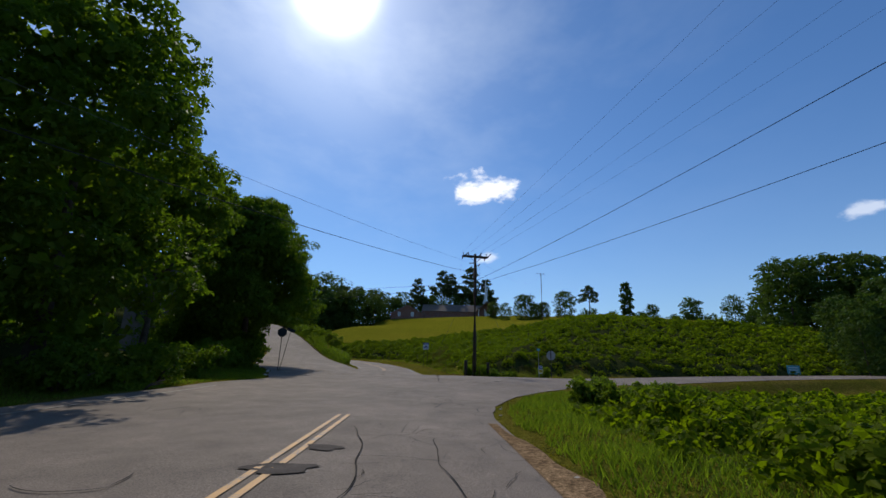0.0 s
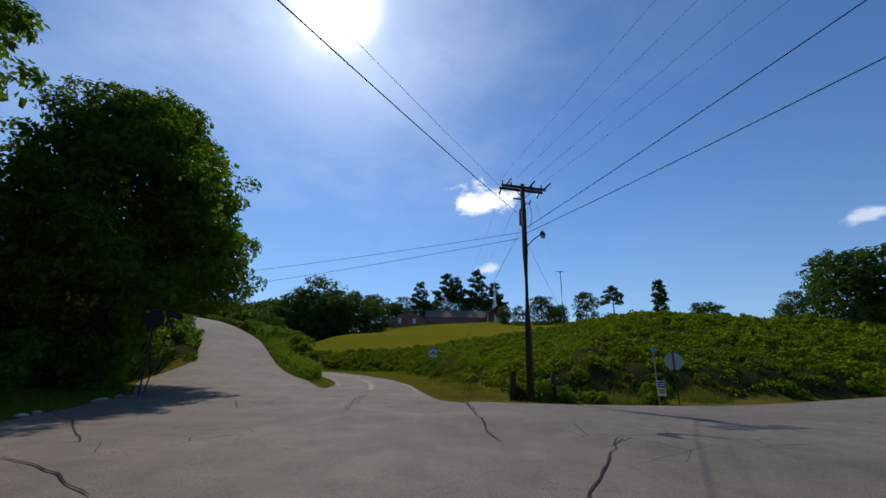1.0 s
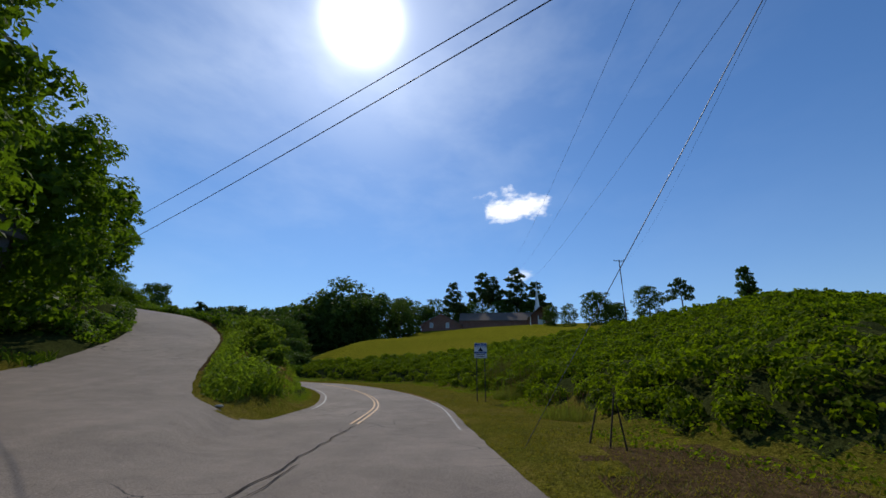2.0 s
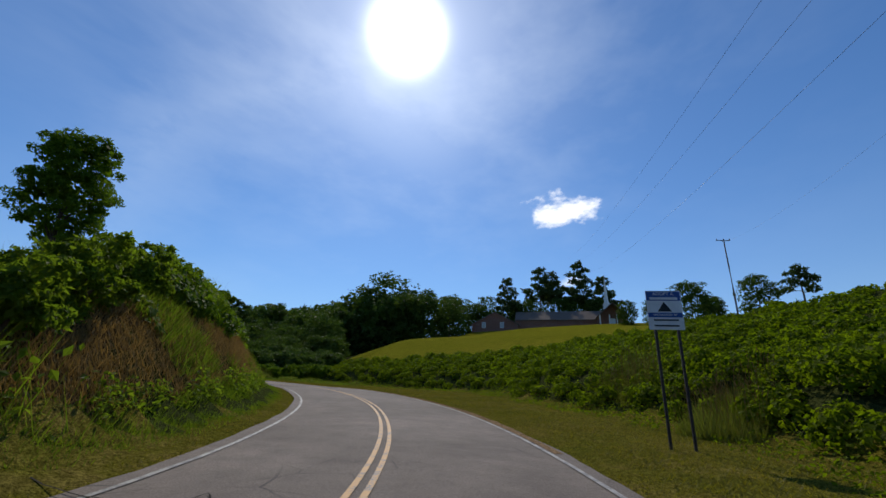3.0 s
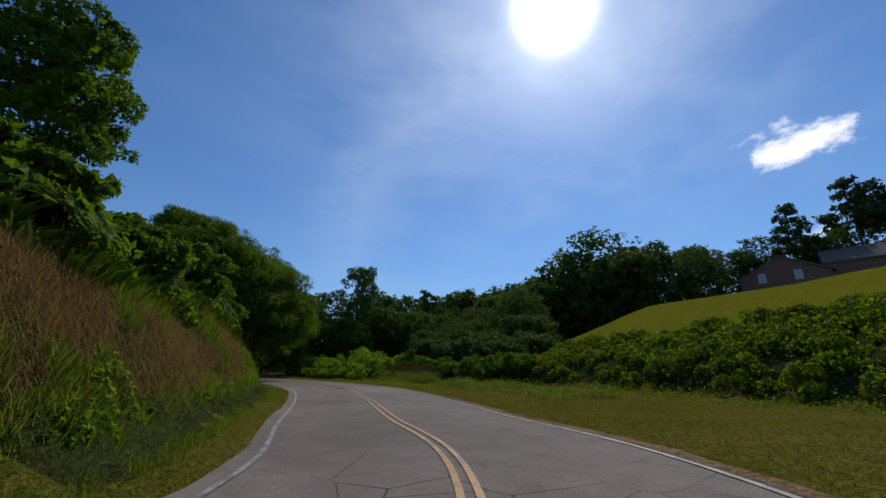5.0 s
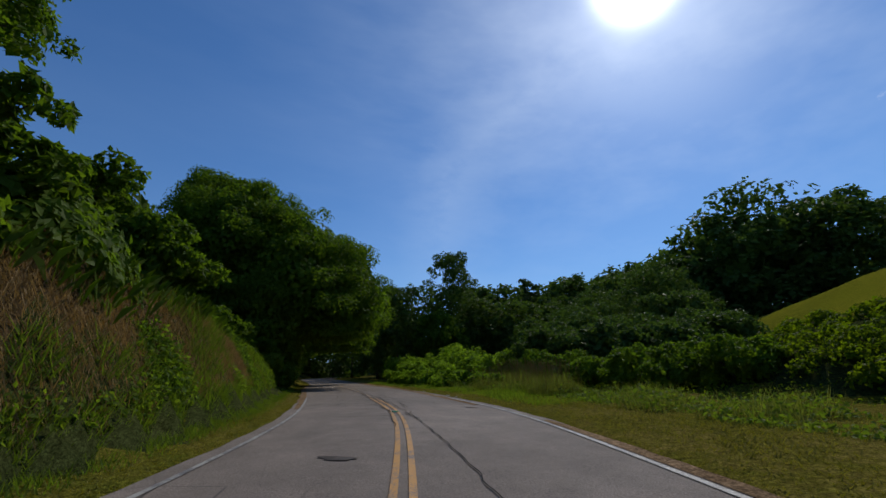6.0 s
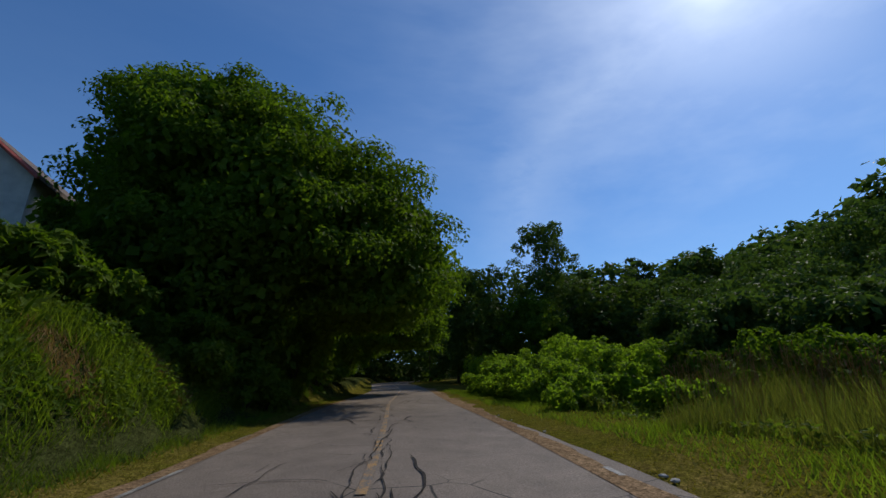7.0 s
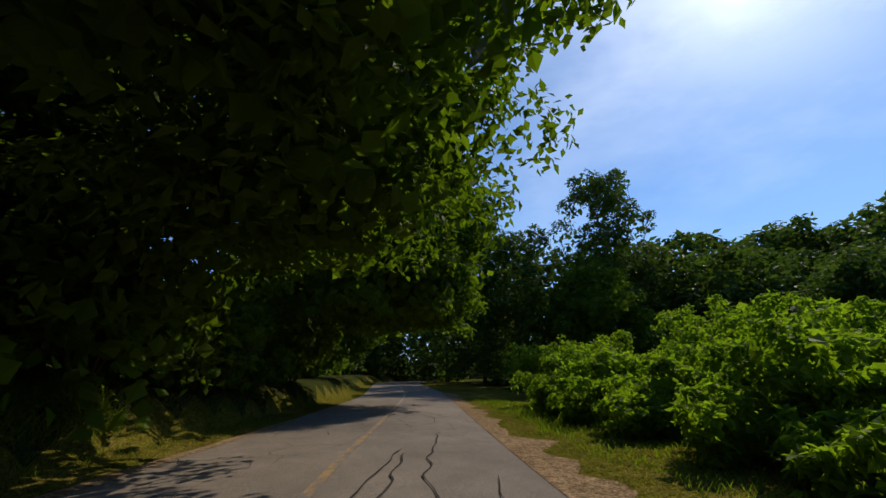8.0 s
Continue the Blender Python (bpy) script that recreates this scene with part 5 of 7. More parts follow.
    fx, fy, fz, fe = fx[kk], fy[kk], fz[kk], fe[kk]
    pick = r.random(len(fx))
    g = pick < 0.72
    v, f = tips(np.stack([fx, fy, fz - 0.02], 1)[g], (0.14 + 0.26 * smooth(1.0, 2.4, fe[g])) * (0.8 + 0.7 * wave(fx[g], fy[g], 1.2, 2)), 0.7, 0.011, r)
    tagged(mesh_object("bank_grass", v, f, WEED), "long green grass over the lower face of the bank", "grass", kind="stuff")
    g = (pick >= 0.72) & (wave(fx, fy + 60, 1.6, 3) > -0.05)
    heap = 0.5 * mounds(fx[g], fy[g], 1.3)
    q = np.stack([fx[g], fy[g], fz[g] + 0.05 + heap * r.random(g.sum()) ** 0.5], 1)
    v, f = leaf_quads(q, r.normal(size=q.shape) * 0.7 + np.array([0.2, 0.4, 0.8]), 0.115, slim=0.6, r=r)
    tagged(mesh_object("bank_leaves", v, f, WEED), "low leafy weeds heaped on the bank face", "weeds", kind="stuff")
    # tall green grass above
    k = (rise > 2.6 + 1.0 * n1 - 1.6 * early) & (e < 11) & (r.random(len(x)) < 0.2)
    v, f = blades(p[k], 0.60, 0.6, 0.011, r)
    tagged(mesh_object("tall_grass", v, f, WEED), "tall green grass on the top of the bank", "grass", kind="stuff")
    # leafy vines
    heap = lambda a, b: ground_height(a, b) + 1.1 * mounds(a, b, 2.4) * smooth(-0.3, 0.4, wave(a, b, 7.0, 2) + 0.35)
    k = (rise > 2.5 + 1.5 * n1 + 0.5 * late) & (s > S_TIP + 6) & (r.random(len(x)) < 0.5)
    zz, nrm = surface_normals(x[k], y[k], heap)
    q = np.stack([x[k], y[k], zz + r.normal(0, 0.10, k.sum())], 1)
    v, f = leaf_quads(q, nrm + r.normal(size=nrm.shape) * 0.6, 0.24, slim=0.7, r=r)
    tagged(mesh_object("bank_vines", v, f, LEAF), "leafy vines and saplings over the bank top", "vines", kind="stuff")


bank_cover()


def hollow_weeds():
    """The rough edge where the verge falls off into the hollow."""
    r = np.random.default_rng(63)
    x, y = scatter(180000, -70, -27, 90, 114, r)
    s, d, _ = along(MAIN, x, y)
    k = (d > 6.6 + 0.9 * wave(x, y, 2.5)) & (d < 10.5) & (s > run_at(-33.34, 85.52)) & (s < run_at(-64.04, 96.83)) & (wave(x, y, 1.3, 2) > -0.35)
    x, y, d = x[k], y[k], d[k]
    z = ground_height(x, y)
    tall = 0.15 + 0.50 * smooth(-0.2, 0.6, wave(x, y, 1.8, 2))
    half = len(x) // 2
    v, f = tips(np.stack([x, y, z - 0.02], 1)[:half], tall[:half], 0.45, 0.012, r)
    tagged(mesh_object("rough_grass", v, f, REED), "rough tall grass on the lip of the hollow", "grass", kind="stuff")
    p = np.stack([x, y, z + r.random(len(x)) * tall * 0.8], 1)[half:]
    v, f = leaf_quads(p, r.normal(size=p.shape) * 0.7 + np.array([0, 0, 0.9]), 0.13, slim=0.6, r=r)
    tagged(mesh_object("rough_weeds", v, f, FOOT_GRASS), "leafy weeds on the lip of the hollow", "weeds", kind="stuff")


hollow_weeds()


def lush_grass():
    """Long bright grass on the corner verges and along the far bushes."""
    r = np.random.default_rng(62)
    xs, ys = [], []
    for n, x0, x1, y0, y1 in ((120000, -17, -4, 4, 40), (60000, 2.4, 12, 2, 26)):
        x, y = scatter(n, x0, x1, y0, y1, r)
        gap = pave_gap(x, y)
        k = (gap > 0.35 + 0.35 * wave(x, y, 1.2)) & (gap < 5.5)
        xs.append(x[k])
        ys.append(y[k])
    x, y = scatter(110000, -84, -42, 90, 108, r)
    d, gap = along(MAIN, x, y)[1], pave_gap(x, y)
    k = (d > 3) & (gap > 1.0 + 0.35 * wave(x, y, 1.2)) & (gap < 4.5)
    xs.append(x[k])
    ys.append(y[k])
    x, y = np.concatenate(xs), np.concatenate(ys)
    v, f = tips(np.stack([x, y, ground_height(x, y) - 0.01], 1), 0.10 + 0.16 * smooth(-0.4, 0.6, wave(x, y, 2.0, 2)), 0.6, 0.012, r)
    tagged(mesh_object("lush_grass", v, f, WEED), "long bright green grass on the road verges", "grass", kind="stuff")


lush_grass()


def mound_bush():
    """Bright weeds on the nose of land between the two roads and along its crest."""
    r = np.random.default_rng(9)
    x, y = scatter(300000, -44, -11, 46, 76, r)
    s, d, _ = along(MAIN, x, y)
    _, dl, _ = along(SIDE_LEFT, x, y)
    e, g = -d - 2.95, pave_gap(x, y)
    nose = 1 - smooth(S_TIP - 0.5, S_TIP + 2.5, s + 1.5 * wave(x, y, 2.5))
    crest = smooth(8.0, 6.0, dl) * (1 - smooth(S_HIGH - 14, S_HIGH - 6, s))
    k = (e > 1.3) & (dl > 2.5) & (g > 0.25) & (r.random(len(x)) < np.maximum(nose, crest * smooth(3.6, 4.8, e + 0.8 * wave(x, y, 2.0))))
    x, y, dl, g, e = x[k], y[k], dl[k], g[k], e[k]
    z = ground_height(x, y)
    tall = smooth(0.15, 1.0, g) * (0.85 + 0.35 * wave(x, y, 2.0)) * (1.0 + 0.3 * smooth(7.5, 4.5, dl) * smooth(3.0, 5.0, e))
    half = len(x) // 2
    q = np.stack([x, y, z + tall * r.uniform(0, 1.1, len(x))], 1)[:half]
    v, f = leaf_quads(q, r.normal(size=q.shape) * 0.7 + np.array([0, -0.3, 0.8]), 0.17, slim=0.6, r=r)
    tagged(mesh_object("nose_weeds", v, f, WEED), "bright green weeds on the nose between the roads", "weeds", kind="stuff")
    v, f = tips(np.stack([x, y, z - 0.02], 1)[half:], 0.12 + 0.95 * tall[half:], 0.45, 0.010, r)
    tagged(mesh_object("crest_grass", v, f, WEED), "tall green grass on the crest beside the left road", "grass", kind="stuff")


mound_bush()
for k, (x, y, rad, h) in enumerate(((-14.62, 53.04, 0.9, 1.2), (-15.97, 54.65, 1.0, 1.45), (-17.34, 56.37, 1.0, 1.5), (-18.73, 58.07, 1.1, 1.5), (-20.26, 60.00, 1.1, 1.5), (-21.93, 61.94, 1.2, 1.6))):
    shrub("crest_weed", on_ground(x, y), "tall bright weeds on the crest beside the side road", 420 + k, rad, h, 3600, 0.12, WEED, "crest weeds", category="weeds")


def tall_grass_clumps():
    for k, (x, y, n, spread, h) in enumerate(((-45.72, 98.99, 2400, 1.2, 1.0), (-47.20, 99.85, 2000, 1.1, 1.0), (-52.62, 103.93, 2400, 1.6, 1.3), (-55.52, 104.99, 2200, 1.5, 1.2), (-50.17, 103.12, 2400, 1.6, 1.2), (-51.87, 100.20, 1800, 1.1, 0.9), (-49.15, 100.69, 2200, 1.4, 1.1), 
                                              (-2.80, 62.72, 2200, 1.1, 1.0), (-2.00, 64.10, 2200, 1.2, 1.1), (-4.4, 72.2, 2400, 1.2, 1.1), (-3.5, 70.6, 2200, 1.1, 1.0), (-2.9, 73.2, 2200, 1.2, 1.2), (-0.67, 50.06, 1200, 1.0, 0.7), (11.71, 41.12, 1600, 1.2, 0.9), (6.41, 38.40, 1600, 1.1, 0.8))):
        r = np.random.default_rng(200 + k)
        a, q = r.uniform(0, 6.28, n), spread * np.sqrt(r.random(n))
        px, py = x + q * np.cos(a), y + q * np.sin(a)
        z0 = z_at(x, y)
        ob = thing("grass_clump", (x, y, z0), "clump of tall arching green grass by the road", "grass clump", "tall grass clumps")
        home = np.array([x, y, z0])
        v, f = tips(np.stack([px, py, ground_height(px, py) - 0.05], 1) - home, h * (0.55 + 0.6 * r.random(n)) * (1.15 - 0.6 * q / spread), 0.35, 0.010, r)
        mesh_object("grass_tuft", v, f, REED, ob)
        m = n // 30
        p = np.stack([px[:m], py[:m], ground_height(px[:m], py[:m])], 1) - home
        bm = bmesh.new()
        for c in p:
            tilt = r.normal(0, 0.14, 2)
            hh = h * r.uniform(1.0, 1.35)
            tip = Vector((c[0] + tilt[0] * hh, c[1] + tilt[1] * hh, c[2] + hh))
            tube(bm, [tuple(c), tuple(tip * 0.98), tuple(tip), tuple(tip + Vector((tilt[0] * 0.3, tilt[1] * 0.3, 0.12)))], [0.004, 0.004, 0.012, 0.003], 4)
        part("seed_head_spray", bm, STRAW, ob, "pale seed heads on thin stalks")


tall_grass_clumps()


for k, (x, y, rad, h) in enumerate(((7.51, 20.20, 1.0, 1.3), (8.91, 19.26, 1.1, 1.2), (10.53, 20.77, 1.2, 1.3), (6.28, 16.35, 0.9, 0.9), (12.66, 21.99, 1.2, 1.1))):
    shrub("tall_weed", on_ground(x, y), "tall bright leafy weed on the corner plot", 380 + k, rad, h, 3000, 0.13, WEED, "tall corner weeds", category="weeds")


# ---------------------------------------------------------------- more materials
def brick_material():
    m, n, l, p = material("red-brown brick")
    tc = n.new("ShaderNodeTexCoord")
    b = n.new("ShaderNodeTexBrick")
    b.inputs["Scale"].default_value = 4.4
    b.inputs["Color1"].default_value, b.inputs["Color2"].default_value, b.inputs["Mortar"].default_value = (0.17, 0.070, 0.050, 1), (0.24, 0.105, 0.072, 1), (0.26, 0.21, 0.18, 1)
    b.inputs["Mortar Size"].default_value = 0.012
    sep, com = n.new("ShaderNodeSeparateXYZ"), n.new("ShaderNodeCombineXYZ")
    l.new(tc.outputs["Object"], sep.inputs[0])
    both = n.new("ShaderNodeMath")
    l.new(sep.outputs["X"], both.inputs[0])
    l.new(sep.outputs["Y"], both.inputs[1])
    l.new(both.outputs[0], com.inputs["X"])
    l.new(sep.outputs["Z"], com.inputs["Y"])
    l.new(com.outputs[0], b.inputs["Vector"])
    big = noise_node(n, l, 0.8, 4.0)
    l.new(mix_rgb(n, l, 0.35, b.outputs["Color"], big.outputs["Fac"], "OVERLAY"), p.inputs["Base Color"])
    p.inputs["Roughness"].default_value = 0.9
    return m


BRICK = brick_material()
SHINGLE = plain("grey-brown shingles", (0.16, 0.128, 0.106), 0.95, vary=0.22, scale=2.5, bump=0.4, gloss=0.08)
SIDING = plain("grey weathered siding", (0.16, 0.155, 0.150), 0.85, vary=0.2, scale=2.0)
PALE_WALL = plain("pale painted stone", (0.55, 0.53, 0.48), 0.8, vary=0.15, scale=2.0)
RED_TRIM = plain("faded red trim", (0.42, 0.10, 0.08), 0.7)
WHITE_PAINT = plain("white paint", (0.74, 0.74, 0.72), 0.55, vary=0.08)
DARK_GLASS = plain("dark window glass", (0.025, 0.03, 0.035), 0.12, vary=0.1)
PALE_GLASS = plain("pale curtained window", (0.40, 0.42, 0.44), 0.25, vary=0.2)
STEEL = plain("galvanised steel", (0.36, 0.37, 0.37), 0.45, 0.7, 0.2, 8)
SIGN_BACK = plain("bare aluminium sign back", (0.44, 0.45, 0.46), 0.5, 0.4, 0.12, 5)
DARK_STEEL = plain("dark rusted steel", (0.055, 0.045, 0.040), 0.7, 0.3, 0.3, 8)
PORCELAIN = plain("dark insulator", (0.035, 0.028, 0.026), 0.35, vary=0.2)
CAN_GREY = plain("grey transformer paint", (0.22, 0.23, 0.23), 0.5, vary=0.15)
CABLE = plain("black cable", (0.018, 0.018, 0.020), 0.6, vary=0.1)
ALLOY = plain("bare alloy wire", (0.10, 0.10, 0.105), 0.5, 0.3, 0.15)
BLUE_SIGN = plain("blue sign paint", (0.030, 0.085, 0.30), 0.45, vary=0.1)
TEAL_SIGN = plain("teal sign paint", (0.10, 0.36, 0.42), 0.45, vary=0.1)
WHITE_SIGN = plain("white sign paint", (0.70, 0.71, 0.72), 0.45, vary=0.08)
YELLOW_SIGN = plain("yellow sign paint", (0.62, 0.50, 0.06), 0.5, vary=0.1)
# print on the signs, and the shade painted onto one sign back
INK_AND_SHADE = plain("dark sign ink and shaded plate", (0.030, 0.036, 0.04), 0.9, vary=0.1, gloss=0.1)
CONCRETE = plain("pale broken concrete", (0.38, 0.35, 0.30), 0.9, vary=0.25, scale=7, bump=0.6)
LITTER_GREEN = plain("crushed green plastic", (0.06, 0.42, 0.22), 0.35, vary=0.2)
AWNING = plain("pale metal slats", (0.60, 0.60, 0.58), 0.5, vary=0.12)
PATCH = plain("dark road patch", (0.092, 0.079, 0.068), 0.95, vary=0.35, scale=3, gloss=0.05)


# ---------------------------------------------------------------- poles and wires
def insulator(bm, a, b, radius=0.055, discs=5):
    """A stack of ribbed discs between two places."""
    a, b = Vector(a), Vector(b)
    pts, rad = [], []
    for k in range(discs * 2 + 1):
        pts.append(a.lerp(b, k / (discs * 2)))
        rad.append(radius if k % 2 else radius * 0.5)
    tube(bm, pts, rad, 8)


def wooden_pole(name, x, y, top, girth, label, arm_turn, arm_len=2.44, arms=1, group="", foot=None):
    z0 = z_at(x, y) if foot is None else foot
    h = top - z0
    ob = thing(name, (x, y, z0), label, "utility pole", group, arm_turn)
    bm = bmesh.new()
    tube(bm, [(0, 0, -0.5), (0.015, 0, h * 0.3), (0.02, 0.01, h * 0.65), (0, 0, h - 0.02), (0, 0, h)], [girth, girth * 0.93, girth * 0.80, girth * 0.68, girth * 0.58], 12)
    part("shaft", bm, POLE_WOOD, ob, "creosoted round wooden shaft", True)
    for side in ((-1, 1) if arms == 2 else (1,)):
        bm = bmesh.new()
        box(bm, 0, side * (girth * 0.70 + 0.06), h - 0.26, arm_len, 0.10, 0.13, 0.012)
        part("crossarm", bm, POLE_WOOD, ob)
    for sx in (-1, 1):
        bm = bmesh.new()
        tube(bm, [(sx * 0.62, -girth * 0.7 - 0.12, h - 0.30), (sx * 0.10, -girth * 0.75, h - 0.78)], [0.018, 0.018], 5)
        part("brace", bm, DARK_STEEL, ob)
    return ob, h


def main_pole():
    ob, h = wooden_pole("utility_pole", 2.14, 36.84, 10.62, 0.17, "tall dark wooden utility pole with double crossarm and street lamp", 17.0, 2.44, 2)
    for x in (-1.12, -0.62, 0.52, 1.08):
        bm = bmesh.new()
        tube(bm, [(x, 0, h - 0.28), (x, 0, h - 0.10)], [0.014, 0.014], 5)
        insulator(bm, (x, 0, h - 0.12), (x, 0, h + 0.10), 0.055, 2)
        part("pin_insulator", bm, PORCELAIN, ob)
    for x, y0, dx, dy, dz in ((-0.95, -0.15, 0.12, -0.42, 0.20), (0.30, -0.15, 0.16, -0.42, 0.22), (1.15, -0.15, 0.18, -0.42, 0.20), (-1.10, 0.18, 0.02, 0.36, -0.22), (1.05, 0.18, 0.02, 0.36, -0.22)):
        bm = bmesh.new()
        insulator(bm, (x, y0, h - 0.22), (x + dx, y0 + dy, h - 0.22 + dz))
        part("strain_insulator", bm, PORCELAIN, ob)
    bm = bmesh.new()
    insulator(bm, (-0.10, 0.0, h - 0.85), (-0.62, -0.22, h - 0.95))
    part("strain_insulator", bm, PORCELAIN, ob)
    # transformer
    bm = bmesh.new()
    c = (0.12, 0.36, 0)
    tube(bm, [(c[0], c[1], z) for z in (h - 2.15, h - 2.12, h - 1.30, h - 1.22, h - 1.16)], [0.15, 0.19, 0.19, 0.17, 0.08], 14)
    can = part("transformer", bm, CAN_GREY, ob, "grey cylindrical transformer can", True)
    bm = bmesh.new()
    insulator(bm, (c[0] + 0.1, c[1], h - 1.18), (c[0] + 0.2, c[1], h - 0.92), 0.045, 3)
    part("bushing", bm, PORCELAIN, can)
    bm = bmesh.new()
    for z in (h - 1.4, h - 2.0):
        box(bm, 0.05, 0.16, z, 0.12, 0.14, 0.05)
    part("bracket", bm, DARK_STEEL, ob)
    bm = bmesh.new()
    insulator(bm, (0.30, -0.05, h - 1.15), (0.40, -0.08, h - 0.90), 0.05, 3)
    tube(bm, [(0.14, 0, h - 1.05), (0.33, -0.06, h - 1.03)], [0.02, 0.02], 5)
    part("fuse_cutout", bm, PORCELAIN, ob)
    for pts in (((0.35, -0.06, h - 1.18), (0.48, 0.0, h - 1.7), (0.42, 0.2, h - 2.35), (0.22, 0.3, h - 2.2)), ((-0.17, 0.0, h - 2.2), (-0.05, -0.18, h - 2.6), (0.05, -0.17, h - 3.0)), ((-0.12, -0.1, h - 1.0), (-0.18, -0.06, h - 1.7), (-0.17, 0.0, h - 2.3))):
        bm = bmesh.new()
        tube(bm, pts, [0.012] * len(pts), 5)
        part("jumper_wire", bm, CABLE, ob)
    # street lamp
    bm = bmesh.new()
    tube(bm, [(0.08, -0.15, h - 3.42), (0.22, -0.55, h - 3.20), (0.38, -1.0, h - 3.08), (0.44, -1.15, h - 3.06)], [0.028, 0.026, 0.024, 0.022], 7)
    arm = part("lamp_arm", bm, DARK_STEEL, ob, "bent steel lamp arm", True)
    bm = bmesh.new()
    tube(bm, [(0.40, -1.05, h - 2.96), (0.42, -1.10, h - 3.00), (0.44, -1.15, h - 3.10), (0.45, -1.16, h - 3.18)], [0.05, 0.11, 0.13, 0.13], 12)
    part("lamp_head", bm, DARK_STEEL, arm, "dark metal lamp head", True)
    bm = bmesh.new()
    tube(bm, [(0.45, -1.16, h - 3.18), (0.45, -1.16, h - 3.26), (0.45, -1.16, h - 3.30)], [0.115, 0.10, 0.05], 12)
    part("lens", bm, PALE_GLASS, arm, "dull glass lens", True)
    for z in (2.2, 5.5):
        bm = bmesh.new()
        tube(bm, [(0.0, -0.185, z - 2.2), (0.0, -0.17, z + 2.6)], [0.016, 0.016], 5)
        part("ground_wire_cover", bm, DARK_STEEL, ob)


main_pole()


def wire(start, way, length, sag, radius, mat, label):
    """One hanging cable, heavier ones thicker."""
    a, d = Vector(start), Vector(way).normalized()
    bm = bmesh.new()
    pts = []
    for k in range(21):
        f = k / 20
        pts.append(tuple(d * (length * f) + Vector((0, 0, -4 * sag * f * (1 - f)))))
    tube(bm, pts, [radius] * 21, 5)
    me = bpy.data.meshes.new("overhead_wire")
    bm.to_mesh(me)
    bm.free()
    me.materials.append(mat)
    ob = new("overhead_wire", me)
    ob.location = a
    tagged(ob, label, "cable", "overhead wires")


THICK, THIN = "thick black cable strung from the utility pole", "thin bare power line strung from the crossarm"
for start, way, length, sag, radius in (((2.01, 36.69, 8.0), (0.42, -0.90, 0.085), 46, 0.5, 0.014), ((2.01, 36.69, 7.75), (0.487, -0.873, 0.040), 46, 0.5, 0.014), ((1.91, 36.64, 8.85), (-0.365, -0.928, -0.072), 46, 0.6, 0.015),
                                        ((1.91, 36.89, 7.95), (-0.867, 0.496, 0.055), 60, 0.5, 0.013), ((1.91, 36.89, 7.65), (-0.867, 0.496, 0.025), 60, 0.6, 0.014)):
    wire(start, way, length, sag, radius, CABLE, THICK)
for start, way, length, sag, radius in (((1.36, 36.19, 9.75), (-0.37, -0.925, -0.06), 46, 0.4, 0.007), ((1.01, 35.99, 10.6), (0.44, -0.88, 0.21), 46, 0.3, 0.005), ((1.76, 36.09, 10.6), (0.49, -0.86, 0.21), 46, 0.3, 0.005),
                                        ((2.51, 36.39, 10.6), (0.535, -0.83, 0.20), 46, 0.3, 0.005), ((3.16, 36.69, 10.6), (0.58, -0.80, 0.20), 46, 0.3, 0.005)):
    wire(start, way, length, sag, radius, ALLOY, THIN)
for start, end, radius in (((0.91, 37.24, 9.9), (-3.30, 156.16, 34), 0.006), ((1.86, 37.09, 9.6), (-0.97, 156.25, 33), 0.006), ((1.91, 37.04, 7.9), (1.27, 156.30, 30), 0.006), ((2.96, 37.64, 9.9), (24.2, 133.8, 28.9), 0.005)):
    d = Vector(end) - Vector(start)
    wire(start, d, d.length, 2.2, radius, ALLOY, "thin line running from the pole over the hill")
for end in ((-2.55, 42.86), (6.53, 42.49)):
    a, b = Vector((1.96, 36.99, 8.2)), Vector((end[0], end[1], z_at(*end)))
    wire(a, b - a, (b - a).length, 0.0, 0.008, ALLOY, "steel guy wire bracing the utility pole")

for x, y, top in ((24.4, 134.0, 29.6),):
    ob, h = wooden_pole("utility_pole", x, y, top, 0.15, "distant wooden utility pole with one crossarm on the hilltop", 10.0, 2.6, 1)
    for sx in (-1.15, 1.15):
        bm = bmesh.new()
        insulator(bm, (sx, 0.12, h - 0.2), (sx, 0.12, h + 0.10), 0.07, 2)
        part("pin_insulator", bm, PORCELAIN, ob)
ob = thing("flag_pole", on_ground(26.17, 171.47), "thin distant bare pole among the hilltop trees", "pole")
bm = bmesh.new()
tube(bm, [(0, 0, -0.3), (0, 0, 29.0 - z_at(26.17, 171.47))], [0.11, 0.08], 8)
part("shaft", bm, POLE_WOOD, ob)


def short_post(x, y, h, r, label):
    ob = thing("short_post", on_ground(x, y), label, "post", "short posts by the utility pole")
    bm = bmesh.new()
    tube(bm, [(0, 0, -0.3), (0.01, 0, h * 0.5), (0.02, 0.01, h - 0.03), (0.02, 0.01, h)], [r, r * 0.98, r * 0.95, r * 0.86], 14)
    part("shaft", bm, POLE_WOOD, ob, "", True)


short_post(1.39, 37.34, 1.30, 0.15, "blackened short wooden post with a flat top")
short_post(3.32, 37.59, 1.25, 0.13, "blackened short wooden post wrapped in weeds")
for k, (x, y, rad, h, mat) in enumerate(((2.57, 37.44, 0.9, 1.0, LEAF), (3.68, 37.73, 0.8, 0.75, LEAF), (1.76, 37.99, 0.7, 0.9, LEAF), (5.30, 38.12, 0.7, 0.6, WEED), (8.14, 38.26, 0.8, 1.0, WEED))):
    shrub("weedy_bush", on_ground(x, y), "dark weedy bush round the foot of the pole" if mat is LEAF else "light green weeds below the kudzu", 400 + k, rad, h, 2600, 0.10, mat, "weedy bushes")
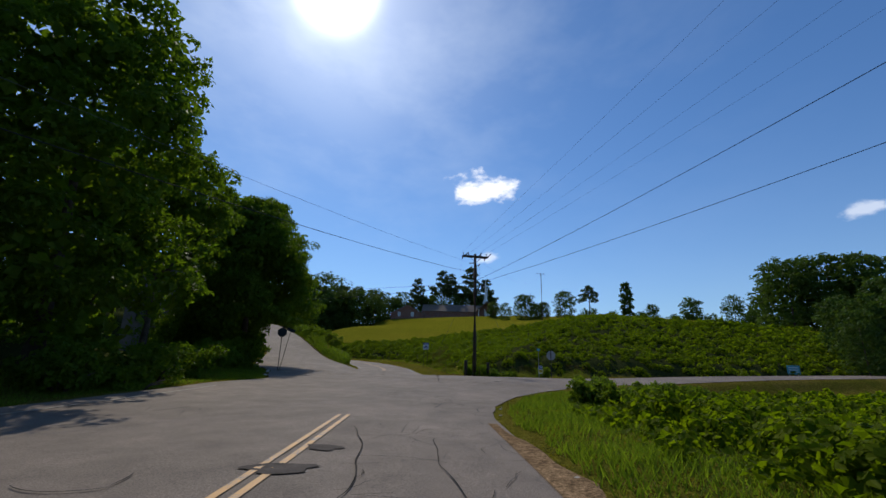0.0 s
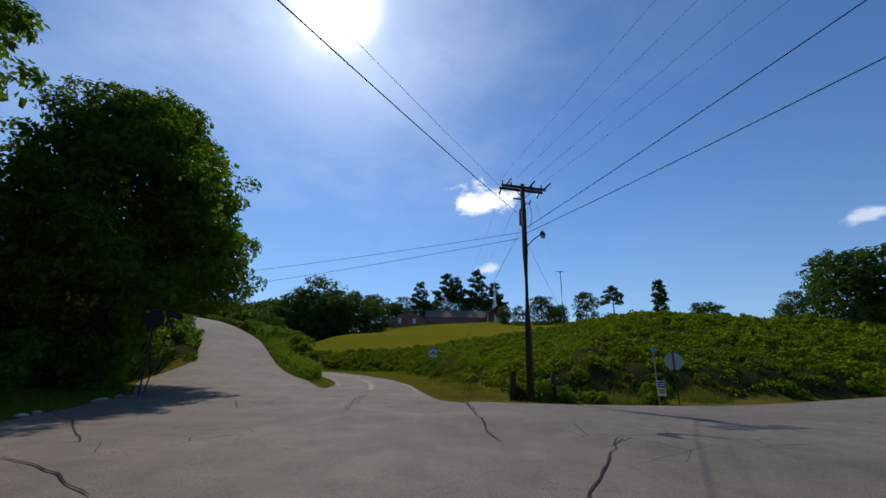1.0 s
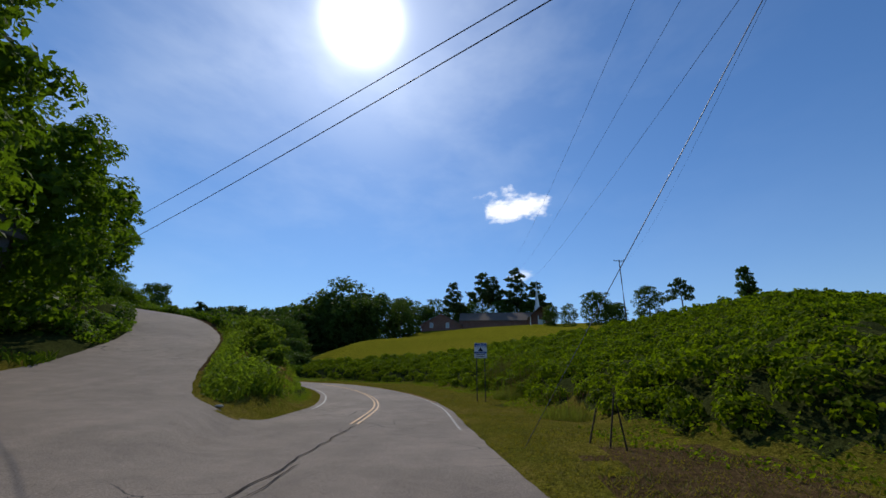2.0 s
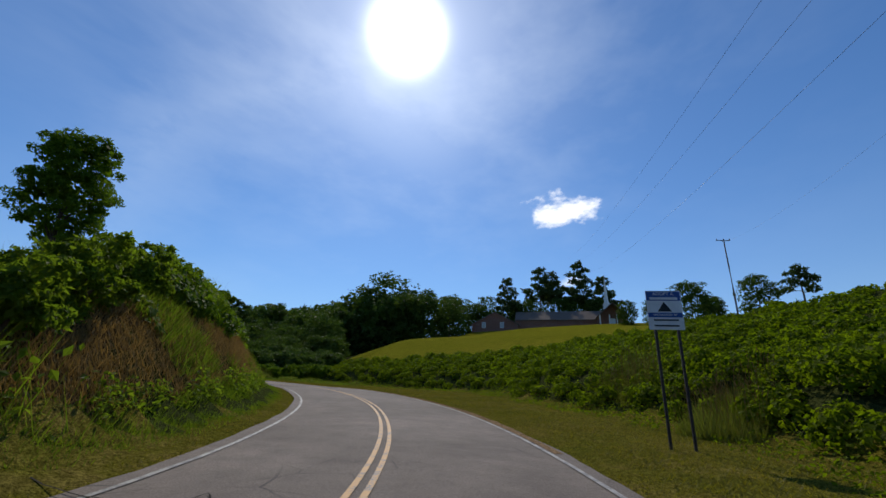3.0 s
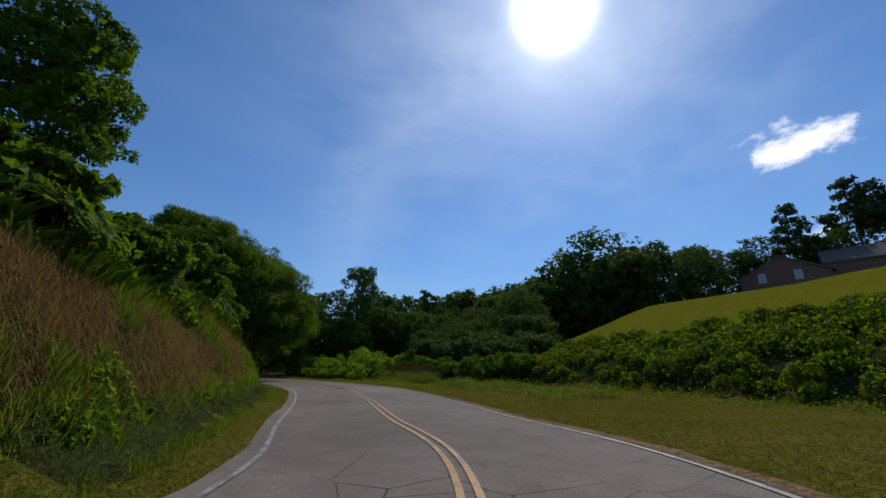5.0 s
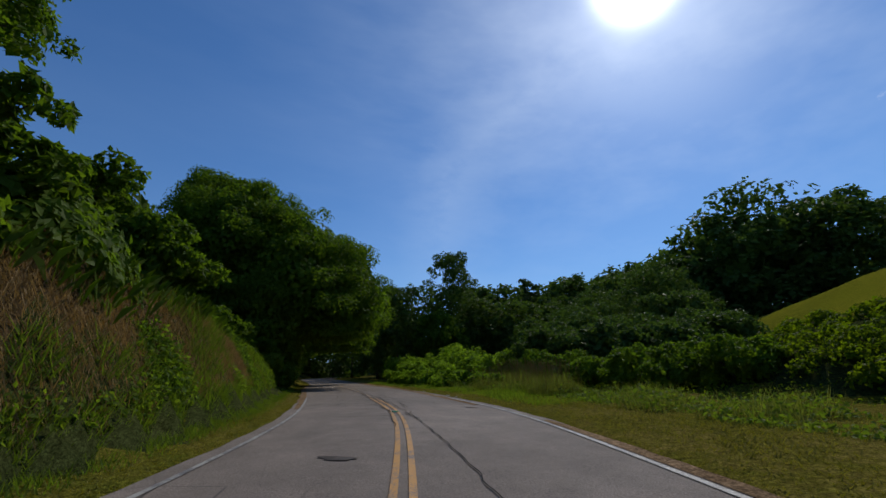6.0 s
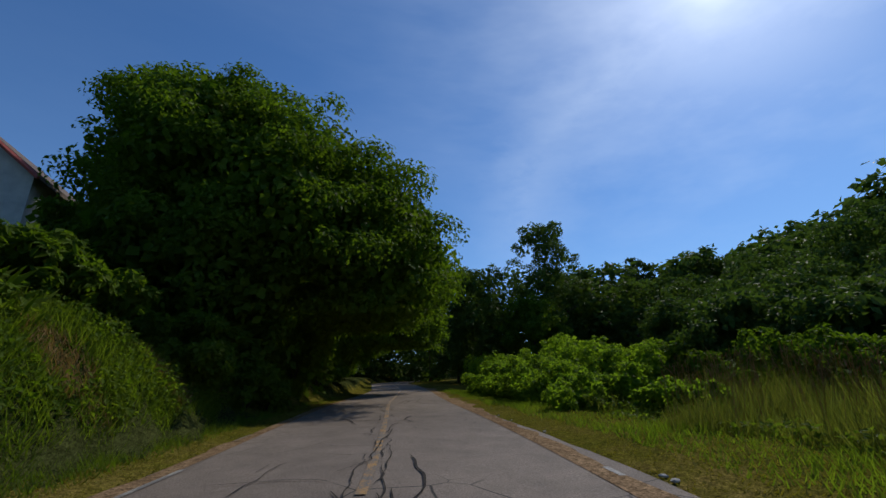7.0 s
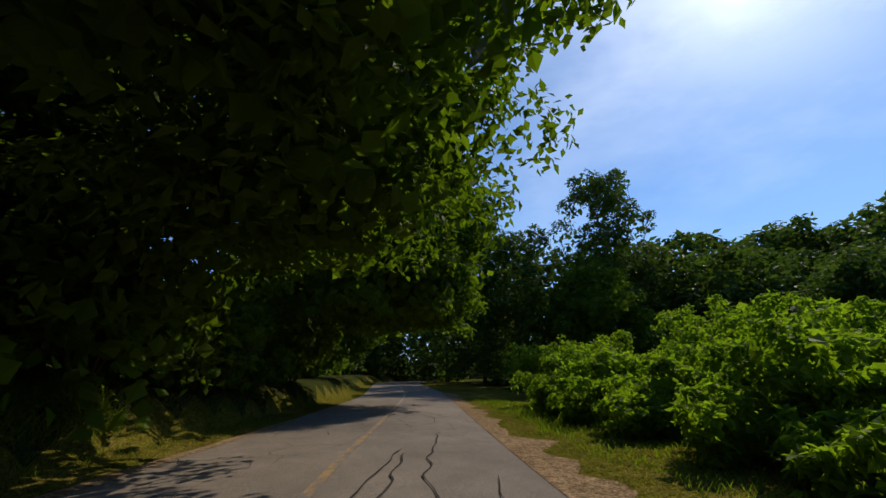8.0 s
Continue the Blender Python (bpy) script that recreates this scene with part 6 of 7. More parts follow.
for k, (x, y, tilt, h) in enumerate(((-0.83, 42.97, 12, 1.1), (-0.53, 42.61, -8, 0.9), (-1.13, 43.71, 20, 0.8))):
    bm = bmesh.new()
    tube(bm, [(0, 0, -0.2), (math.sin(radians(tilt)) * h, 0.05, math.cos(radians(tilt)) * h)], [0.022, 0.016], 6)
    ob = part("stake", bm, POLE_WOOD)
    ob.location = on_ground(x, y)
    tagged(ob, "thin leaning wooden stake on bare clay", "stake", "stakes")


# ---------------------------------------------------------------- signs
def lettering(text, size, mat, parent, m, name="lettering"):
    cu = bpy.data.curves.new(name, "FONT")
    cu.body, cu.size, cu.align_x, cu.align_y, cu.extrude = text, size, "CENTER", "CENTER", 0.001
    tmp = bpy.data.objects.new(name, cu)
    scene.collection.objects.link(tmp)
    me = bpy.data.meshes.new_from_object(tmp.evaluated_get(bpy.context.evaluated_depsgraph_get()))
    bpy.data.objects.remove(tmp)
    me.materials.clear()
    me.materials.append(mat)
    ob = new(name, me)
    ob.parent = parent
    ob.matrix_local = m
    return ob


def plate(name, w, h, z, mat, parent, y=0.0, x=0.0, label="", thick=0.006):
    bm = bmesh.new()
    box(bm, x, y, z, w, thick, h, min(0.002, thick * 0.3))
    return part(name, bm, mat, parent, label)


def adopt_sign():
    ob = thing("roadside_sign", on_ground(-4.5, 59.7), "blue and white adoption notice on two thin posts by the road", "road sign", turn=8.0)
    for x in (-0.25, 0.25):
        bm = bmesh.new()
        box(bm, x, 0.03, 1.55, 0.055, 0.045, 3.7)
        part("post", bm, DARK_STEEL, ob)
    top = 3.0
    plate("panel", 0.78, 0.92, top, WHITE_SIGN, ob, 0, 0, "white sheet-metal panel")
    plate("band", 0.76, 0.22, top + 0.33, BLUE_SIGN, ob, -0.008, 0, "blue heading band")
    plate("band", 0.76, 0.11, top - 0.12, BLUE_SIGN, ob, -0.008, 0, "blue band")
    lettering("ADOPT A", 0.11, WHITE_SIGN, ob, pose(0, -0.014, top + 0.38, 90, 0, 0))
    plate("text_bar", 0.62, 0.055, top + 0.27, WHITE_SIGN, ob, -0.014)
    lettering("SPONSORED BY", 0.075, WHITE_SIGN, ob, pose(0, -0.014, top - 0.12, 90, 0, 0))
    bm = bmesh.new()
    vs = [bm.verts.new(p) for p in ((-0.16, -0.009, top - 0.04), (0.16, -0.009, top - 0.04), (0.0, -0.009, top + 0.19))]
    bm.faces.new(vs)
    part("emblem", bm, INK_AND_SHADE, ob, "dark triangular emblem")
    for z in (top - 0.24, top - 0.37):
        plate("name_plate", 0.70, 0.10, z, WHITE_SIGN, ob, -0.010, 0, "white name plate")
        plate("text_bar", 0.54, 0.035, z, INK_AND_SHADE, ob, -0.016)


adopt_sign()


def octagon_sign(place, centre, turn, mat, label, size=0.375):
    ob = thing("stop_sign", place, label, "road sign", "stop signs", turn)
    bm = bmesh.new()
    box(bm, 0, 0.035, centre / 2 + 0.1, 0.055, 0.035, centre + 0.8)
    part("post", bm, DARK_STEEL, ob, "dark steel channel post")
    bm = bmesh.new()
    ring = [(size / math.cos(math.pi / 8) * math.cos(math.pi / 8 + k * math.pi / 4), size / math.cos(math.pi / 8) * math.sin(math.pi / 8 + k * math.pi / 4)) for k in range(8)]
    a = [bm.verts.new((x, -0.003, centre + z)) for x, z in ring]
    b = [bm.verts.new((x, 0.003, centre + z)) for x, z in ring]
    bm.faces.new(a)
    bm.faces.new(b[::-1])
    for k in range(8):
        bm.faces.new((a[k], a[(k + 1) % 8], b[(k + 1) % 8], b[k]))
    part("plate", bm, mat, ob, "eight-sided sheet-metal plate seen from behind")


octagon_sign((8.67, 36.95, z_at(8.67, 36.95)), 1.95, 155.0, SIGN_BACK, "pale back of an eight-sided stop sign at the side road")
# plate coloured dark in place of the tree's shade
octagon_sign((-13.14, 32.49, z_at(-13.14, 32.49)), 3.05, 20.0, INK_AND_SHADE, "dark back of an eight-sided sign in tree shade", 0.34)
ob = thing("leaning_sign", on_ground(-12.79, 32.70), "small dark rectangular sign on a leaning post by the side road", "road sign", turn=20.0)
bm = bmesh.new()
tube(bm, [(-0.35, 0, -0.2), (0.25, 0, 3.35)], [0.025, 0.025], 6)
part("post", bm, DARK_STEEL, ob)
bm = bmesh.new()
box(bm, 0.25, -0.03, 3.25, 0.62, 0.008, 0.24, 0.002, Matrix.Rotation(radians(0), 4, "Y"))
bmesh.ops.rotate(bm, verts=bm.verts, cent=(0.25, 0, 3.25), matrix=Matrix.Rotation(radians(18), 3, "Y"))
part("plate", bm, INK_AND_SHADE, ob)


def street_post():
    ob = thing("sign_post", on_ground(7.50, 36.18), "slim steel post with a small teal sign on top", "road sign")
    bm = bmesh.new()
    box(bm, 0, 0, 1.1, 0.045, 0.035, 2.7)
    part("post", bm, CAN_GREY, ob)
    plate("plate", 0.26, 0.18, 2.38, TEAL_SIGN, ob, -0.03, 0, "small teal plate")
    yard = thing("yard_sign", on_ground(7.60, 36.02), "small blue and yellow lawn sign on a wire stake", "lawn sign", turn=4)
    for x in (-0.12, 0.12):
        bm = bmesh.new()
        tube(bm, [(x, 0.01, -0.2), (x, 0.01, 0.62)], [0.006, 0.006], 5)
        part("stake", bm, STEEL, yard)
    plate("panel", 0.34, 0.62, 0.75, WHITE_SIGN, yard, 0, 0, "white card panel")
    plate("field", 0.30, 0.26, 0.90, BLUE_SIGN, yard, -0.006, 0, "blue field")
    plate("field", 0.30, 0.24, 0.62, YELLOW_SIGN, yard, -0.006, 0, "yellow field")
    for z in (0.94, 0.86):
        plate("text_bar", 0.22, 0.03, z, WHITE_SIGN, yard, -0.011)
    for z in (0.67, 0.58):
        plate("text_bar", 0.22, 0.03, z, INK_AND_SHADE, yard, -0.011)


street_post()
ob = thing("teal_sign", on_ground(39.04, 52.16), "teal rectangular roadside sign below the kudzu hill", "road sign", turn=-20)
for x in (-0.4, 0.4):
    bm = bmesh.new()
    box(bm, x, 0.03, 0.6, 0.06, 0.05, 1.8)
    part("post", bm, STEEL, ob)
plate("panel", 1.2, 1.0, 1.0, TEAL_SIGN, ob, 0, 0, "teal sheet-metal panel")
for z in (1.25, 1.0, 0.75):
    plate("text_bar", 0.9, 0.08, z, WHITE_SIGN, ob, -0.01)


# ---------------------------------------------------------------- buildings
def gable_roof(bm, x0, x1, y0, y1, eave, ridge, thick=0.22, over=0.45):
    """A pitched roof, its ridge along y."""
    c = (x0 + x1) / 2
    slope = (ridge - eave) / (c - x0)
    prof = [(x0 - over, eave - slope * over), (c, ridge), (x1 + over, eave - slope * over), (x1 + over, eave - slope * over - thick), (c, ridge - thick * 1.2), (x0 - over, eave - slope * over - thick)]
    a = [bm.verts.new((x, y0 - over, z)) for x, z in prof]
    b = [bm.verts.new((x, y1 + over, z)) for x, z in prof]
    for q in ((0, 1, 4, 5), (1, 2, 3, 4)):
        bm.faces.new([a[i] for i in q][::-1])
        bm.faces.new([b[i] for i in q])
    for k in range(6):
        bm.faces.new((a[k], a[(k + 1) % 6], b[(k + 1) % 6], b[k]))


def gable_wall(bm, x0, x1, y0, y1, base, eave, ridge):
    c = (x0 + x1) / 2
    prof = [(x0, base), (x1, base), (x1, eave), (c, ridge - 0.28), (x0, eave)]
    a = [bm.verts.new((x, y0, z - 0.02)) for x, z in prof]
    b = [bm.verts.new((x, y1, z - 0.02)) for x, z in prof]
    bm.faces.new(a)
    bm.faces.new(b[::-1])
    for k in range(5):
        bm.faces.new((a[k], a[(k + 1) % 5], b[(k + 1) % 5], b[k]))


def window_part(parent, x, y, z, w, h, glass=None, frame=None):
    bm = bmesh.new()
    for sx in (-1, 1):
        box(bm, x + sx * (w / 2 + 0.04), y - 0.04, z, 0.09, 0.10, h + 0.18)
    for sz in (-1, 1):
        box(bm, x, y - 0.04, z + sz * (h / 2 + 0.04), w, 0.10, 0.09)
    fr = part("window", bm, frame or WHITE_PAINT, parent)
    bm = bmesh.new()
    box(bm, x, y - 0.012, z, w, 0.02, h)
    part("pane", bm, glass or DARK_GLASS, fr)
    bm = bmesh.new()
    box(bm, x, y - 0.05, z, w, 0.04, 0.05)
    part("glazing_bar", bm, frame or WHITE_PAINT, fr)


def church():
    base = 18.4
    ob = thing("church", (-25.4, 176.4, base), "long low brick church with a grey roof and white steeple", "church", turn=2.0)
    def walls(fn, *a):
        bm = bmesh.new()
        fn(bm, *a)
        return bm
    e, r = 1.9, 5.6
    part("wall", walls(gable_wall, -7, 7, 0, 16, -2, e, r), BRICK, ob, "brick gable wall")
    part("roof", walls(gable_roof, -7, 7, 0, 16, e, r), SHINGLE, ob)
    # the long wing: built across, turned a quarter
    q = Matrix.Rotation(radians(-90), 3, "Z")
    bm = walls(gable_wall, -13, -2.5, 6.0, 34, -2, e + 1.8, r + 1.3)
    bmesh.ops.rotate(bm, verts=bm.verts, cent=(0, 0, 0), matrix=q)
    part("wall", bm, BRICK, ob, "long brick side wall")
    bm = walls(gable_roof, -13, -2.5, 6.5, 34, e + 1.8, r + 1.3)
    bmesh.ops.rotate(bm, verts=bm.verts, cent=(0, 0, 0), matrix=q)
    part("roof", bm, SHINGLE, ob)
    part("wall", walls(gable_wall, 30, 38, 0.5, 15, -2, e + 2.2, r + 2.0), BRICK, ob, "brick entrance gable")
    part("roof", walls(gable_roof, 30, 38, -2.2, 15, e + 2.2, r + 2.0), SHINGLE, ob)
    for x in (30.4, 33.0, 35.0, 37.6):
        bm = bmesh.new()
        tube(bm, [(x, -2.0, 0.8), (x, -2.0, 1.6), (x, -2.0, e + 1.9), (x, -2.0, e + 2.2)], [0.24, 0.17, 0.15, 0.22], 12)
        part("column", bm, WHITE_PAINT, ob, "white porch column")
    for x in (-3.4, 2.2):
        window_part(ob, x, 0, 1.5, 1.0, 1.6, PALE_GLASS)
    bm = bmesh.new()
    box(bm, 34, 0.46, 2.2, 1.8, 0.1, 2.4)
    part("door", bm, WHITE_PAINT, ob, "white double door")
    bm = bmesh.new()
    box(bm, 34, 8, 7.6, 1.9, 1.9, 2.6, 0.03)
    box(bm, 34, 8, 8.98, 2.2, 2.2, 0.22, 0.03)
    st = part("steeple", bm, WHITE_PAINT, ob, "white painted steeple")
    bm = bmesh.new()
    tube(bm, [(34, 8, 9.05), (34, 8, 9.7), (34, 8, 10.9), (34, 8, 18.6)], [0.80, 0.72, 0.55, 0.03], 8)
    part("spire", bm, WHITE_PAINT, st)


church()


def house(name, place, turn, w, d, eave, ridge, wall_mat, label, windows, trim=None):
    ob = thing(name, place, label, "house", turn=turn)
    bm = bmesh.new()
    gable_wall(bm, -w / 2, w / 2, 0, d, -1.5, eave, ridge)
    part("wall", bm, wall_mat, ob)
    bm = bmesh.new()
    gable_roof(bm, -w / 2, w / 2, 0, d, eave, ridge)
    part("roof", bm, SHINGLE, ob)
    if trim:
        bm = bmesh.new()
        n = Vector((w / 2, 0, ridge - eave)).normalized()
        for sx in (-1, 1):
            tube(bm, [(sx * (w / 2 + 0.45), -0.50, eave - 0.55), (0, -0.50, ridge - 0.12)], [0.10, 0.10], 4)
        part("barge_board", bm, trim, ob)
    for x, z, ww, hh in windows:
        window_part(ob, x, 0, z, ww, hh, DARK_GLASS, WHITE_PAINT if wall_mat is PALE_WALL else SIDING)
    return ob


h1 = house("house", (-29.16, 39.65, z_at(-29.15, 40.98)), 8.0, 7.0, 9.0, 6.9, 9.8, SIDING, "dark grey gabled house half hidden behind the trees", ((-0.9, 7.6, 0.7, 1.0), (1.8, 3.4, 1.0, 1.4), (-1.8, 3.4, 1.0, 1.4)))
for k in range(7):
    bm = bmesh.new()
    box(bm, 2.6, -0.25 - 0.10 * k, 6.55 - 0.13 * k, 1.5, 0.10, 0.03)
    part("awning_slat", bm, AWNING, h1)
base = z_at(-69.3, 76.2)
house("house", (-69.3, 76.2, base), 85.0, 8.0, 9.5, 12.8 - base, 16.2 - base, PALE_WALL, "pale stone house with a faded red roof edge on the bank", ((-2.0, 2.3, 1.0, 1.4), (1.4, 4.3, 1.0, 1.2), (2.2, 1.6, 1.0, 1.4)), RED_TRIM)


# ---------------------------------------------------------------- road damage and litter
crack_rng = np.random.default_rng(31)


def crack(w, *pts):
    """A sealed or open crack wandering through the given places."""
    out = []
    for a, b in zip(pts, pts[1:]):
        n = max(2, int(math.hypot(b[0] - a[0], b[1] - a[1]) / 0.30))
        for k in range(n):
            f = k / n
            out.append((a[0] + (b[0] - a[0]) * f, a[1] + (b[1] - a[1]) * f))
    out.append(pts[-1])
    p = np.array(out) + crack_rng.normal(0, 0.035, (len(out), 2))
    wd = np.maximum(0.009, 0.52 * w * crack_rng.uniform(0.45, 1.15, len(p)))
    wd[0] = wd[-1] = 0.008
    fine = np.linspace(0, len(p) - 1, 2 * len(p) - 1)
    soft = np.stack([np.interp(fine, np.arange(len(p)), p[:, k]) for k in (0, 1)], 1)
    soft[1:-1] = (soft[:-2] + 2 * soft[1:-1] + soft[2:]) / 4
    ribbon("crack_seal", soft, np.interp(fine, np.arange(len(p)), wd), TAR, road, 0.018)


def patch(x, y, rx, ry, turn, mat=None, name="tar_patch", lift=0.014):
    n = 18
    a = np.linspace(0, 2 * np.pi, n, endpoint=False)
    q = 1 + 0.18 * np.sin(3 * a + x) + 0.12 * np.sin(5 * a + y) + crack_rng.normal(0, 0.05, n)
    c, s = math.cos(radians(turn)), math.sin(radians(turn))
    px, py = np.cos(a) * rx * q, np.sin(a) * ry * q
    X, Y = np.r_[x, x + c * px - s * py], np.r_[y, y + s * px + c * py]
    v = np.c_[X, Y, road_top(X, Y) + lift]
    i = np.arange(n)
    mesh_object(name, v, np.stack([np.zeros(n, int), 1 + i, 1 + (i + 1) % n], 1), mat or PATCH, road)


def road_damage():
    crack(0.06, (-6.93, 22.55), (-6.02, 22.18), (-4.81, 21.44), (-4.21, 21.07))
    crack(0.05, (-11.75, 27.69), (-9.23, 25.93), (-7.02, 23.78), (-7.12, 23.40))
    crack(0.05, (-9.44, 24.59), (-8.93, 25.08))
    crack(0.07, (-0.97, 36.39), (-0.36, 28.33), (0.05, 25.18))
    crack(0.04, (-7.22, 24.64), (-5.71, 24.70), (-5.00, 25.40))
    crack(0.06, (-7.92, 30.30), (-8.62, 31.35), (-9.03, 32.12), (-10.84, 33.41))
    crack(0.06, (-9.03, 32.12), (-8.04, 31.80), (-7.74, 32.12), (-7.75, 33.26), (-8.14, 34.55))
    crack(0.04, (-15.58, 39.01), (-11.46, 36.55))
    crack(0.03, (-8.14, 34.55), (-6.93, 34.47))
    crack(0.065, (-4.47, 30.16), (-4.80, 31.88), (-5.34, 34.66), (-6.35, 40.06), (-7.45, 45.9))
    crack(0.045, (-4.20, 29.3), (-4.62, 31.9), (-5.14, 34.7), (-6.15, 40.0))
    crack(0.10, (-0.38, 30.04), (-0.49, 30.82), (-0.68, 33.16), (-0.97, 35.92))
    crack(0.04, (-1.89, 29.74), (-2.00, 30.62), (-1.60, 30.72))
    crack(0.05, (2.46, 32.21), (2.98, 31.85))
    crack(0.08, (0.64, 21.49), (1.35, 23.22), (2.37, 25.53))
    crack(0.10, (3.79, 32.59), (4.72, 29.99), (6.74, 29.64))
    crack(0.05, (0.71, 12.96), (0.82, 13.62), (1.22, 14.09), (1.03, 15.31))
    crack(0.05, (1.22, 14.09), (1.62, 13.71), (1.62, 13.06))
    crack(0.05, (1.03, 15.31), (1.73, 14.93), (2.53, 13.81))
    crack(0.06, (1.14, 18.20), (1.24, 17.65))
    crack(0.04, (0.62, 3.95), (0.54, 4.97), (0.24, 6.31), (-0.35, 8.32))
    crack(0.03, (0.34, 5.92), (0.95, 6.02), (1.55, 5.83))
    crack(0.03, (-0.05, 7.36), (0.66, 7.75), (1.16, 7.56))
    crack(0.03, (1.16, 7.56), (1.55, 5.16), (1.84, 4.32))
    crack(0.04, (-2.63, 4.05), (-2.02, 3.94), (-1.60, 4.04))
    crack(0.04, (-1.70, 4.21), (-1.79, 4.65))
    crack(0.06, (-13.11, 52.91), (-12.30, 52.83), (-11.50, 52.84), (-10.69, 52.68))
    crack(0.05, (-11.97, 51.81), (-11.57, 51.75))
    crack(0.05, (-10.69, 52.68), (-10.83, 53.47), (-10.40, 53.03))
    crack(0.07, (-21.42, 74.56), (-20.82, 73.27), (-20.11, 72.54), (-20.12, 72.17))
    crack(0.06, (-20.11, 72.54), (-19.54, 72.41), (-18.90, 71.70))
    crack(0.05, (-20.77, 70.65), (-21.08, 71.15), (-21.82, 71.99))
    crack(0.05, (-16.51, 74.26), (-16.23, 74.94))
    crack(0.05, (-53.22, 93.36), (-46.06, 91.06), (-40.17, 88.87), (-35.91, 86.98), (-34.06, 85.98))
    crack(0.07, (-47.30, 90.56), (-44.96, 90.17), (-43.37, 89.61))
    crack(0.05, (-43.83, 87.80), (-43.10, 88.65), (-42.56, 89.19), (-42.49, 89.68))
    crack(0.06, (-46.33, 90.35), (-46.35, 91.03), (-50.45, 92.63))
    crack(0.06, (-47.05, 91.75), (-44.79, 90.97), (-44.58, 90.69))
    crack(0.06, (-41.49, 89.46), (-42.49, 89.68), (-43.49, 90.29))
    crack(0.04, (-49.96, 90.23), (-51.15, 90.91), (-52.79, 91.54))
    crack(0.04, (-51.79, 90.56), (-51.54, 91.56), (-51.20, 92.07))
    crack(0.07, (-50.02, 91.20), (-49.37, 91.55), (-49.28, 92.05))
    crack(0.07, (-50.70, 91.92), (-49.48, 92.03), (-48.88, 91.59))
    crack(0.06, (-51.68, 92.13), (-52.26, 92.76), (-55.70, 94.09))
    crack(0.07, (-49.48, 92.42), (-50.74, 93.09), (-52.27, 93.44))
    crack(0.06, (-55.49, 93.14), (-54.65, 93.51))
    crack(0.04, (-56.02, 92.13), (-56.06, 93.38))
    crack(0.07, (-57.10, 93.48), (-58.22, 93.58), (-59.25, 93.49))
    crack(0.06, (-58.22, 93.58), (-57.68, 94.20), (-57.96, 94.47))
    crack(0.05, (-58.83, 92.86), (-59.44, 93.38), (-58.89, 94.11))
    crack(0.07, (-56.65, 94.98), (-57.59, 95.00), (-58.62, 95.49))
    crack(0.06, (-70.79, 100.21), (-67.08, 98.66), (-65.82, 98.23), (-64.83, 98.08), (-64.02, 97.92))
    crack(0.06, (-63.83, 98.63), (-64.82, 98.78), (-65.81, 99.22))
    crack(0.06, (-64.50, 96.81), (-65.66, 97.35), (-68.44, 98.58))
    crack(0.07, (-64.40, 97.01), (-65.83, 97.73), (-68.08, 98.60))
    crack(0.03, (-65.02, 97.58), (-64.74, 97.99))
    patch(-0.38, 5.05, 0.40, 0.25, 12)
    patch(-0.30, 6.3, 0.26, 0.20, -8)
    patch(-43.40, 92.45, 0.24, 0.10, 25)
    patch(-38.47, 86.22, 0.32, 0.12, 30)
    patch(-35.39, 84.49, 0.22, 0.10, 20)
    # the patched seam that follows the centre line at the far end
    for k in range(26):
        s = run_at(-40.68, 89.03) + 0.9 * k
        for off in (-0.16, 0.16):
            if crack_rng.random() < 0.75:
                q = offset_line(MAIN, off + crack_rng.normal(0, 0.05), s, s + crack_rng.uniform(0.8, 1.6), 0.5)
                if len(q) > 1:
                    crack(0.045, *[tuple(v) for v in q])
        if crack_rng.random() < 0.55:
            a, b = offset_line(MAIN, 0.15, s, s + 1)[0], offset_line(MAIN, crack_rng.uniform(0.5, 1.6) * crack_rng.choice([-1, 1]), s + crack_rng.uniform(-0.3, 0.8), s + 2)[0]
            crack(0.03, tuple(a), tuple(b))
    # cross cracks on the right lane at the start and in the shade
    for k in range(34):
        x, y = crack_rng.uniform(0.1, 2.6), crack_rng.uniform(2.2, 9.5)
        a = crack_rng.choice([0.1, 1.5]) + crack_rng.normal(0, 0.35)
        l = crack_rng.uniform(0.3, 0.9)
        m = (x + l * 0.5 * math.cos(a) + crack_rng.normal(0, 0.06), y + l * 0.5 * math.sin(a) + crack_rng.normal(0, 0.06))
        crack(0.016, (x, y), m, (x + l * math.cos(a), y + l * math.sin(a)))
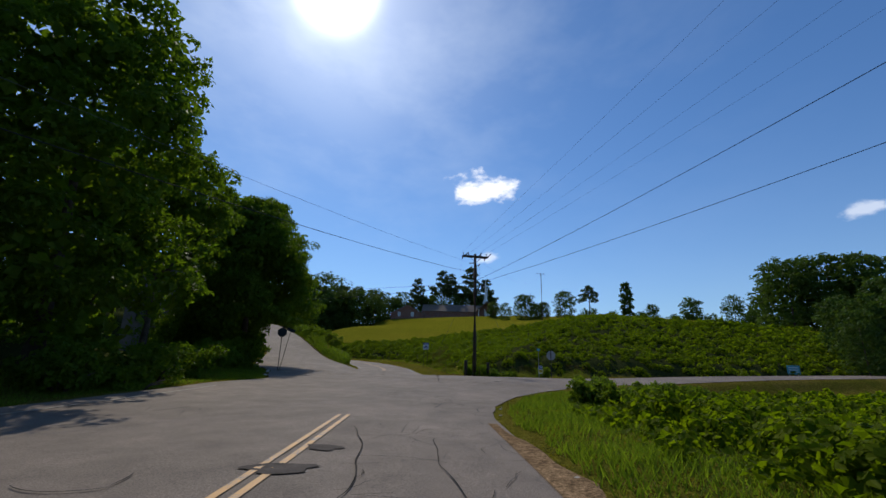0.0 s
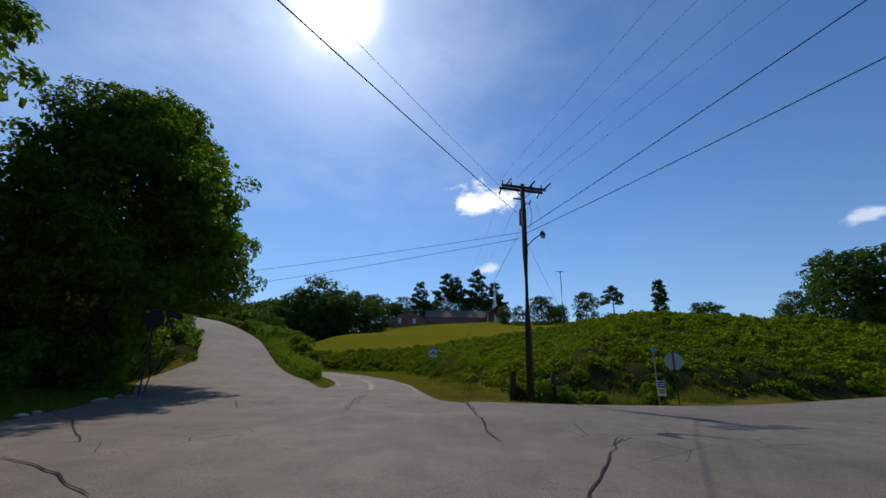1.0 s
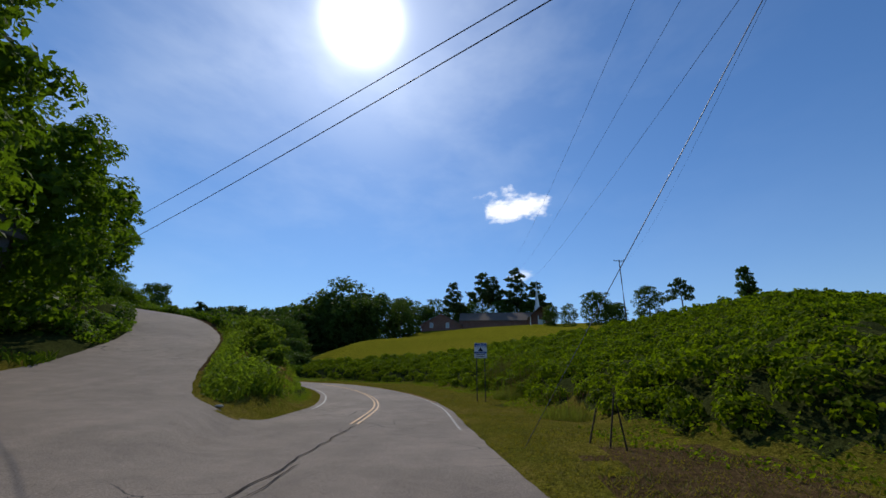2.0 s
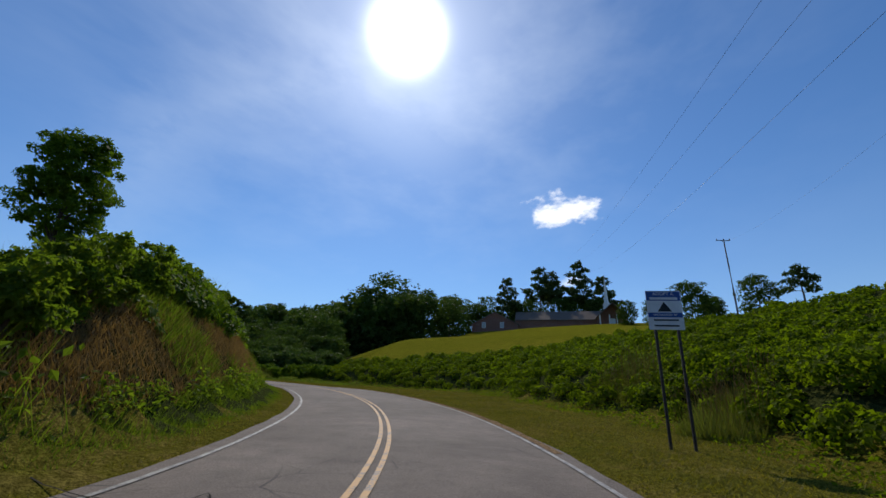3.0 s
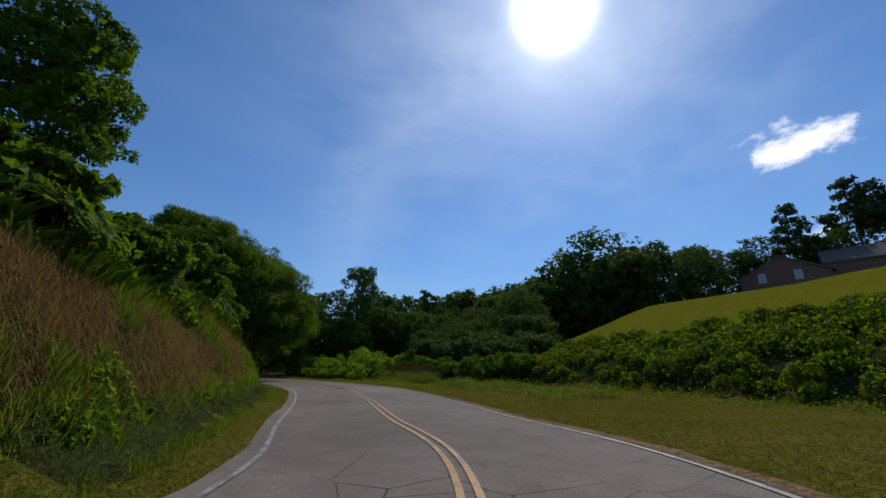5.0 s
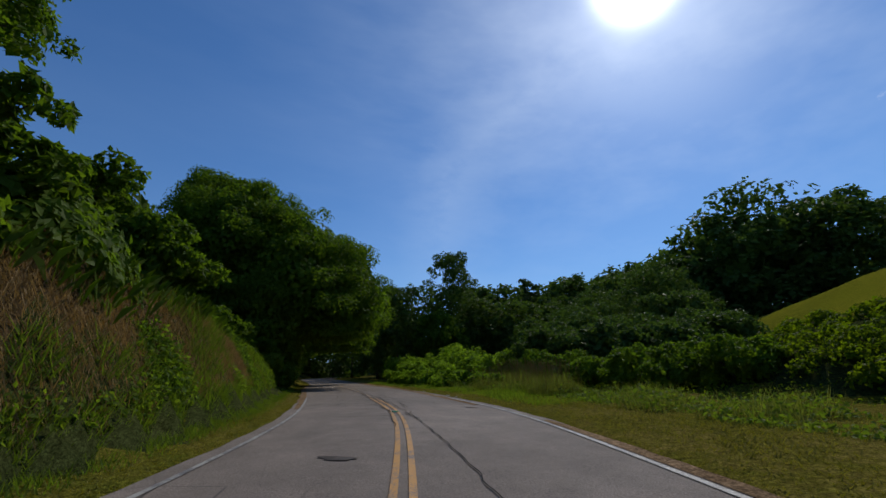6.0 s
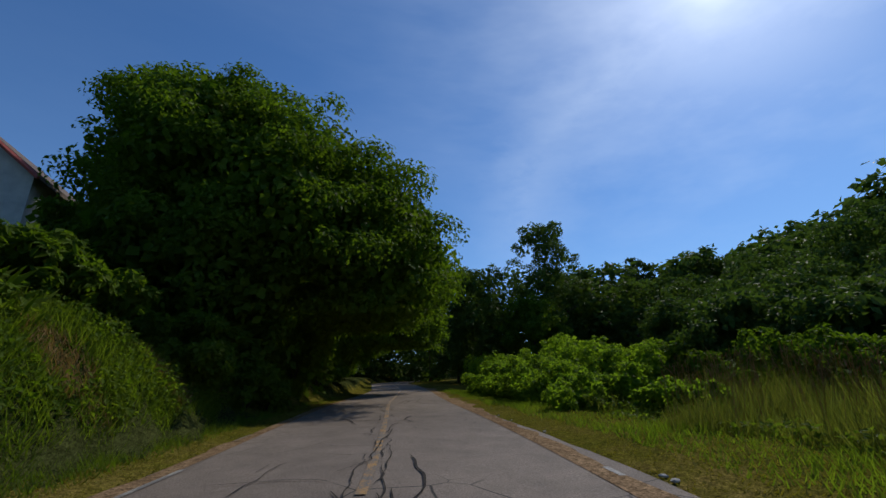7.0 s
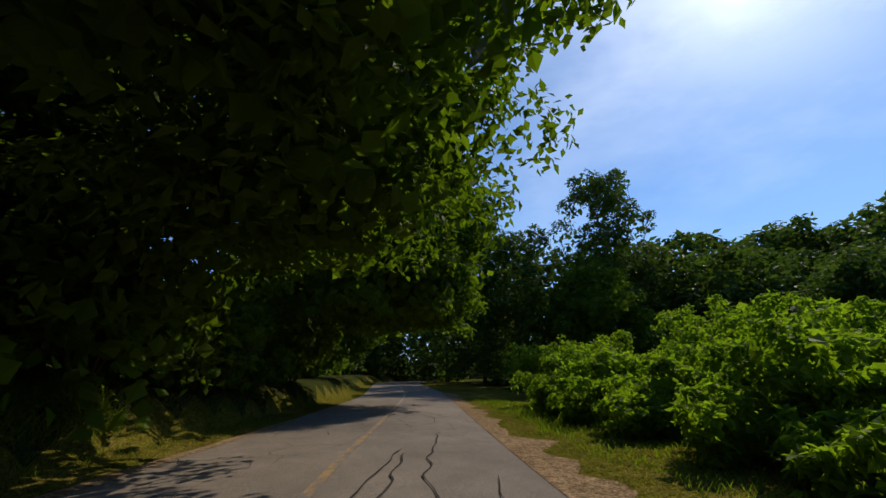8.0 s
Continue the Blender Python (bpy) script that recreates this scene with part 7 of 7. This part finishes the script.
    for k in range(22):
        s = run_at(-51.50, 93.02) + crack_rng.uniform(0, 26)
        a = offset_line(MAIN, crack_rng.uniform(-2.8, 2.8), s, s + 1)[0]
        t = crack_rng.uniform(0, 6.28)
        l = crack_rng.uniform(0.5, 1.8)
        crack(0.028, tuple(a), (a[0] + l * 0.5 * math.cos(t) + 0.1, a[1] + l * 0.5 * math.sin(t)), (a[0] + l * math.cos(t), a[1] + l * math.sin(t)))


road_damage()

# crushed green litter on the road
bm = bmesh.new()
box(bm, 0, 0, 0.02, 0.16, 0.07, 0.035, 0.01)
box(bm, 0.05, 0.06, 0.03, 0.06, 0.09, 0.02, 0.005, Matrix.Rotation(radians(25), 4, "Z"))
ob = part("plastic_scrap", bm, LITTER_GREEN)
ob.location = (-43.33, 89.67, float(road_height(np.array([-43.33]), np.array([89.67]))[0]) + 0.01)
tagged(ob, "crushed green plastic scrap on the asphalt", "litter")


def stones():
    r = np.random.default_rng(77)
    for k in range(26):
        if k < 14:
            x, y = r.uniform(-12.5, -8.5), r.uniform(24, 44)
        elif k < 18:
            x, y = r.uniform(2.0, 4.5), r.uniform(2, 16)
        else:
            x, y = r.uniform(-60, -44), r.uniform(98, 106)
        g = float(pave_gap(np.array([x]), np.array([y]))[0])
        for _ in range(12):
            e = 0.2
            gx = float(pave_gap(np.array([x + e]), np.array([y]))[0]) - g
            gy = float(pave_gap(np.array([x]), np.array([y + e]))[0]) - g
            l2 = (gx * gx + gy * gy) / (e * e) + 1e-6
            x, y = x - (g - 0.15) * gx / e / l2, y - (g - 0.15) * gy / e / l2
            g = float(pave_gap(np.array([x]), np.array([y]))[0])
        bm = bmesh.new()
        bmesh.ops.create_icosphere(bm, subdivisions=2, radius=1.0)
        w = r.uniform(0.04, 0.11) if k < 14 else r.uniform(0.02, 0.05)
        for v in bm.verts:
            v.co = Vector((v.co.x * w * 1.4, v.co.y * w, v.co.z * w * 0.55)) * (1 + 0.18 * math.sin(5 * v.co.x + k) * math.cos(4 * v.co.y + 2 * k))
        ob = part("stone", bm, CONCRETE)
        ob.matrix_world = pose(x, y, z_at(x, y) + w * 0.2, 0, 0, float(r.uniform(0, 360)))
        tagged(ob, "pale lump of broken kerb concrete by the asphalt", "stone", "kerb stones")


stones()
